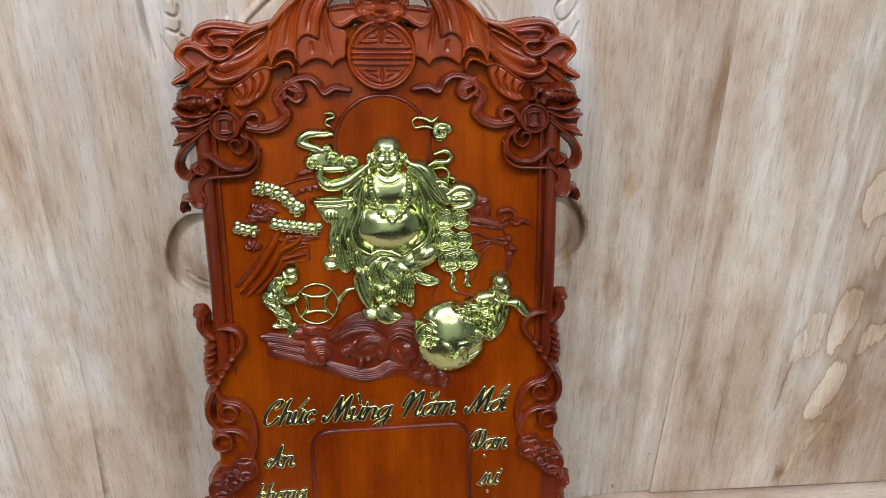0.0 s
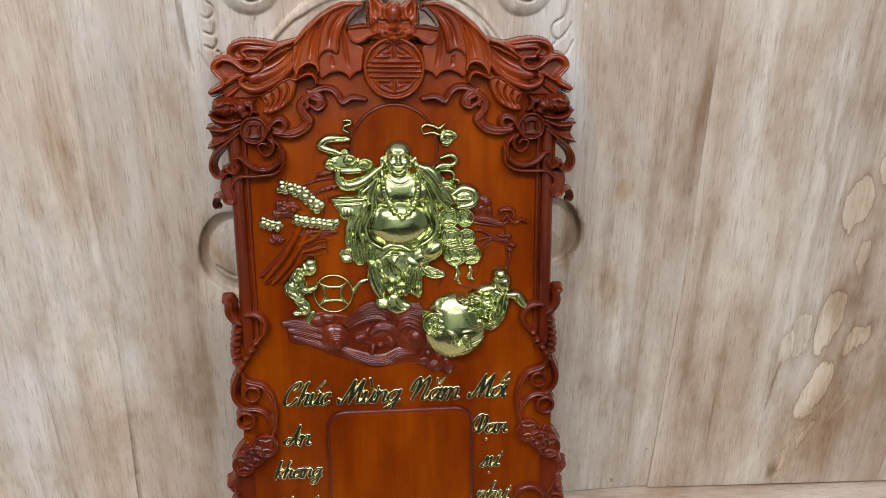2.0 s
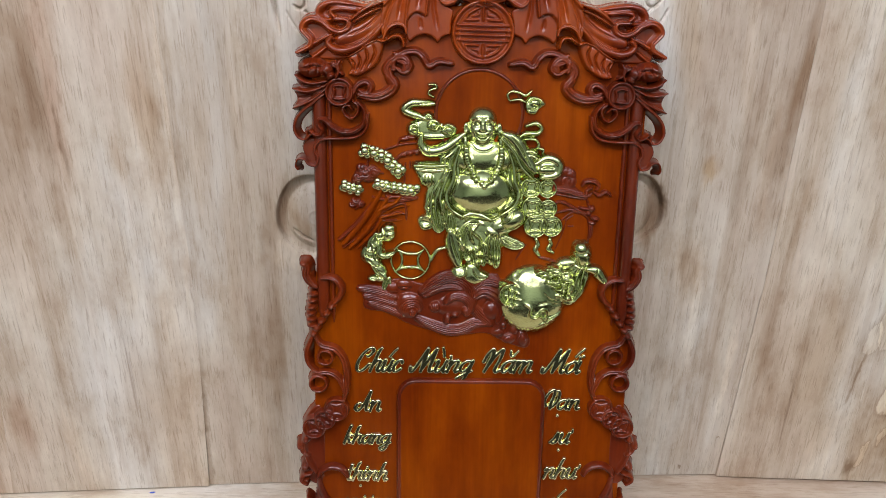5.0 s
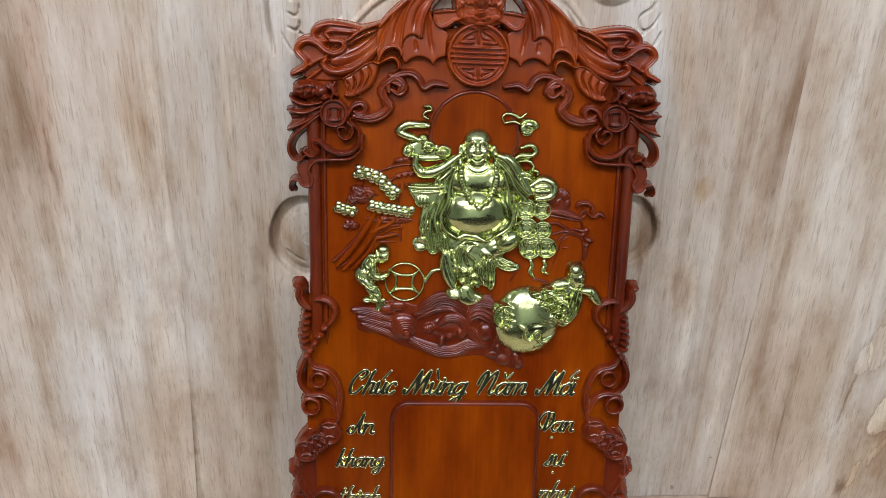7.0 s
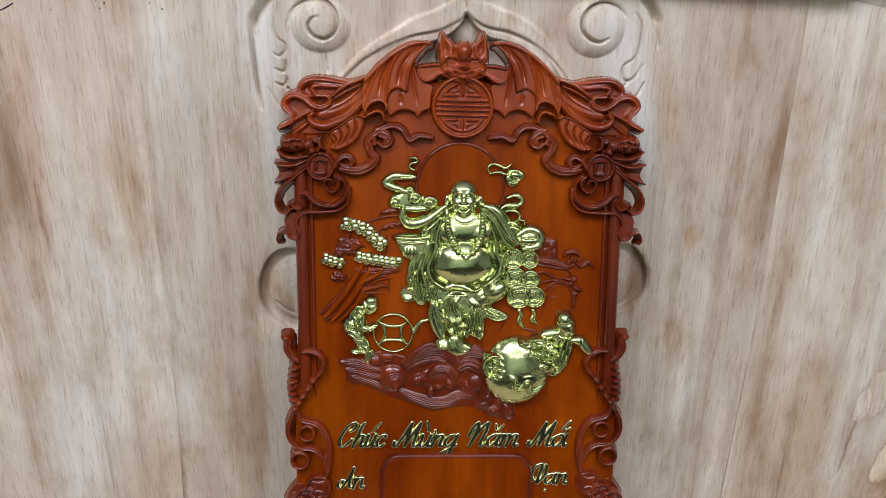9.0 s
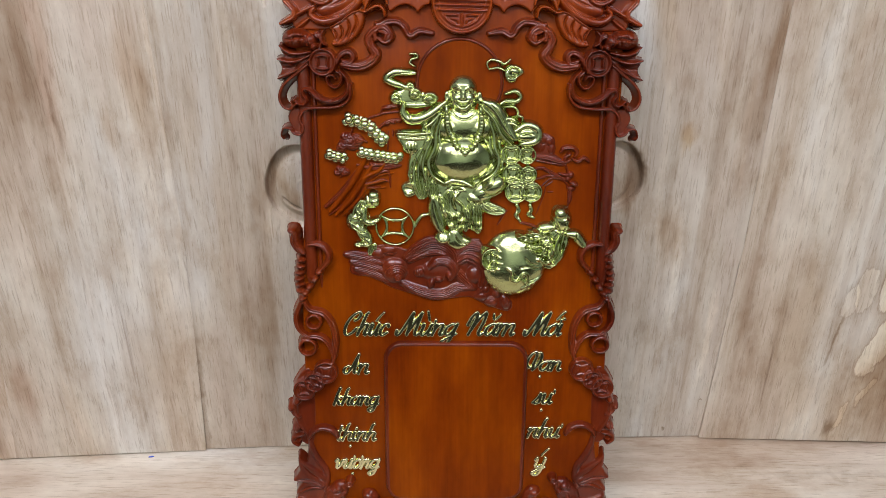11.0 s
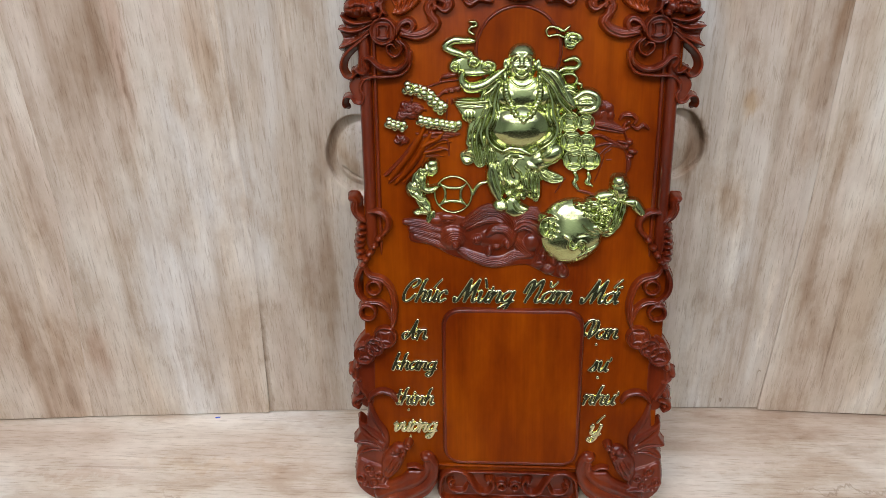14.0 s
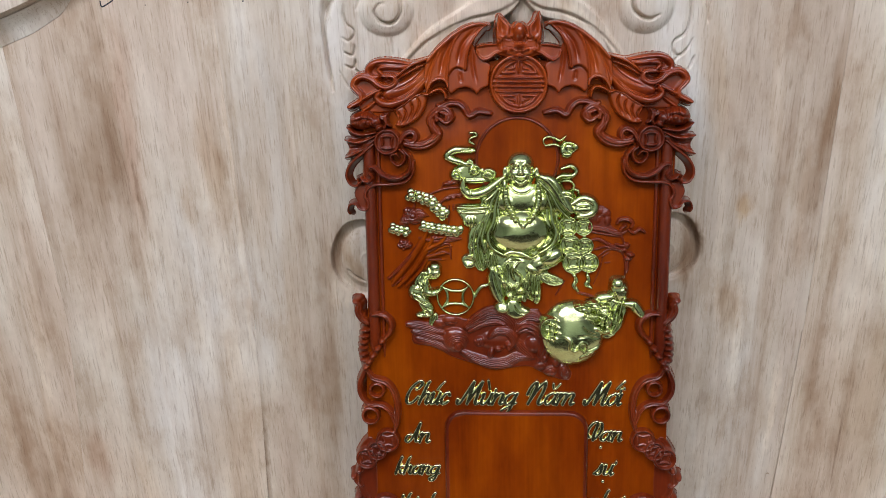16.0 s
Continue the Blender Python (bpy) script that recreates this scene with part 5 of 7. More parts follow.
bump(b, 5.3, 658.4, 4.8, 2.2, 8)
groove(b, [(-7.5, 663.2), (-2, 665.6), (2.5, 663.4)], 1.1, 9)
groove(b, [(8.2, 663.4), (12.8, 665.6), (18.2, 663.2)], 1.1, 9)
groove(b, [(-8, 667.4), (-2, 670.4), (3.4, 667.6)], 1.3, -6)
groove(b, [(7.4, 667.6), (12.8, 670.4), (18.8, 667.4)], 1.3, -6)
groove(b, [(-4.6, 654.4), (-0.5, 650), (5.3, 648), (11.2, 650), (15.2, 654.4)], 1.9, 14)
groove(b, [(-3.6, 655), (0.5, 652.8), (5.3, 652.2), (10, 652.8), (14.2, 655)], 0.8, -7)
groove(b, [(-1, 646), (5.3, 644), (11.6, 646)], 1.0, -6)
bump(b, 5.3, 641.5, 6.2, 3, 7)
groove(b, [(-10, 647.5), (-5, 640.8), (5.3, 637.6), (15.6, 640.8), (20.8, 647.5)], 1.2, 6)
dome(b, -15, 658.4, 4.2, 8.8, 36, 6)
dome(b, 26.4, 657.6, 4.2, 8.8, 36, 6)
dome(b, -15.6, 641.5, 4.8, 9.6, 44, 6)
dome(b, 28.4, 641.5, 4.8, 9.6, 44, 6)
bump(b, -15, 659, 1.8, 4.4, -12)
bump(b, 26.6, 658.2, 1.8, 4.4, -12)
rib(b, [(-17.2, 651.8), (-34.8, 637.2), (-51, 630.2), (-64.3, 630.2), (-71.1, 638.6), (-70.3, 648.8)], 8, 38, 6)
groove(b, [(-25.9, 639.8), (-21.7, 632.5)], 1, 7.5)
groove(b, [(-61.9, 635.1), (-59.7, 625.8)], 1.2, 7.5)
rib(b, [(-42.3, 620.3), (-31.8, 627.3), (-23.2, 639), (-17.9, 647.1)], 3.1, 12, 18)
rib(b, [(32.4, 651.8), (47.4, 642.6), (58.5, 625), (72.1, 607.1)], 10.9, 42, 7)
groove(b, [(40.6, 650.2), (53.6, 634.8), (65.8, 612.6)], 1, 9)
groove(b, [(34.2, 642.1), (45.7, 628.7), (57.4, 607.4)], 0.9, 9)
rib(b, [(28.9, 647), (45, 629.8), (55.1, 611.5), (68.8, 597.8)], 2.3, 10, 40)
rib(b, [(56.8, 627.7), (64.6, 631.5), (73.1, 628.6)], 2.4, 10, 34)
rib(b, [(58.3, 622.6), (66.6, 625.8), (75.2, 622.1)], 2.4, 10, 34)
rib(b, [(73.9, 615.8), (88.3, 622.9), (102.7, 615.8), (100.3, 602.5), (81.4, 598.7)], 7.1, 36, 3)
dome(b, 89, 609.5, 16, 12.5, 44, 2)
groove(b, [(80, 610.5), (88, 612.5), (97, 611)], 1.8, 12)
groove(b, [(80.2, 602.6), (89.6, 605)], 0.8, 6)
plate(b, [(-80.5, 613.2), (-63.3, 615.1), (-36.2, 613.6), (-38.6, 605.6), (-42.9, 596.1), (-51.8, 585.2), (-64, 584.7), (-72.8, 596.2)], 0, 20, 5)
rib(b, [(-79.1, 612), (-58.6, 610.6), (-37.2, 612.2)], 2.3, 10, 22)
rib(b, [(-75.9, 606.2), (-58.7, 604.3), (-40, 606.2)], 1.8, 6, 20)
dome(b, -61.2, 593.6, 11.4, 9.9, 32, 8, -0)
groove(b, [(-65.8, 599.8), (-65, 585.5)], 0.8, 9)
groove(b, [(-61.1, 599.8), (-60.8, 584.3)], 0.8, 9)
groove(b, [(-56.4, 599.8), (-56.5, 585.3)], 0.8, 9)
rib(b, [(-43.3, 592.1), (-39.6, 598.8), (-36.7, 603.5)], 3.2, 14, 20)
plate(b, [(-40.7, 545.3), (-26, 546), (-14.1, 549.6), (-3.4, 547.1), (16.9, 543.6), (33.5, 551.8), (44, 563.9), (54.8, 559), (57.6, 537), (43.4, 527.3), (34, 514.9), (33.8, 497.5), (32.5, 483.4), (24.3, 481), (16.3, 484.6), (7.8, 483.1), (-5.5, 486.7), (-12.8, 496.6), (-24.8, 505.4), (-28.4, 522.7), (-37.9, 532.1)], 0, 20, 6)
rib(b, [(-32.6, 547.3), (-31.7, 537.5), (-30.3, 528.7)], 10.4, 30, 6, 6)
groove(b, [(-36.6, 566.2), (-28.3, 555.3), (-16.4, 547.6), (-11.2, 543.2)], 1.7, -12)
groove(b, [(46.5, 568.3), (37.2, 553.8), (24.7, 544.5), (14.6, 541.6)], 1.7, -12)
groove(b, [(-14, 539.8), (-9.7, 545.2), (-2.1, 548.6), (7.9, 546.6), (17, 542.6)], 2.4, -18)
bump(b, -2.1, 542.9, 9.5, 4.3, -16, -0)
groove(b, [(-11.6, 537.3), (-2.1, 537.8), (9.9, 537.2)], 1, -8)
dome(b, 47, 544, 19, 15, 66, 2, 35)
dome(b, 35, 535.4, 23.3, 13.7, 38, 6, 32)
dome(b, 53, 547.5, 11, 12.5, 60, 6, -0)
groove(b, [(29.1, 536.6), (43.3, 546.4), (47.9, 558.6)], 1.2, 9)
groove(b, [(34, 529.7), (47.4, 531.1), (57.8, 539)], 1.2, 9)
dome(b, 23.1, 525.2, 13.2, 9.7, 36, 8, -20)
groove(b, [(15.7, 527.8), (19.2, 518.9)], 0.8, 12)
groove(b, [(20.1, 526.3), (23.5, 517.4)], 0.8, 12)
groove(b, [(24.4, 524.8), (27.4, 516.9)], 0.8, 12)
groove(b, [(28.7, 523.8), (31.7, 517.4)], 0.8, 12)
rib(b, [(35.3, 517.6), (47.4, 510.8), (59.5, 509)], 8.9, 24, 2, 4)
bump(b, 56.9, 509.5, 4.8, 2.9, -10, -0)
rib(b, [(-24.1, 528.2), (-24.1, 520.3), (-17.9, 510.4)], 6.9, 30, 6, 4)
rib(b, [(-11.7, 535), (-16.5, 521.5), (-14, 509.9)], 6.7, 32, 6, 4)
groove(b, [(3.2, 537.3), (-3.2, 527), (6.4, 517), (4.1, 504.1), (-1.4, 499.1)], 1.9, -16)
groove(b, [(-2.1, 536.8), (-6.8, 524.5), (-1.9, 512.1)], 1.9, -14)
rib(b, [(-8.8, 504.9), (-10.2, 495.5), (-7.2, 486.9)], 5.4, 34, 6, 3)
rib(b, [(1.3, 504.9), (-0, 492.9), (2.4, 484.9)], 5.4, 34, 6, 3)
rib(b, [(11.9, 510.3), (10.1, 495.3), (11.1, 483.8)], 5.7, 34, 6, 3)
rib(b, [(25.2, 516.5), (26.9, 500.3), (27.6, 482.3)], 7.8, 36, 7, 4)
rib(b, [(18, 520.2), (15.8, 505.3), (17.3, 492.9)], 5.4, 34, 7, 3)
bump(b, -15.9, 506.9, 4.8, 3.4, 10, -0)
bump(b, -5.5, 501.9, 4.3, 3.4, 10, -0)
bump(b, -7.9, 489.4, 4.3, 3.9, 10, -0)
bump(b, 5.4, 496.1, 4.3, 3.4, 10, -0)
bump(b, 6.6, 486.8, 4.3, 3.4, 10, -0)
bump(b, 27.6, 492.2, 4.4, 3.9, 10, -0)
bump(b, 29.7, 485.6, 4.4, 3.4, 10, -0)
bump(b, -26, 511.2, 4.8, 3.4, 10, -0)
groove(b, [(-2.9, 504.1), (-3.2, 484.6)], 1, 18)
groove(b, [(6.8, 507.1), (6.9, 483.2)], 1, 18)
groove(b, [(17.8, 509.5), (19.1, 483.1)], 1, 18)
rib(b, [(-32.2, 526.5), (-28.4, 506.7), (-21.7, 482.9)], 11.2, 42, 0)
groove(b, [(-31.2, 522.2), (-26, 502.3), (-19.7, 487.2)], 1.2, 9)
dome(b, -18.7, 472.8, 13.3, 10.8, 44, 0, -0)
bump(b, -24.6, 469.3, 3.4, 3.9, 8, -0)
bump(b, -19.2, 467.3, 3.4, 3.9, 8, -0)
bump(b, -13.9, 469.2, 3.4, 3.9, 8, -0)
plate(b, [(-9.7, 482.4), (0.4, 483.1), (8.2, 473.5), (17.9, 468.3), (15.1, 463.3), (3.5, 456.8), (-6.7, 458.4), (-14, 466.1)], 0, 34, 16)
groove(b, [(-3, 477), (3.2, 466.8), (12.9, 464.2)], 1.1, 9)
necklace(b, [(-14.5, 634), (-14, 624.5), (-11.5, 615.2), (-6.5, 607)], 2.7, 66, 9)
necklace(b, [(28.8, 634), (29.2, 624), (27.6, 614.4), (23.8, 606.5)], 2.7, 66, 9)
necklace(b, [(-5.2, 604.6), (-2.6, 597.4), (8.5, 591.2), (17.9, 596.4), (22.9, 604.2)], 2.4, 84, 8)
groove(b, [(-21.2, 635.1), (-26.9, 615.1), (-24.5, 596.2), (-30.2, 577)], 1.4, -10)
groove(b, [(39.1, 632.7), (45.9, 613.8), (47.7, 594.8), (53.4, 579.2)], 1.4, -10)
groove(b, [(-28.3, 619.8), (-30.1, 605.7), (-36.5, 589)], 0.9, 7.5)
groove(b, [(-31.8, 612.8), (-34.9, 598.6), (-42.4, 584.3)], 0.9, 7.5)
groove(b, [(-54.2, 580.7), (-54.9, 561.4), (-49.8, 539.5)], 0.9, 9)
groove(b, [(-46, 585.5), (-47.3, 563.8), (-43.6, 537)], 0.9, 9)
groove(b, [(-37.7, 585.4), (-42.5, 566.2), (-38.8, 544.3)], 0.9, 9)
groove(b, [(34.2, 514.4), (45.1, 510.6), (56, 511.7)], 1.1, -8)
groove(b, [(39.1, 510.6), (48.8, 506.8)], 1.1, 9)
rib(b, [(-22, 634), (-28, 614), (-30, 594), (-38, 575), (-33, 558), (-18, 548)], 2.6, 9, 40)
rib(b, [(38, 632), (45, 612), (47, 594), (53, 577), (47, 561), (32, 551)], 2.6, 9, 40)
rib(b, [(-34, 606), (-41, 588), (-46, 570), (-42, 552)], 2.2, 8, 34)
rib(b, [(-18, 547), (-6, 551), (6, 549), (18, 544)], 3.2, 10, 34)
dome(b, 8.5, 588.6, 4.2, 4.6, 92, 70)
part("gilt_figure", b, GOLD, plaque, "bright gilt relief of a laughing round-bellied figure")

# gilt ribbon one
b = Relief(0.5, -2, 6.0, 0.5, tall=0.28, round_off=0.62, flute=0.66)
rib(b, [(-62.3, 711.1), (-54.4, 711.2), (-52.4, 706.7), (-59.7, 704.4), (-62, 699.9), (-55.2, 695.8)], 2.5, 26, 2)
part("gilt_ribbon", b, GOLD, plaque, "gilt curling ribbon")

# gilt ribbon ruyi
b = Relief(0.5, -2, 6.0, 0.5, tall=0.28, round_off=0.62, flute=0.66)
rib(b, [(-55.2, 687.7), (-71.7, 688.6), (-82.7, 688.1), (-91.9, 680.8), (-85.6, 675.8), (-74.2, 672.6), (-66.9, 669.4)], 5.9, 26, 2)
dome(b, -92.4, 680.1, 5.3, 5.3, 26, 4, -0)
groove(b, [(-58, 688.5), (-74, 687.6)], 0.9, 9)
plate(b, [(-87.2, 658.5), (-82.3, 664.3), (-71.9, 666.6), (-65, 673.4), (-58.1, 674.1), (-53.6, 666.6), (-42.1, 663.6), (-25.9, 658.6), (-30.6, 650.5), (-44.5, 646.6), (-65.2, 648.2), (-81.4, 648.9)], 0, 20, 8)
dome(b, -79.5, 656.1, 9.3, 8.8, 32, 8, -0)
dome(b, -55.4, 661.7, 9.8, 8.8, 38, 8, -0)
dome(b, -37, 656.2, 11.3, 9.3, 38, 8, -0)
dome(b, -61.8, 670.8, 6.8, 6.3, 32, 8, -0)
groove(b, [(-84.6, 656), (-80.4, 660.6), (-75.3, 657.4), (-77.7, 653.2), (-81.4, 655.1)], 0.9, 18)
groove(b, [(-61, 661.5), (-55.9, 666.1), (-50.4, 662.5), (-53.6, 658.3), (-57.3, 660.6)], 0.9, 18)
groove(b, [(-43.9, 656), (-37.5, 661.1), (-31, 656.9), (-34.7, 652.3), (-39.3, 655.5)], 0.9, 18)
groove(b, [(-65.1, 670.7), (-61.3, 673.5), (-58.6, 669.8)], 0.7, 12)
rib(b, [(-74, 648.7), (-58.3, 647.3), (-35.2, 648.7)], 4.4, 18, 6)
part("gilt_ruyi", b, GOLD, plaque, "gilt cloud-headed sceptre")

# gilt ribbon two
b = Relief(0.5, -2, 6.0, 0.5, tall=0.28, round_off=0.62, flute=0.66)
rib(b, [(38.3, 692), (35, 699.7), (40.4, 704.3), (49.8, 702.8), (56.9, 699.7), (64.6, 705.1)], 2.8, 26, 2)
rib(b, [(38.3, 692.7), (49.2, 694.3), (57.9, 691.2)], 2.8, 26, 2)
plate(b, [(58.6, 690.5), (62.4, 695.9), (69.4, 697.5), (78.9, 693.6), (81.4, 688.2), (74.4, 684.3), (71.5, 678.1), (63.6, 677.3), (58.7, 683.5)], 0, 18, 6)
bump(b, 68.9, 690.5, 4.7, 3.5, 8, -0)
groove(b, [(60.4, 688.8), (66.5, 695), (75.2, 692.7), (74.6, 686.5), (68.3, 686.5), (67.5, 689.6)], 0.8, 15)
groove(b, [(62.1, 682.6), (69.2, 682.6), (77.7, 687.3)], 0.8, 13.5)
part("gilt_ribbon", b, GOLD, plaque, "gilt curling ribbon")

# gilt ribbon three
b = Relief(0.5, -2, 6.0, 0.5, tall=0.28, round_off=0.62, flute=0.66)
rib(b, [(59.3, 662.4), (72.6, 665.6), (79.1, 659.3), (73.7, 653), (59.5, 653), (50.9, 647.5)], 4, 26, 2)
groove(b, [(62.5, 662.3), (72.8, 663.1)], 0.8, 7.5)
rib(b, [(58.8, 645.9), (70.7, 645.9), (76.4, 640.3), (75.8, 635.5), (82.2, 633.2), (81.5, 629.2)], 2.9, 26, 2)
part("gilt_ribbon", b, GOLD, plaque, "gilt curling ribbon")

# coin string
b = Relief(0.5, -2, 6.0, 0.5, tall=0.28, round_off=0.62, flute=0.66)
disc(b, 90.5, 583.3, 12.1, 3, -2)
ring(b, 90.2, 583.6, 10.9, 1.3, 16, 3)
coin_hole(b, 90.3, 583.5, 4.5, 3)
disc(b, 92.4, 557.6, 12, 3, -2)
ring(b, 92.2, 557.9, 10.8, 1.3, 16, 3)
coin_hole(b, 92.2, 557.8, 4.3, 3)
disc(b, 98.1, 534.5, 13.7, 3, -2)
ring(b, 97.9, 534.8, 12.8, 1.3, 16, 3)
coin_hole(b, 98, 534.7, 5.1, 3)
disc(b, 69.4, 584.5, 13.5, 6, -2)
ring(b, 69.2, 584.8, 12.6, 1.3, 16, 6)
coin_hole(b, 69.3, 584.6, 5, 6)
disc(b, 72.3, 559.3, 14.1, 6, -2)
ring(b, 72.2, 559.6, 13.1, 1.3, 16, 6)
coin_hole(b, 72.3, 559.4, 5, 6)
disc(b, 77.3, 534.7, 15.4, 6, -2)
ring(b, 77.1, 535.1, 14.2, 1.3, 16, 6)
coin_hole(b, 77.2, 534.8, 5.5, 6)
rib(b, [(78.6, 518.4), (81.3, 509.4), (78, 502.9), (84.1, 495.3)], 3.5, 14, 0)
rib(b, [(96.1, 518.3), (98.2, 510.1), (95, 504.3), (102, 499.8)], 3.5, 14, 0)
groove(b, [(79.6, 515.3), (79.8, 506.6), (81.5, 499.1)], 0.7, 7.5)
groove(b, [(97, 515.2), (96.8, 507.7), (99.4, 502)], 0.7, 7.5)
dome(b, 78.7, 516.8, 3.6, 3.3, 16, 0, -0)
dome(b, 96.4, 516.7, 3.6, 3.3, 16, 0, -0)
part("coin_string", b, GOLD, plaque, "gilt string of six old coins")

# child with sack
b = Relief(0.5, -2, 6.0, 0.5, tall=0.28, round_off=0.62, flute=0.66)
dome(b, 76.5, 436.3, 44.9, 47.5, 84, 0, -15)
groove(b, [(89.1, 450.7), (96.7, 441.7), (108, 437.2)], 1.5, 7.5)
groove(b, [(83.3, 435.3), (96.9, 436.5), (109.4, 432.5)], 1.5, 7.5)
groove(b, [(59.1, 476.5), (51.9, 466.4)], 3.6, 4.5)
plate(b, [(106, 485.2), (118, 489.6), (129.1, 487.5), (144, 481.9), (147.3, 471.7), (140, 446.2), (130, 430.8), (120.1, 431.4), (120.5, 454), (124.7, 474.4), (109.8, 479.6)], 0, 24, 7)
dome(b, 138.6, 498, 13.4, 18.6, 50, 6, 8)
dome(b, 136.5, 506, 9.8, 10.3, 54, 16, -0)
bump(b, 143.7, 499.4, 3.4, 2.9, 4, -0)
bump(b, 145.2, 491.3, 2.9, 2.4, 4, -0)
bump(b, 147.7, 495.1, 2, 2.4, 4, -0)
groove(b, [(141.3, 501.7), (144.7, 502.7), (148.2, 500.6)], 0.9, 9)
groove(b, [(141.4, 487.3), (144.9, 485.5), (148.2, 488)], 0.9, 10.5)
groove(b, [(131.2, 498.7), (134, 488.6), (137.2, 482.3)], 1, 9)
groove(b, [(129.8, 483.6), (139.7, 479), (147, 480.9)], 1.2, -6)
rib(b, [(147.1, 479.1), (159, 476), (166.9, 466.2), (173.1, 459.5)], 8, 34, 4)
groove(b, [(159.4, 479.3), (156.9, 469.1)], 1, 12)
rib(b, [(161.2, 474), (167.9, 466.3), (172.1, 461.2)], 3.6, 12, 24)
groove(b, [(166.1, 466.8), (170.1, 460.8)], 0.7, 9)
rib(b, [(139.8, 479.2), (135.5, 462.7), (129, 439.6)], 15.1, 34, 4, 4)
groove(b, [(130.1, 474.7), (128.2, 458.1), (125.1, 442.7)], 1.1, 12)
rib(b, [(107.8, 484), (118.2, 486), (128.2, 488.4)], 8.2, 34, 5)
groove(b, [(110.6, 487.3), (111.8, 477.6)], 1.1, 12)
groove(b, [(145.1, 468.2), (143.2, 455.4), (135.8, 440)], 1.1, -7)
groove(b, [(137.6, 470.8), (136.2, 455.5), (131.3, 442.6)], 1, 10.5)
groove(b, [(142.9, 473.3), (140.8, 452.9)], 1, 10.5)
groove(b, [(119.4, 486.2), (125, 481.1), (127.7, 473.5)], 1, -6)
bump(b, 141.6, 500.9, 2.4, 1.9, -5, -0)
bump(b, 147.6, 499.4, 2.2, 2, -5, -0)
bump(b, 130.6, 496.5, 2.4, 3.9, 6, -0)
dome(b, 91.7, 471.8, 15.5, 6.2, 60, 16, 25)
dome(b, 106.1, 476.1, 10.9, 7.8, 60, 18, -0)
dome(b, 119.3, 469.7, 10.4, 8.8, 60, 18, -0)
dome(b, 100, 461.7, 14, 6.2, 66, 18, 20)
dome(b, 113.3, 457.1, 10.4, 7.8, 66, 18, -20)
dome(b, 123.3, 453.1, 8.9, 10.4, 54, 18, -0)
dome(b, 108.8, 446.2, 12, 6.3, 64, 18, 25)
dome(b, 119.6, 441.4, 10.5, 6.8, 56, 16, -0)
ring(b, 117.5, 472.8, 5.2, 1.4, 16, 52)
ring(b, 103.5, 470, 5.4, 1.3, 14, 58)
ring(b, 108, 459.5, 5.6, 1.3, 14, 64)
ring(b, 120.5, 460, 4.8, 1.3, 16, 52)
ring(b, 116.5, 447.5, 4.6, 1.3, 14, 56)
rib(b, [(80, 476), (89, 478), (96, 472), (92, 464), (101, 458)], 1.5, 12, 56)
rib(b, [(96, 481), (104, 482), (111, 478), (108, 470)], 1.4, 12, 54)
rib(b, [(126, 466), (121, 458), (124, 449), (118, 442)], 1.4, 12, 50)
groove(b, [(81.2, 472.5), (96, 468.6), (107, 469.5)], 1, 18)
groove(b, [(108.2, 469.8), (110.9, 462.9), (107.5, 453.2)], 1, 18)
groove(b, [(117, 462.8), (119.7, 455.6), (117.6, 445.3)], 1, 18)
groove(b, [(103.8, 453.2), (113.8, 449.2), (121.4, 442.7)], 1, 18)
groove(b, [(90, 462.3), (101.1, 460.9), (108.6, 457)], 0.9, 15)
groove(b, [(95.8, 475), (105.6, 472.4), (113.4, 474.8)], 0.9, 12)
groove(b, [(108.9, 448), (115.9, 444.1), (121.6, 437.5)], 0.9, 15)
dome(b, 48.3, 443.2, 15.1, 21.3, 62, 6, 6)
ring(b, 47.8, 445, 14.7, 1.2, 12, 54)
bump(b, 48.4, 443.2, 11.3, 15.7, -14, 6)
groove(b, [(38, 453.2), (47.3, 451.1), (58.4, 447.9)], 1.1, -14)
groove(b, [(38.1, 443), (48.7, 441.8), (60.3, 440.2)], 1.1, -14)
groove(b, [(39.3, 432.1), (47.6, 433.1), (56.3, 432.5)], 1.1, -14)
groove(b, [(46.2, 460.1), (45.5, 443.4), (44.3, 425.8)], 1, -12)
groove(b, [(54.1, 453.6), (52.9, 440.8), (50.7, 427.9)], 1, -12)
groove(b, [(65.3, 436), (73.3, 430.7), (72.6, 420.4), (80.6, 416.6), (87.8, 427), (93.5, 424.3), (93.8, 415.4), (100.5, 413.8), (117.6, 422.5)], 2.1, -16)
groove(b, [(77.4, 425), (88, 417.1), (97.7, 409.1), (112.4, 414.2)], 1.7, -12)
groove(b, [(84.9, 403.5), (98.9, 411.2), (120.2, 419.9)], 1.9, -12)
groove(b, [(74.9, 427.6), (82.5, 421), (87.8, 423.6)], 1, 12)
part("gilt_child", b, GOLD, plaque, "gilt relief of a child with a sack")

# child with wheel
b = Relief(0.5, -2, 6.0, 0.5, tall=0.28, round_off=0.62, flute=0.66)
dome(b, -112.8, 523.2, 11.1, 12.6, 34, 2, -20)
dome(b, -111.2, 528.8, 9, 7.5, 36, 6, -0)
bump(b, -108, 522.3, 2.8, 2.1, 4, -0)
groove(b, [(-110.5, 519.2), (-107.2, 517.7)], 0.8, 9)
groove(b, [(-118.8, 530), (-116.2, 520.2), (-118, 515.3)], 0.9, 9)
rib(b, [(-126.6, 518.7), (-130.8, 503.4), (-129.7, 487.9)], 12.2, 30, 2, 3)
dome(b, -135, 494.3, 14.1, 14.6, 30, 1, -0)
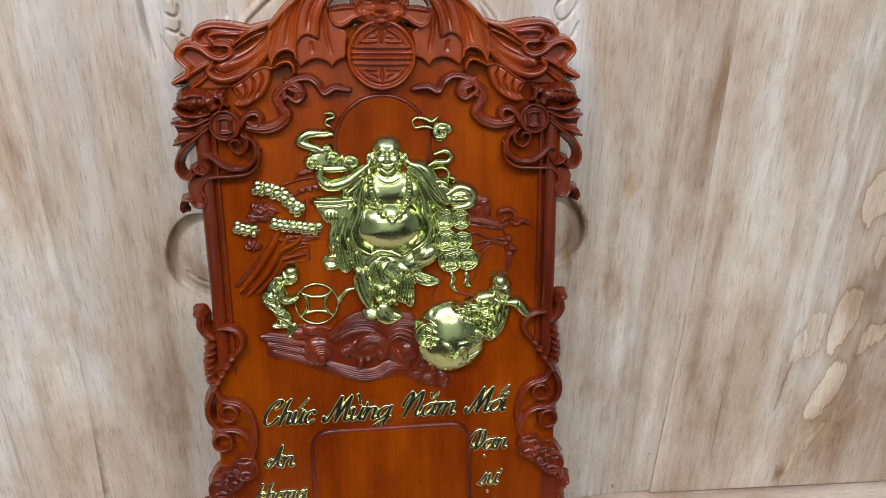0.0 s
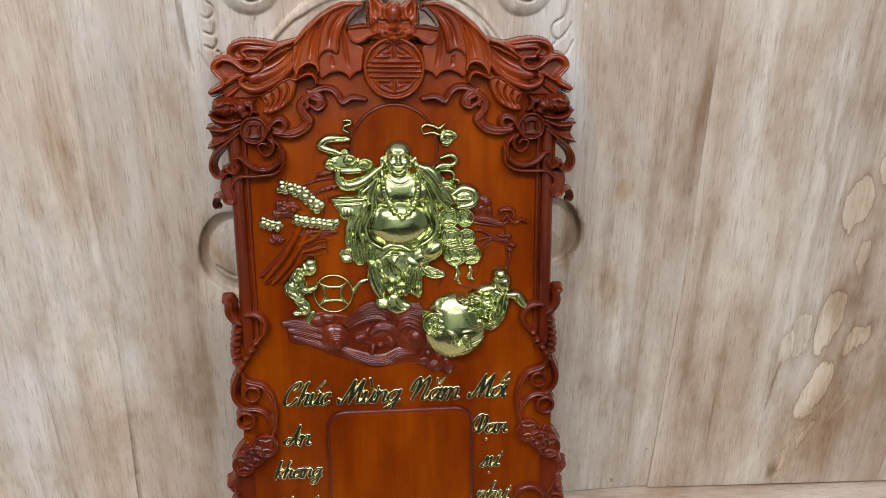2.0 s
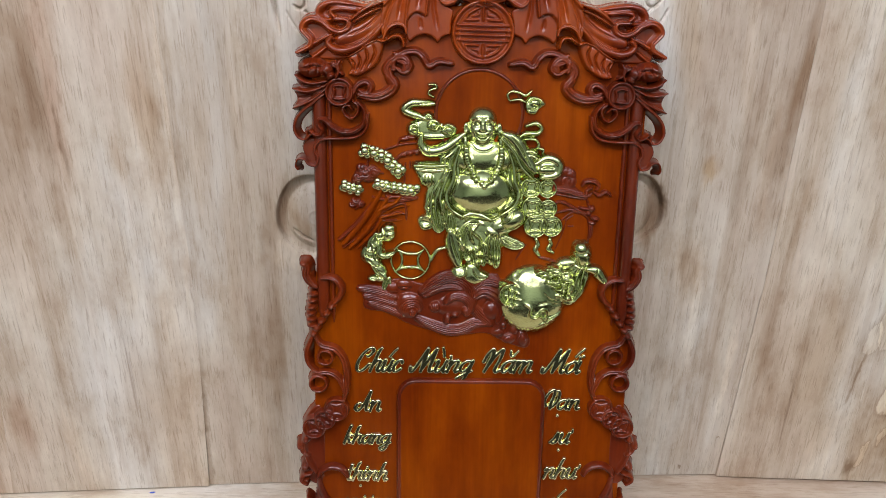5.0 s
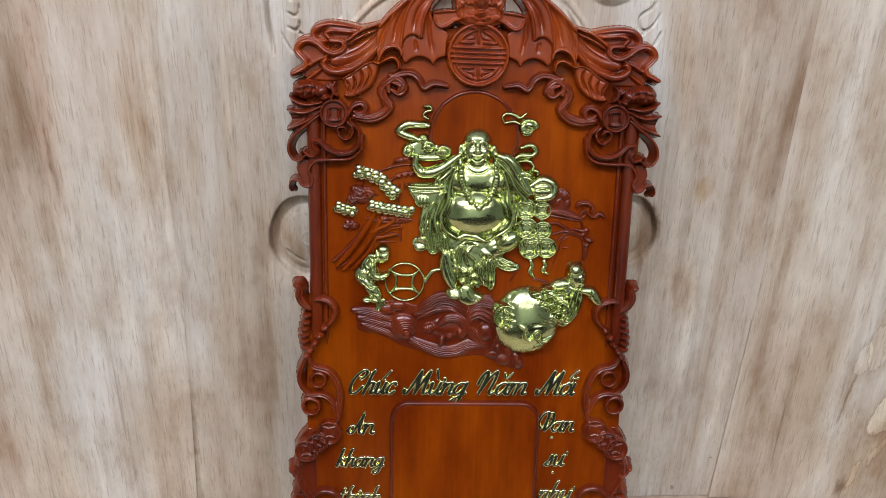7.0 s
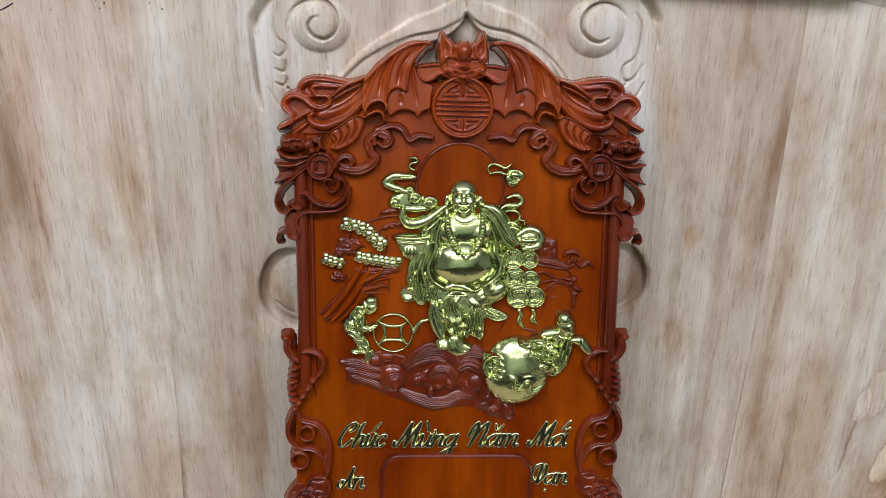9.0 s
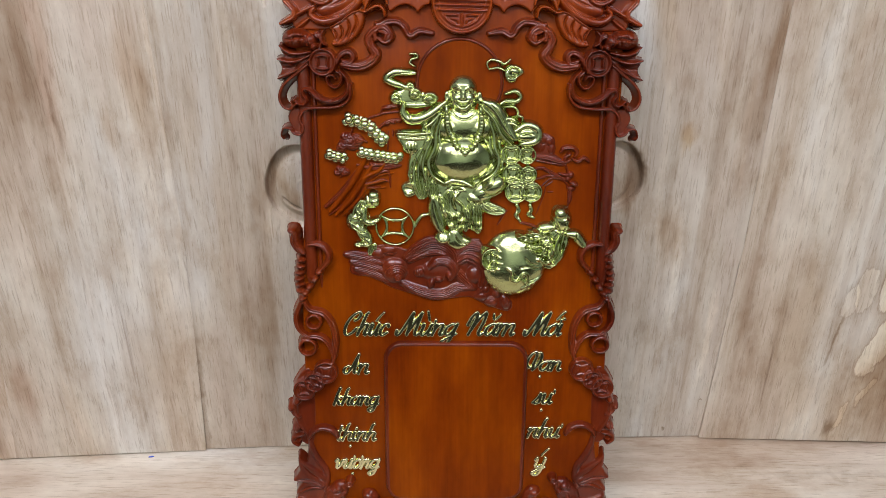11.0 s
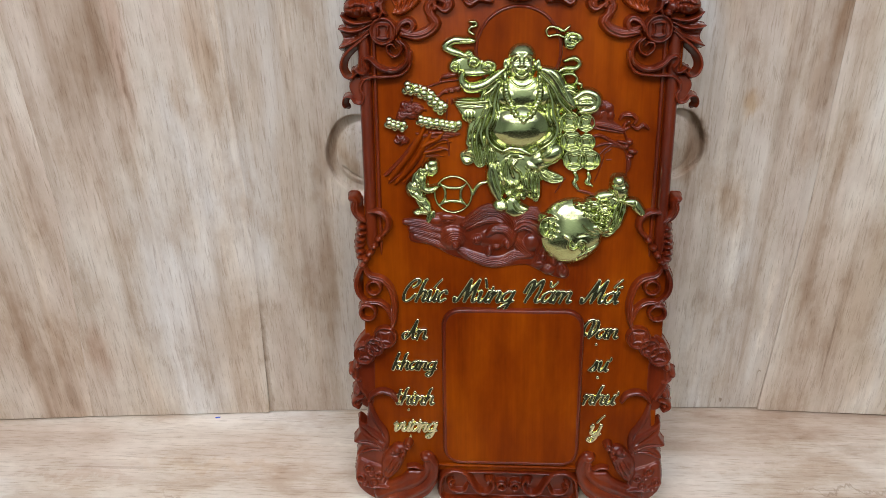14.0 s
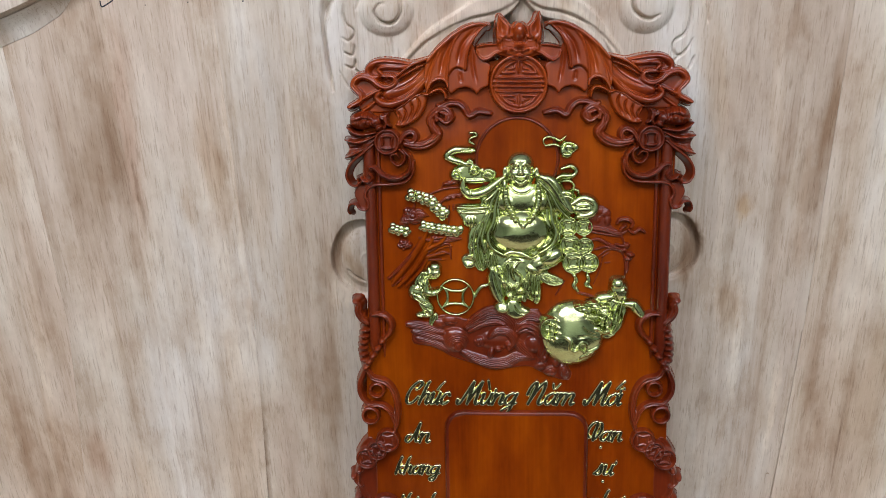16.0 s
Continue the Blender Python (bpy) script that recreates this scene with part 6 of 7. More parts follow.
dome(b, -126.9, 508.1, 10.1, 11.1, 34, 4, -0)
rib(b, [(-121.4, 514.1), (-123.7, 497.3), (-114.7, 493.2), (-104.6, 498.1)], 5.8, 30, 8)
groove(b, [(-119.3, 507.9), (-118.1, 497.9)], 0.8, 10.5)
rib(b, [(-133.6, 488), (-124.3, 475.4), (-116.4, 465.3)], 8.8, 32, 2)
groove(b, [(-136.2, 485.5), (-127.2, 480), (-120.9, 482.4)], 1, 12)
groove(b, [(-132.5, 480), (-123.7, 467.8)], 1, 12)
dome(b, -132, 461.7, 8.1, 5.1, 26, 0, -0)
dome(b, -120.9, 462.6, 8.7, 5.6, 28, 0, 20)
rib(b, [(-111.2, 461.3), (-114.3, 455.2), (-117.3, 448.6)], 6.7, 24, 0, 4)
groove(b, [(-132.6, 510.4), (-126.6, 504.2), (-129.2, 496.7)], 0.8, 10.5)
groove(b, [(-143.1, 495.6), (-136.5, 491.8), (-131.7, 493)], 0.8, 10.5)
groove(b, [(-143.9, 498.1), (-140, 486.1), (-131.5, 482.5)], 1.1, -7)
groove(b, [(-141.9, 502.5), (-134.4, 499.5), (-127.1, 502.4)], 1.1, -7)
groove(b, [(-115.8, 496.4), (-113.5, 491.4), (-108.7, 492.3)], 1, -6)
groove(b, [(-126.3, 515.3), (-123.6, 507.9), (-125.2, 501.4)], 0.8, 9)
groove(b, [(-122.5, 474.1), (-117.3, 470.3)], 0.8, 9)
groove(b, [(-129.8, 470.4), (-123.1, 471.4)], 0.8, 9)
groove(b, [(-134.9, 462.9), (-129.1, 460.8)], 0.8, 7.5)
groove(b, [(-123.2, 464.8), (-118, 462.7)], 0.8, 7.5)
bump(b, -109.4, 525.3, 2.4, 1.9, -5, -0)
bump(b, -117, 522.4, 1.9, 2.8, 5, -0)
groove(b, [(-108.9, 496.3), (-104.8, 497.8)], 0.8, 9)
part("gilt_child", b, GOLD, plaque, "gilt relief of a stooping child")

# gold wheel
b = Relief(0.5, -2, 6.0, 0.5, tall=0.28, round_off=0.62, flute=0.66)
ring(b, -83.4, 487, 24.9, 1.7, 14, 0)
rib(b, [(-99.5, 500.5), (-90.9, 496.5), (-82.5, 495.7), (-74.1, 496.4), (-66.9, 500.8)], 2.4, 12, 0)
rib(b, [(-101.4, 472.4), (-92.4, 476.9), (-83.5, 477.8), (-74.4, 476.8), (-66.2, 472.7)], 2.4, 12, 0)
rib(b, [(-99.5, 500.5), (-95.3, 493.8), (-94.2, 487), (-95.5, 480), (-101.4, 472.4)], 2.4, 12, 0)
rib(b, [(-66.9, 500.8), (-72.2, 493.6), (-73.5, 486.8), (-72.4, 479.8), (-66.2, 472.7)], 2.4, 12, 0)
rib(b, [(-56.2, 486.8), (-53, 494.8), (-47.1, 501.7), (-36.6, 504.7)], 3.2, 14, 0)
part("gilt_coin", b, GOLD, plaque, "gilt openwork coin")

# pine one
b = bmesh.new()
cluster(b, [(-144.3, 629.9), (-130.6, 626.2), (-116.8, 621), (-107.7, 611.1), (-98.5, 603.3), (-91, 600)], 9.8, 2)
part("pine_clump", b, GOLD_TUFT, plaque, "gilt pine clump")

# pine two
b = bmesh.new()
cluster(b, [(-127.4, 587.4), (-115.3, 584), (-98.9, 581.6), (-86, 579.6), (-72, 578.2)], 8.4, 2)
part("pine_clump", b, GOLD_TUFT, plaque, "gilt pine clump")

# pine three
b = bmesh.new()
cluster(b, [(-169, 585.1), (-157.5, 580.3), (-143, 578)], 8.2, 2)
part("pine_clump", b, GOLD_TUFT, plaque, "gilt pine clump")

# carved slope
b = Relief(0.7, tall=1.25, flute=0.42)
rib(b, [(-170, 507), (-146, 537), (-129, 563), (-121, 578)], 5.2, 4.2, -0.5)
rib(b, [(-162, 502), (-140, 526), (-123, 552), (-112, 570)], 4.6, 4.6, -0.5)
rib(b, [(-152, 502), (-131, 524), (-119, 545)], 3.0, 3.2, -0.5)
rib(b, [(-127, 551), (-115, 557), (-103, 563), (-96, 571)], 3.4, 5, -0.5)
rib(b, [(-122, 543), (-108, 546.5), (-95, 549.5)], 2.2, 4.4, -0.5)
rib(b, [(-112, 549), (-102, 556), (-85, 559)], 1.4, 3, -0.5)
rib(b, [(-117, 538), (-95, 540)], 1.3, 2.6, -0.5)
part("carved_slope", b, FLAT_RED, plaque, "low carved hillside")

# pine trunk
b = Relief(0.7, tall=1.25, flute=0.42)
rib(b, [(-123.7, 545.1), (-110.2, 546.9), (-100, 550.8), (-89.6, 547.3)], 1.6, 3, 0, 2)
rib(b, [(-121, 539.2), (-101.6, 540.6)], 1.3, 3, 0, 2)
dome(b, -140.1, 599.9, 13.5, 9.7, 5.2, 0, -0)
swirl(b, -139.4, 601, 7.4, 1.5, 0.9, 2, 1)
dome(b, -149.6, 594.7, 7.9, 6.5, 5.2, 0, -0)
swirl(b, -148.8, 595.8, 4.9, 1.5, 0.9, 2, 1)
dome(b, -145, 607, 8.3, 6, 5.2, 0, -0)
swirl(b, -144.3, 608, 4.6, 1.5, 0.9, 2, 1)
dome(b, -128.9, 602.2, 7.9, 6, 4.5, 0, -0)
swirl(b, -128.3, 603.3, 4.6, 1.5, 0.9, 2, 1)
groove(b, [(-146.6, 601.4), (-139.6, 604.9), (-135.2, 597.8)], 0.9, 3)
rib(b, [(-136.6, 616.4), (-140.5, 601.1), (-129.9, 604.2), (-118.4, 599.9)], 1.8, 3.8, 0, 2)
dome(b, -94, 570.5, 17.4, 3.8, 3.2, 0, -0)
swirl(b, -93.6, 571.9, 2.8, 1.5, 0.9, 2, 1)
dome(b, -110.4, 570.6, 6.1, 4.2, 4.5, 0, -0)
swirl(b, -110, 572, 3.3, 1.5, 0.9, 2, 1)
dome(b, -153.3, 564.5, 7, 5.6, 4.5, 0, -0)
swirl(b, -152.6, 565.9, 4.2, 1.5, 0.9, 2, 1)
dome(b, -157.7, 559.7, 5.1, 4.7, 4.5, 0, -0)
swirl(b, -156.9, 561.1, 3.5, 1.5, 0.9, 2, 1)
dome(b, -148.4, 558.7, 4.7, 4.2, 3.9, 0, -0)
swirl(b, -147.6, 560.2, 3.3, 1.5, 0.9, 2, 1)
rib(b, [(-153.7, 566.5), (-151.7, 555.6), (-154.9, 553.2)], 1.3, 3, 0, 2)
dome(b, -140.4, 604.6, 6.9, 5.1, 5, 0, -0)
swirl(b, -139.8, 605.7, 4.2, 1.5, 0.9, 2, 1)
dome(b, -131.2, 599.9, 7, 5.6, 5, 0, -0)
swirl(b, -130.6, 601, 4.2, 1.5, 0.9, 2, -1)
dome(b, -147.6, 597.5, 6, 4.6, 5, 0, -0)
swirl(b, -146.9, 598.7, 3.5, 1.5, 0.9, 2, 1)
dome(b, -153.3, 564.1, 5.6, 4.7, 5, 0, -0)
swirl(b, -152.6, 565.4, 3.5, 1.5, 0.9, 2, 1)
dome(b, -146.4, 560.4, 5.2, 4.7, 5, 0, -0)
swirl(b, -145.7, 561.8, 3.3, 1.5, 0.9, 2, -1)
dome(b, -101.5, 570.6, 8, 3.3, 4, 0, -0)
dome(b, -85, 569.5, 8, 3.3, 4, 0, -0)
groove(b, [(-108, 572.4), (-96.3, 574.2), (-77.6, 571.3)], 0.8, 2)
part("pine_trunk", b, CARVED_RED, plaque, "carved pine trunk on a rock")

# near bank
b = Relief(0.5, -2, 4.0, 0.5, flute=0.34)
rib(b, [(-175.4, 513.5), (-155.8, 530.3), (-139.8, 548.7), (-128.1, 565.2), (-121.8, 576.1)], 4.5, 4.2, 0, 3)
rib(b, [(-170.8, 502.5), (-149.4, 517.9), (-130.9, 536.4), (-119.6, 553.4)], 2.4, 3, 0)
rib(b, [(-159.4, 506.3), (-139.8, 521.3), (-123.1, 539.8)], 1.7, 2, 0)
dome(b, -145.1, 599.9, 10.4, 7.7, 5, 0, 15)
dome(b, -132.4, 604.3, 8.4, 7.0, 5, 0, 0)
dome(b, -152.1, 591.2, 7.0, 5.6, 4.5, 0, 0)
dome(b, -137.3, 592.8, 7.7, 4.9, 4.5, 0, 0)
groove(b, [(-152.1, 600.5), (-145.1, 605.6), (-137.3, 600.7)], 0.9, 1.6)
groove(b, [(-138, 602.8), (-131.7, 607.9), (-126.1, 603)], 0.9, 1.6)
groove(b, [(-155.6, 590.4), (-150.7, 594.8), (-145.8, 589.8)], 0.9, 1.6)
rib(b, [(-131.7, 569.9), (-109.7, 565.1), (-92, 566.1), (-75.1, 569.2)], 2.8, 3.6, 0, 2)
rib(b, [(-128.8, 543.4), (-109.6, 555.7), (-91.3, 561), (-88.9, 540.3)], 1.7, 2.6, 0)
rib(b, [(-125.2, 549.7), (-104, 561.6)], 1.4, 2, 0)
rib(b, [(-101, 634.6), (-94.5, 645.3), (-74.6, 647.7)], 1.7, 3, 0)
dome(b, -92, 643.9, 7.0, 3.1, 4.5, 0, 0)
dome(b, -83, 645.4, 5.6, 2.8, 4.2, 0, 0)
rib(b, [(-116.4, 630.1), (-96.1, 636.8), (-75.2, 639.2)], 1.7, 2.6, 0)
rib(b, [(-105.8, 615.4), (-90.5, 626.3), (-70.9, 629.4)], 2.4, 3.4, 0, 2)
dome(b, -91.8, 623.4, 3.8, 2.4, 4.6, 0, 0)
dome(b, -84.1, 625.1, 3.8, 2.4, 4.6, 0, 0)
dome(b, -76.4, 626.7, 3.8, 2.4, 4.6, 0, 0)
rib(b, [(-90.3, 614.2), (-91.5, 589.1)], 1.4, 2, 0)
rib(b, [(-84.7, 615.7), (-84.7, 607.1)], 1.4, 1.8, 0)
part("carved_hill", b, CARVED_RED, plaque, "carved hillside with trunk and roof lines")

# pine, rocks and roof lines of the far bank
b = Relief(0.5, -2, 4.0, 0.5, flute=0.34)
plate(b, [(96.3, 584), (99.4, 604.4), (108.5, 612.4), (119.5, 609.7), (126, 598.8), (125.6, 586.6), (139, 576.4), (138.1, 568.7), (118.5, 576.5), (100.8, 576.6)], -2, 1.6, 1.5)
dome(b, 108.9, 604.3, 8.8, 7.1, 4.2, 0, 0)
dome(b, 118.8, 602.1, 7.1, 7.1, 4.2, 0, 0)
dome(b, 121.5, 592.4, 5.5, 8.2, 4, 0, 0)
dome(b, 105.6, 594.6, 8.2, 8.2, 3.4, 0, 0)
groove(b, [(103.9, 607.1), (108.6, 609.7), (113.6, 607)], 0.8, 1.2)
groove(b, [(114.9, 604.3), (119.6, 606.4), (123.7, 601)], 0.8, 1.2)
groove(b, [(107.5, 589.4), (109.3, 597.6), (115.2, 598.9), (118.2, 592.1)], 0.8, 1.2)
rib(b, [(99.1, 581.8), (116.2, 579.8), (131.7, 575.4), (141, 574.8), (146.3, 577.5)], 3.3, 4.5, 0, 2)
rib(b, [(100.8, 576.6), (117.3, 573.8), (136.7, 570.4)], 1.4, 2.4, 0)
rib(b, [(139.3, 575.9), (140.6, 581.4), (145.3, 584.6)], 2.7, 5, 0)
rib(b, [(134.2, 588.5), (138.2, 593.6), (148.5, 593.9), (154.9, 588.4), (152.5, 583)], 3.6, 6, 0, 2)
dome(b, 144.7, 585.2, 3.6, 3.3, 7, 0, 0)
rib(b, [(149.4, 579.7), (156.8, 575.8), (164.1, 580.7), (171.5, 575.8)], 3.0, 5.5, 0, 2)
rib(b, [(99.9, 565), (109.7, 566.9), (126.7, 558.3), (141.9, 551.5)], 2.5, 3.8, 0, 2)
rib(b, [(103.9, 552.2), (119.1, 556.6), (129.7, 553.8)], 1.9, 3, 0)
rib(b, [(132.6, 559.9), (141.5, 557.7), (148, 558.8)], 2.2, 4, 0)
dome(b, 147.8, 558.2, 5.2, 4.7, 6, 0, 0)
dome(b, 144.1, 552.1, 4.1, 3.6, 5, 0, 0)
dome(b, 152.7, 545.9, 7.1, 3.8, 6, 0, -20)
dome(b, 149.2, 539.8, 6.0, 3.0, 5, 0, -15)
groove(b, [(146.7, 545.4), (152.6, 547.1), (158.2, 545.4)], 0.8, 1.6)
groove(b, [(145.4, 539.2), (150.8, 540.9)], 0.8, 1.6)
rib(b, [(149.4, 537), (149.5, 526.8), (148.2, 520.6)], 2.5, 3.5, 0, 2)
rib(b, [(145.4, 557.7), (142.7, 566), (140.7, 571.5)], 1.6, 3, 0)
rib(b, [(108.3, 540.4), (115.2, 547.1), (124.8, 553.3), (141.6, 548.2), (146.4, 532.5), (146.1, 509.7)], 1.4, 2.2, 0)
rib(b, [(114.9, 542.1), (125, 549.3)], 1.1, 1.8, 0)
rib(b, [(119.1, 534.7), (126.3, 535)], 1.1, 1.6, 0)
rib(b, [(104.3, 504), (112.9, 526.8), (116.5, 542.1)], 1.1, 1.4, 0)
rib(b, [(83.1, 493.5), (94.5, 490.7), (105.9, 487.2)], 2.2, 3, 0, 2)
rib(b, [(53.3, 489.4), (60.3, 501.1), (66.2, 509.7)], 1.4, 2, 0)
part("pine_branch", b, CARVED_RED, plaque, "carved pine branch and rocks")

# carved wave
b = Relief(0.5, flute=0.4)
plate(b, [(-116.7, 457.2), (-94.1, 462.8), (-64.3, 454.9), (-51.7, 465.2), (-34.2, 471.8), (-1.8, 464.5), (30.5, 470.1), (43.7, 430.6), (59.6, 398.6), (76, 381), (73.8, 368.2), (60.4, 368.8), (34.4, 379.3), (16.4, 387.5), (-14.3, 383.8), (-32.3, 382.2), (-57.8, 390.4), (-90.7, 401.3), (-113.1, 414.7), (-143.3, 420.1), (-142.5, 439.1), (-127, 448.9)], 0, 2.2, 2)
rib(b, [(-150, 448), (-126, 444), (-103, 436)], 7.9, 6, 0, 7)
rib(b, [(-143, 438), (-121, 433), (-101, 426)], 7.2, 6, 0, 6)
rib(b, [(-137, 428), (-114, 421), (-95, 411)], 6.8, 5, 0, 6)
dome(b, -107, 448.8, 11.0, 8.5, 6, 0, 0)
dome(b, -91.8, 454, 12.6, 8.5, 7, 0, 0)
groove(b, [(-102.1, 446.7), (-91.9, 451.9), (-82, 448.8)], 1.0, 1.5)
dome(b, -85, 425.7, 19.1, 18.6, 9.5, 0, 0)
groove(b, [(-97.8, 419.1), (-94.3, 428.3), (-86.2, 434), (-76.3, 434.2), (-68.2, 429), (-64.5, 419.9)], 0.8, 1.5)
groove(b, [(-94.8, 418.9), (-91.9, 426.5), (-85.3, 431.2), (-77.2, 431.4), (-70.5, 427), (-67.5, 419.6)], 0.8, 1.5)
groove(b, [(-92, 418.8), (-89.7, 424.8), (-84.4, 428.5), (-78, 428.7), (-72.7, 425.3), (-70.3, 419.4)], 0.8, 1.5)
groove(b, [(-89.5, 418.7), (-87.7, 423.3), (-83.7, 426.2), (-78.7, 426.3), (-74.6, 423.6), (-72.8, 419.1)], 0.8, 1.5)
dome(b, -80.2, 416.7, 5.5, 5.3, 12, 6, 0)
ring(b, -80.2, 416.7, 3.5, 1.0, 2, 10)
rib(b, [(-68, 445.1), (-51.8, 456.4), (-34.3, 464.6), (-16.8, 461.5), (-4.8, 449.6), (-1.2, 430.7)], 10.5, 8.5, 0, 7)
rib(b, [(-64.6, 438.8), (-46.9, 448.6), (-29.3, 451.7), (-16.8, 448.6)], 5.0, 5, 2, 3)
rib(b, [(-1.8, 448.5), (15.7, 460.4), (36.2, 455.1)], 9.0, 7, 0, 6)
dome(b, -28.2, 425, 23.1, 15.6, 7.5, 0, 0)
rib(b, [(-36.5, 431.4), (-24.9, 439.7), (-11.3, 437.6), (-3.7, 426.5), (-9.2, 415.4)], 6.5, 6, 5, 6)
dome(b, -50.2, 424, 9.0, 8.0, 8.5, 1, 20)
groove(b, [(-56.7, 429.3), (-54.7, 424.1), (-56.3, 417.7)], 0.6, 1.5)
groove(b, [(-53.2, 429.3), (-51.2, 424), (-52.8, 417.7)], 0.6, 1.5)
groove(b, [(-49.6, 429.3), (-47.7, 424), (-49.3, 417.7)], 0.6, 1.5)
groove(b, [(-46.1, 429.3), (-44.1, 424), (-45.7, 417.7)], 0.6, 1.5)
dome(b, -34.6, 408.6, 5.0, 9.0, 10, 2, -10)
dome(b, -24.5, 414.4, 6.5, 5.0, 10, 2, 0)
dome(b, -10.3, 419.7, 5.5, 6.5, 11, 4, 0)
groove(b, [(-12.3, 425), (-7.7, 422.3), (-8.2, 415.4)], 0.6, 1.5)
rib(b, [(1.3, 438.6), (13.3, 445.9), (28.5, 438.5), (36.8, 422.7), (34, 405.4)], 10.0, 8.5, 0, 3)
dome(b, 23.2, 419.6, 11.5, 13.1, 9, 1, 0)
groove(b, [(13.5, 428.1), (21, 433.8), (29.1, 430.1), (32.3, 419.5)], 0.8, 1.5)
groove(b, [(8.4, 433.3), (18.4, 440.6), (30, 435.4), (35.8, 421.1)], 0.8, 1.2)
rib(b, [(-74, 407.7), (-55.1, 398.5), (-32.2, 391.4), (-14.3, 393), (3.5, 402.1), (21.8, 401.5)], 9.0, 6.5, 0, 7)
rib(b, [(-0.4, 424.9), (8.5, 414.3), (22.9, 401.5)], 8.0, 6, 1, 6)
rib(b, [(30.6, 393.4), (36.1, 402.5), (41, 412.1)], 6.0, 7, 0, 4)
dome(b, 34.3, 390.1, 11.0, 8.5, 7, 0, 15)
dome(b, 47.7, 380.9, 10.0, 8.0, 7, 0, 0)
dome(b, 39.2, 399.8, 5.5, 6.5, 8, 1, 0)
groove(b, [(27.1, 390.7), (34.2, 394.4), (41.4, 390.1)], 0.8, 1.5)
groove(b, [(41.6, 379.8), (47.7, 385.2), (53.9, 380.8)], 0.8, 1.5)
dome(b, 66.7, 380.8, 8.0, 12.0, 6.5, 0, 15)
groove(b, [(63.4, 372.1), (61.6, 381.9), (66, 387.8), (70.3, 381.9), (67.3, 377.5)], 0.9, 2)
dome(b, 54.6, 393.3, 6.5, 7.5, 6, 0, 0)
part("carved_wave", b, CARVED_RED, plaque, "carved rolling waves")

# ---- gilt lettering ----
GLYPH = {}
ADVANCE = dict(a=1.12, n=1.08, h=1.08, m=1.72, u=1.1, c=0.86, g=1.12, i=0.5, o=0.92, k=0.98, t=0.64, v=0.98, s=0.78, y=1.1, C=1.5, M=2.05, N=1.75, A=1.28, V=1.25)
GLYPH["a"] = [[(0.85, 0.85), (0.5, 1.0), (0.12, 0.7), (0.1, 0.22), (0.4, 0.0), (0.75, 0.35), (0.92, 0.95)], [(0.93, 1.0), (0.85, 0.4), (0.95, 0.03), (1.15, 0.15)]]
GLYPH["n"] = [[(0.0, 0.8), (0.12, 1.0), (0.2, 0.8), (0.13, 0.0)], [(0.16, 0.45), (0.45, 0.95), (0.75, 0.95), (0.78, 0.6), (0.74, 0.2), (0.9, 0.0), (1.08, 0.15)]]
GLYPH["h"] = [[(0.12, 0.0), (0.2, 1.0), (0.3, 1.8), (0.42, 2.0)], [(0.16, 0.45), (0.45, 0.95), (0.75, 0.95), (0.78, 0.6), (0.74, 0.2), (0.9, 0.0), (1.08, 0.15)]]
GLYPH["m"] = [[(0.0, 0.8), (0.12, 1.0), (0.2, 0.8), (0.13, 0.0)], [(0.16, 0.45), (0.4, 0.95), (0.68, 0.95), (0.72, 0.6), (0.68, 0.0)],
              [(0.71, 0.45), (1.0, 0.95), (1.3, 0.95), (1.34, 0.6), (1.3, 0.2), (1.45, 0.0), (1.65, 0.15)]]
GLYPH["u"] = [[(0.02, 0.85), (0.14, 1.0), (0.18, 0.7), (0.15, 0.22), (0.36, 0.0), (0.65, 0.2), (0.8, 0.6)], [(0.84, 1.0), (0.8, 0.3), (0.93, 0.0), (1.12, 0.15)]]
GLYPH["c"] = [[(0.74, 0.78), (0.6, 1.0), (0.3, 0.9), (0.1, 0.5), (0.2, 0.1), (0.5, 0.0), (0.85, 0.25)]]
GLYPH["g"] = [[(0.85, 0.85), (0.5, 1.0), (0.12, 0.7), (0.1, 0.25), (0.4, 0.05), (0.75, 0.35), (0.92, 0.95)], [(0.93, 1.0), (0.87, 0.2), (0.75, -0.55), (0.42, -0.8), (0.12, -0.55), (0.45, -0.28), (1.15, 0.15)]]
GLYPH["i"] = [[(0.15, 1.0), (0.12, 0.3), (0.25, 0.0), (0.45, 0.15)]]
GLYPH["o"] = [[(0.55, 1.0), (0.15, 0.75), (0.1, 0.25), (0.42, 0.0), (0.8, 0.3), (0.82, 0.75), (0.52, 1.0)]]
GLYPH["k"] = [[(0.12, 0.0), (0.2, 1.0), (0.35, 2.0)], [(0.78, 0.95), (0.42, 0.8), (0.2, 0.5), (0.5, 0.45), (0.65, 0.08), (0.95, 0.12)]]
GLYPH["t"] = [[(0.25, 1.7), (0.2, 0.4), (0.35, 0.0), (0.62, 0.15)], [(0.0, 1.15), (0.52, 1.2)]]
GLYPH["v"] = [[(0.0, 0.8), (0.15, 1.0), (0.22, 0.6), (0.35, 0.03), (0.7, 0.35), (0.82, 0.9), (0.98, 0.95)]]
GLYPH["s"] = [[(0.0, 0.1), (0.35, 0.6), (0.5, 1.05), (0.62, 0.6), (0.6, 0.15), (0.3, 0.0), (0.08, 0.2)]]
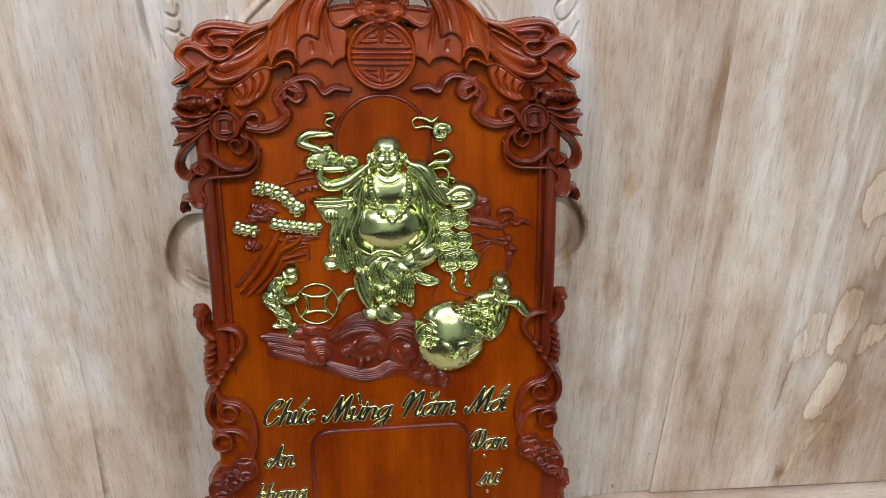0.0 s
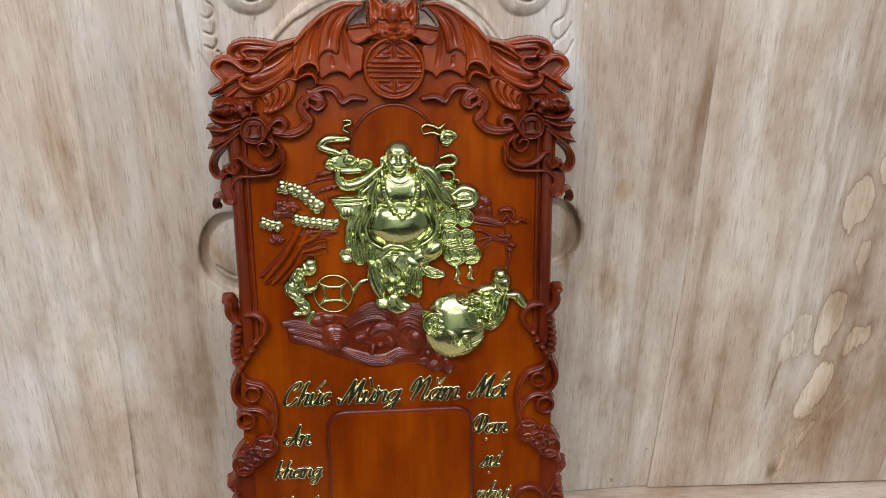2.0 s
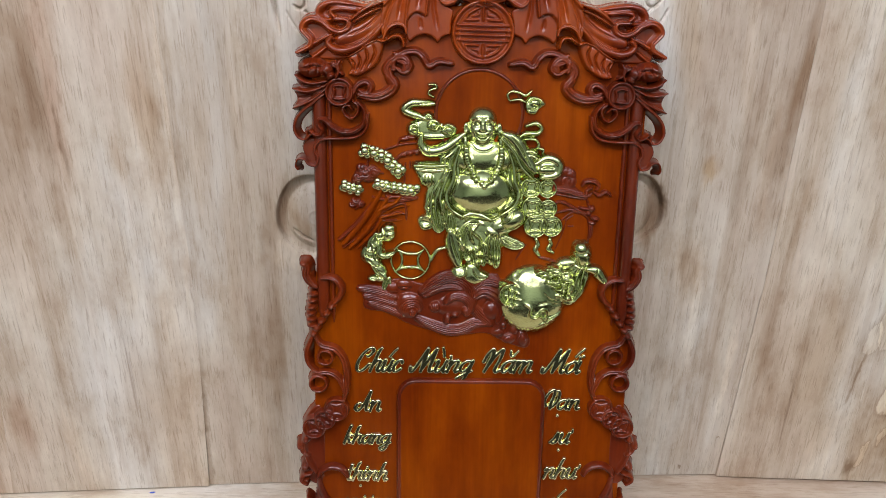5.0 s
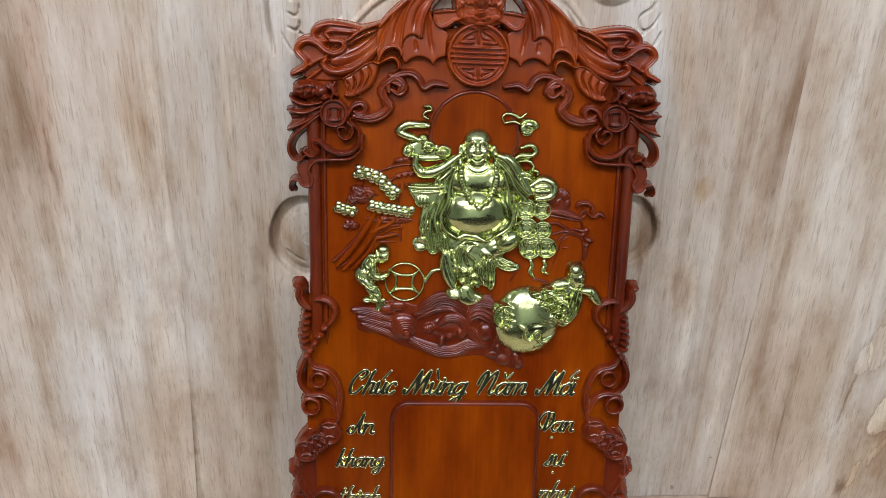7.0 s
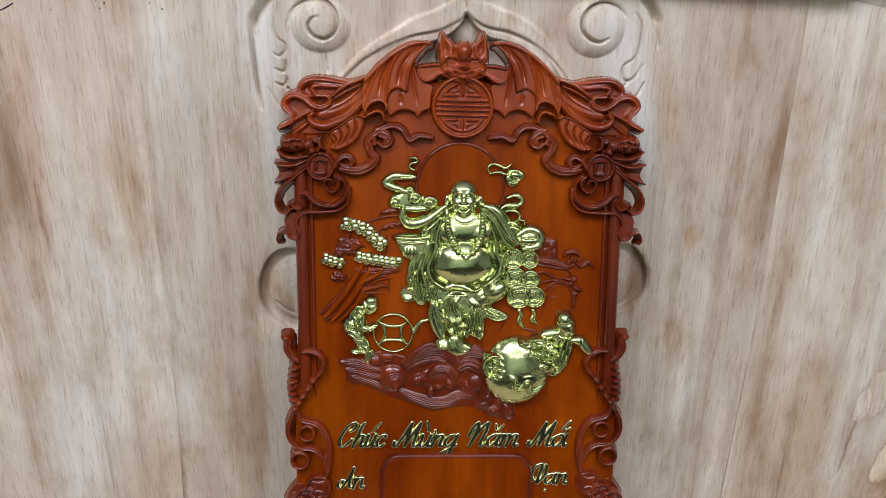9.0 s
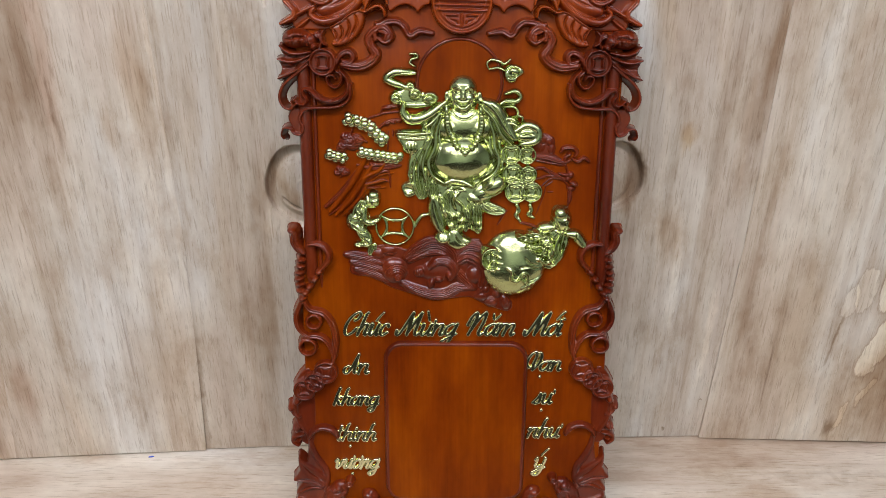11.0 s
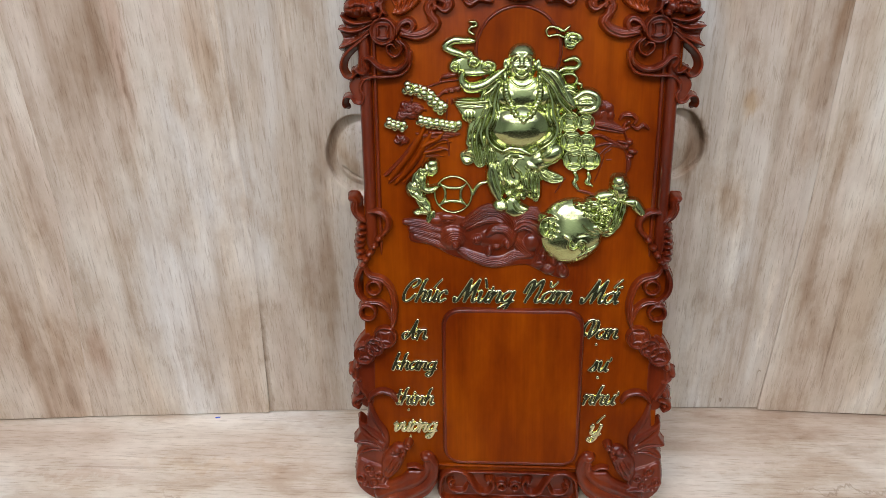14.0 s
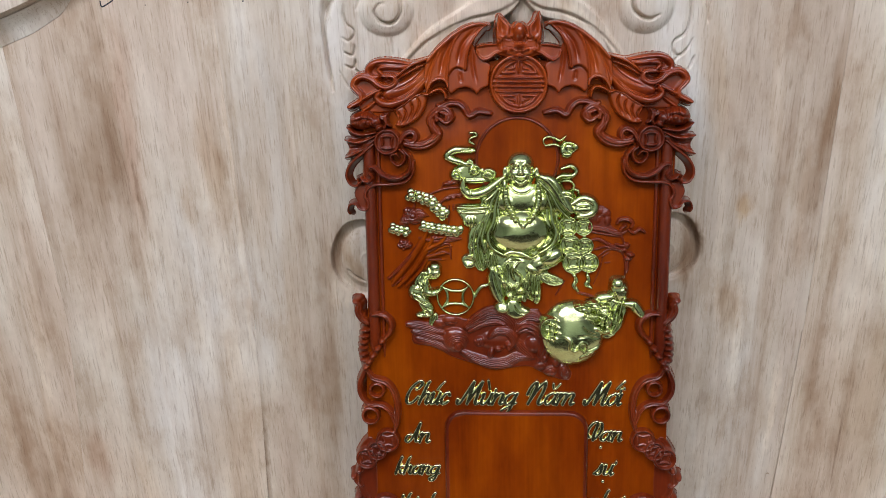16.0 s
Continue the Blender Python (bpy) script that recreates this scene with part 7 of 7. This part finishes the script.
GLYPH["y"] = [[(0.02, 0.85), (0.14, 1.0), (0.18, 0.7), (0.15, 0.3), (0.38, 0.05), (0.72, 0.3)], [(0.87, 1.0), (0.82, 0.2), (0.7, -0.5), (0.4, -0.75), (0.1, -0.5), (0.4, -0.25), (1.05, 0.1)]]
GLYPH["C"] = [[(0.82, 1.28), (1.05, 1.42), (1.22, 1.75), (1.05, 2.02), (0.68, 1.92), (0.3, 1.45), (0.14, 0.8), (0.28, 0.2), (0.62, 0.0), (1.0, 0.2), (1.28, 0.62)]]
GLYPH["M"] = [[(0.0, 0.4), (0.08, 0.05), (0.32, 0.08), (0.55, 0.8), (0.85, 1.95)], [(0.88, 2.0), (0.95, 1.0), (1.0, 0.05)], [(1.0, 0.1), (1.3, 1.1), (1.62, 2.0)], [(1.64, 2.0), (1.64, 0.9), (1.68, 0.15), (1.88, 0.02), (2.1, 0.2)]]
GLYPH["N"] = [[(-0.05, 0.9), (0.05, 1.6), (0.35, 2.0), (0.5, 1.5), (0.35, 0.05)], [(0.4, 0.3), (0.75, 1.4), (1.2, 2.0), (1.3, 1.2), (1.2, 0.3), (1.4, 0.0), (1.7, 0.2)]]
GLYPH["A"] = [[(0.35, 0.8), (0.08, 0.65), (0.0, 0.25), (0.3, 0.0), (0.62, 0.5), (1.0, 2.0)], [(1.0, 2.0), (0.95, 1.0), (1.0, 0.12), (1.28, 0.12)], [(0.5, 0.72), (1.0, 0.78)]]
GLYPH["V"] = [[(0.18, 0.35), (-0.12, 0.75), (-0.1, 1.35), (0.15, 1.85), (0.5, 2.0), (0.62, 1.5), (0.55, 0.7), (0.62, 0.08)], [(0.62, 0.08), (0.95, 0.5), (1.15, 1.2), (1.0, 1.85), (0.7, 1.95)]]


def lay_stroke(b, line, half, high):
    """A pen stroke: a flat face with sloping edges, a little broader where it runs upright."""
    wide = [half * (0.72 + 0.4 * min(1.0, abs((q - p).y) / max((q - p).length, 1e-6)) ** 1.5) for p, q in zip(line, line[1:])]
    wide = [(wide[max(i - 1, 0)] + 2 * w + wide[min(i + 1, len(wide) - 1)]) / 4 for i, w in enumerate(wide)]

    def f(u, v):
        d = np.full(u.shape, 1e9)
        for p, q, w in zip(line, line[1:], wide):
            e = q - p
            t = np.clip(((u - p.x) * e.x + (v - p.y) * e.y) / max(e.length_squared, 1e-9), 0, 1)
            d = np.minimum(d, np.hypot(u - p.x - t * e.x, v - p.y - t * e.y) - w)
        return np.where(d < 0, high - 0.9 + 0.9 * np.sin(0.5 * math.pi * np.clip(-d / 1.1, 0, 1)), high - 0.9 - d * b.wall)
    b.lay(around(line, 1.2 * half + 0.4), f)


def letter(sign, marks, x, u0, v0, su, sv, w, slant):
    """One gilt script letter with its accents."""
    b = Relief(0.4, -0.8, 5.0, 0.05)

    def at(p):
        return (u0 + (x + p[0] + slant * p[1] * sv / su) * su, v0 + p[1] * sv)

    def draw(pts, k=1.0):
        lay_stroke(b, spline([at(p) for p in pts], 5), w * k, 3.6)

    for pts in GLYPH[sign]:
        draw(pts)
    mid = ADVANCE[sign] / 2 - 0.05
    up = 2.0 if sign.isupper() else 1.0
    for mark in marks:
        if mark == "acute":
            draw([(mid - 0.08, up + 0.28), (mid + 0.12, up + 0.68), (mid + 0.36, up + 1.0)], 0.8)
        if mark == "high_acute":
            draw([(mid + 0.05, up + 0.42), (mid + 0.25, up + 0.8), (mid + 0.5, up + 1.1)], 0.8)
        if mark == "grave":
            draw([(mid - 0.42, up + 1.1), (mid - 0.2, up + 0.72), (mid - 0.02, up + 0.34)], 0.8)
        if mark == "breve":
            draw([(mid - 0.3, up + 0.85), (mid - 0.14, up + 0.45), (mid + 0.1, up + 0.42), (mid + 0.32, up + 0.85)], 0.7)
        if mark == "horn":
            draw([(ADVANCE[sign] - 0.25, up - 0.05), (ADVANCE[sign] - 0.02, up + 0.1), (ADVANCE[sign] - 0.05, up + 0.38)], 0.75)
        if mark in ("dot", "under"):
            c = at((mid, up + 0.45) if mark == "dot" else (mid - 0.15, -0.7))
            lay_stroke(b, [Vector(c), Vector((c[0] + 0.3, c[1] + 0.4))], w * 0.95, 3.6)
    return b


def write(text, signs, u0, u1, v0, xheight, w, slant):
    """A word: its letters in order, between u0 and u1, standing on v0."""
    span = sum(ADVANCE[s] for s, *_ in signs) + slant * 0.6
    su = (u1 - u0) / span
    word = tagged(new("word"), "raised gilt script word " + text)
    word.parent = plaque
    x = 0.0
    for s, *marks in signs:
        part("letter", letter(s, marks, x, u0, v0, su, xheight, w, slant), GOLD_LETTER, word, sharp=70)
        x += ADVANCE[s]


write("Chúc", [("C",), ("h",), ("u", "acute"), ("c",)], -160, -94, 331, 16.6, 2.6, 0.38)
write("Mừng", [("M",), ("u", "horn", "grave"), ("n",), ("g",)], -85, 2, 331, 16.6, 2.6, 0.38)
write("Năm", [("N",), ("a", "breve"), ("m",)], 11, 84, 331.5, 16.6, 2.6, 0.38)
write("Mới", [("M",), ("o", "horn", "high_acute"), ("i", "dot")], 93, 149, 331.5, 16.6, 2.6, 0.38)
write("An", [("A",), ("n",)], -159, -121, 272.5, 14.5, 2.45, 0.28)
write("khang", [("k",), ("h",), ("a",), ("n",), ("g",)], -175, -109, 223.5, 13, 2.45, 0.28)
write("thịnh", [("t",), ("h",), ("i", "dot", "under"), ("n",), ("h",)], -173, -113, 166.5, 13.5, 2.45, 0.28)
write("vượng", [("v",), ("u", "horn"), ("o", "horn", "under"), ("n",), ("g",)], -177, -110, 121, 14, 2.45, 0.28)
write("Vạn", [("V",), ("a", "under"), ("n",)], 99, 150, 278, 14, 2.45, 0.28)
write("sự", [("s",), ("u", "horn", "under")], 110, 139, 226.5, 15, 2.45, 0.28)
write("như", [("n",), ("h",), ("u", "horn")], 103, 152, 172.5, 15, 2.45, 0.28)
write("ý", [("y", "acute")], 114, 135, 122, 16, 2.45, 0.28)
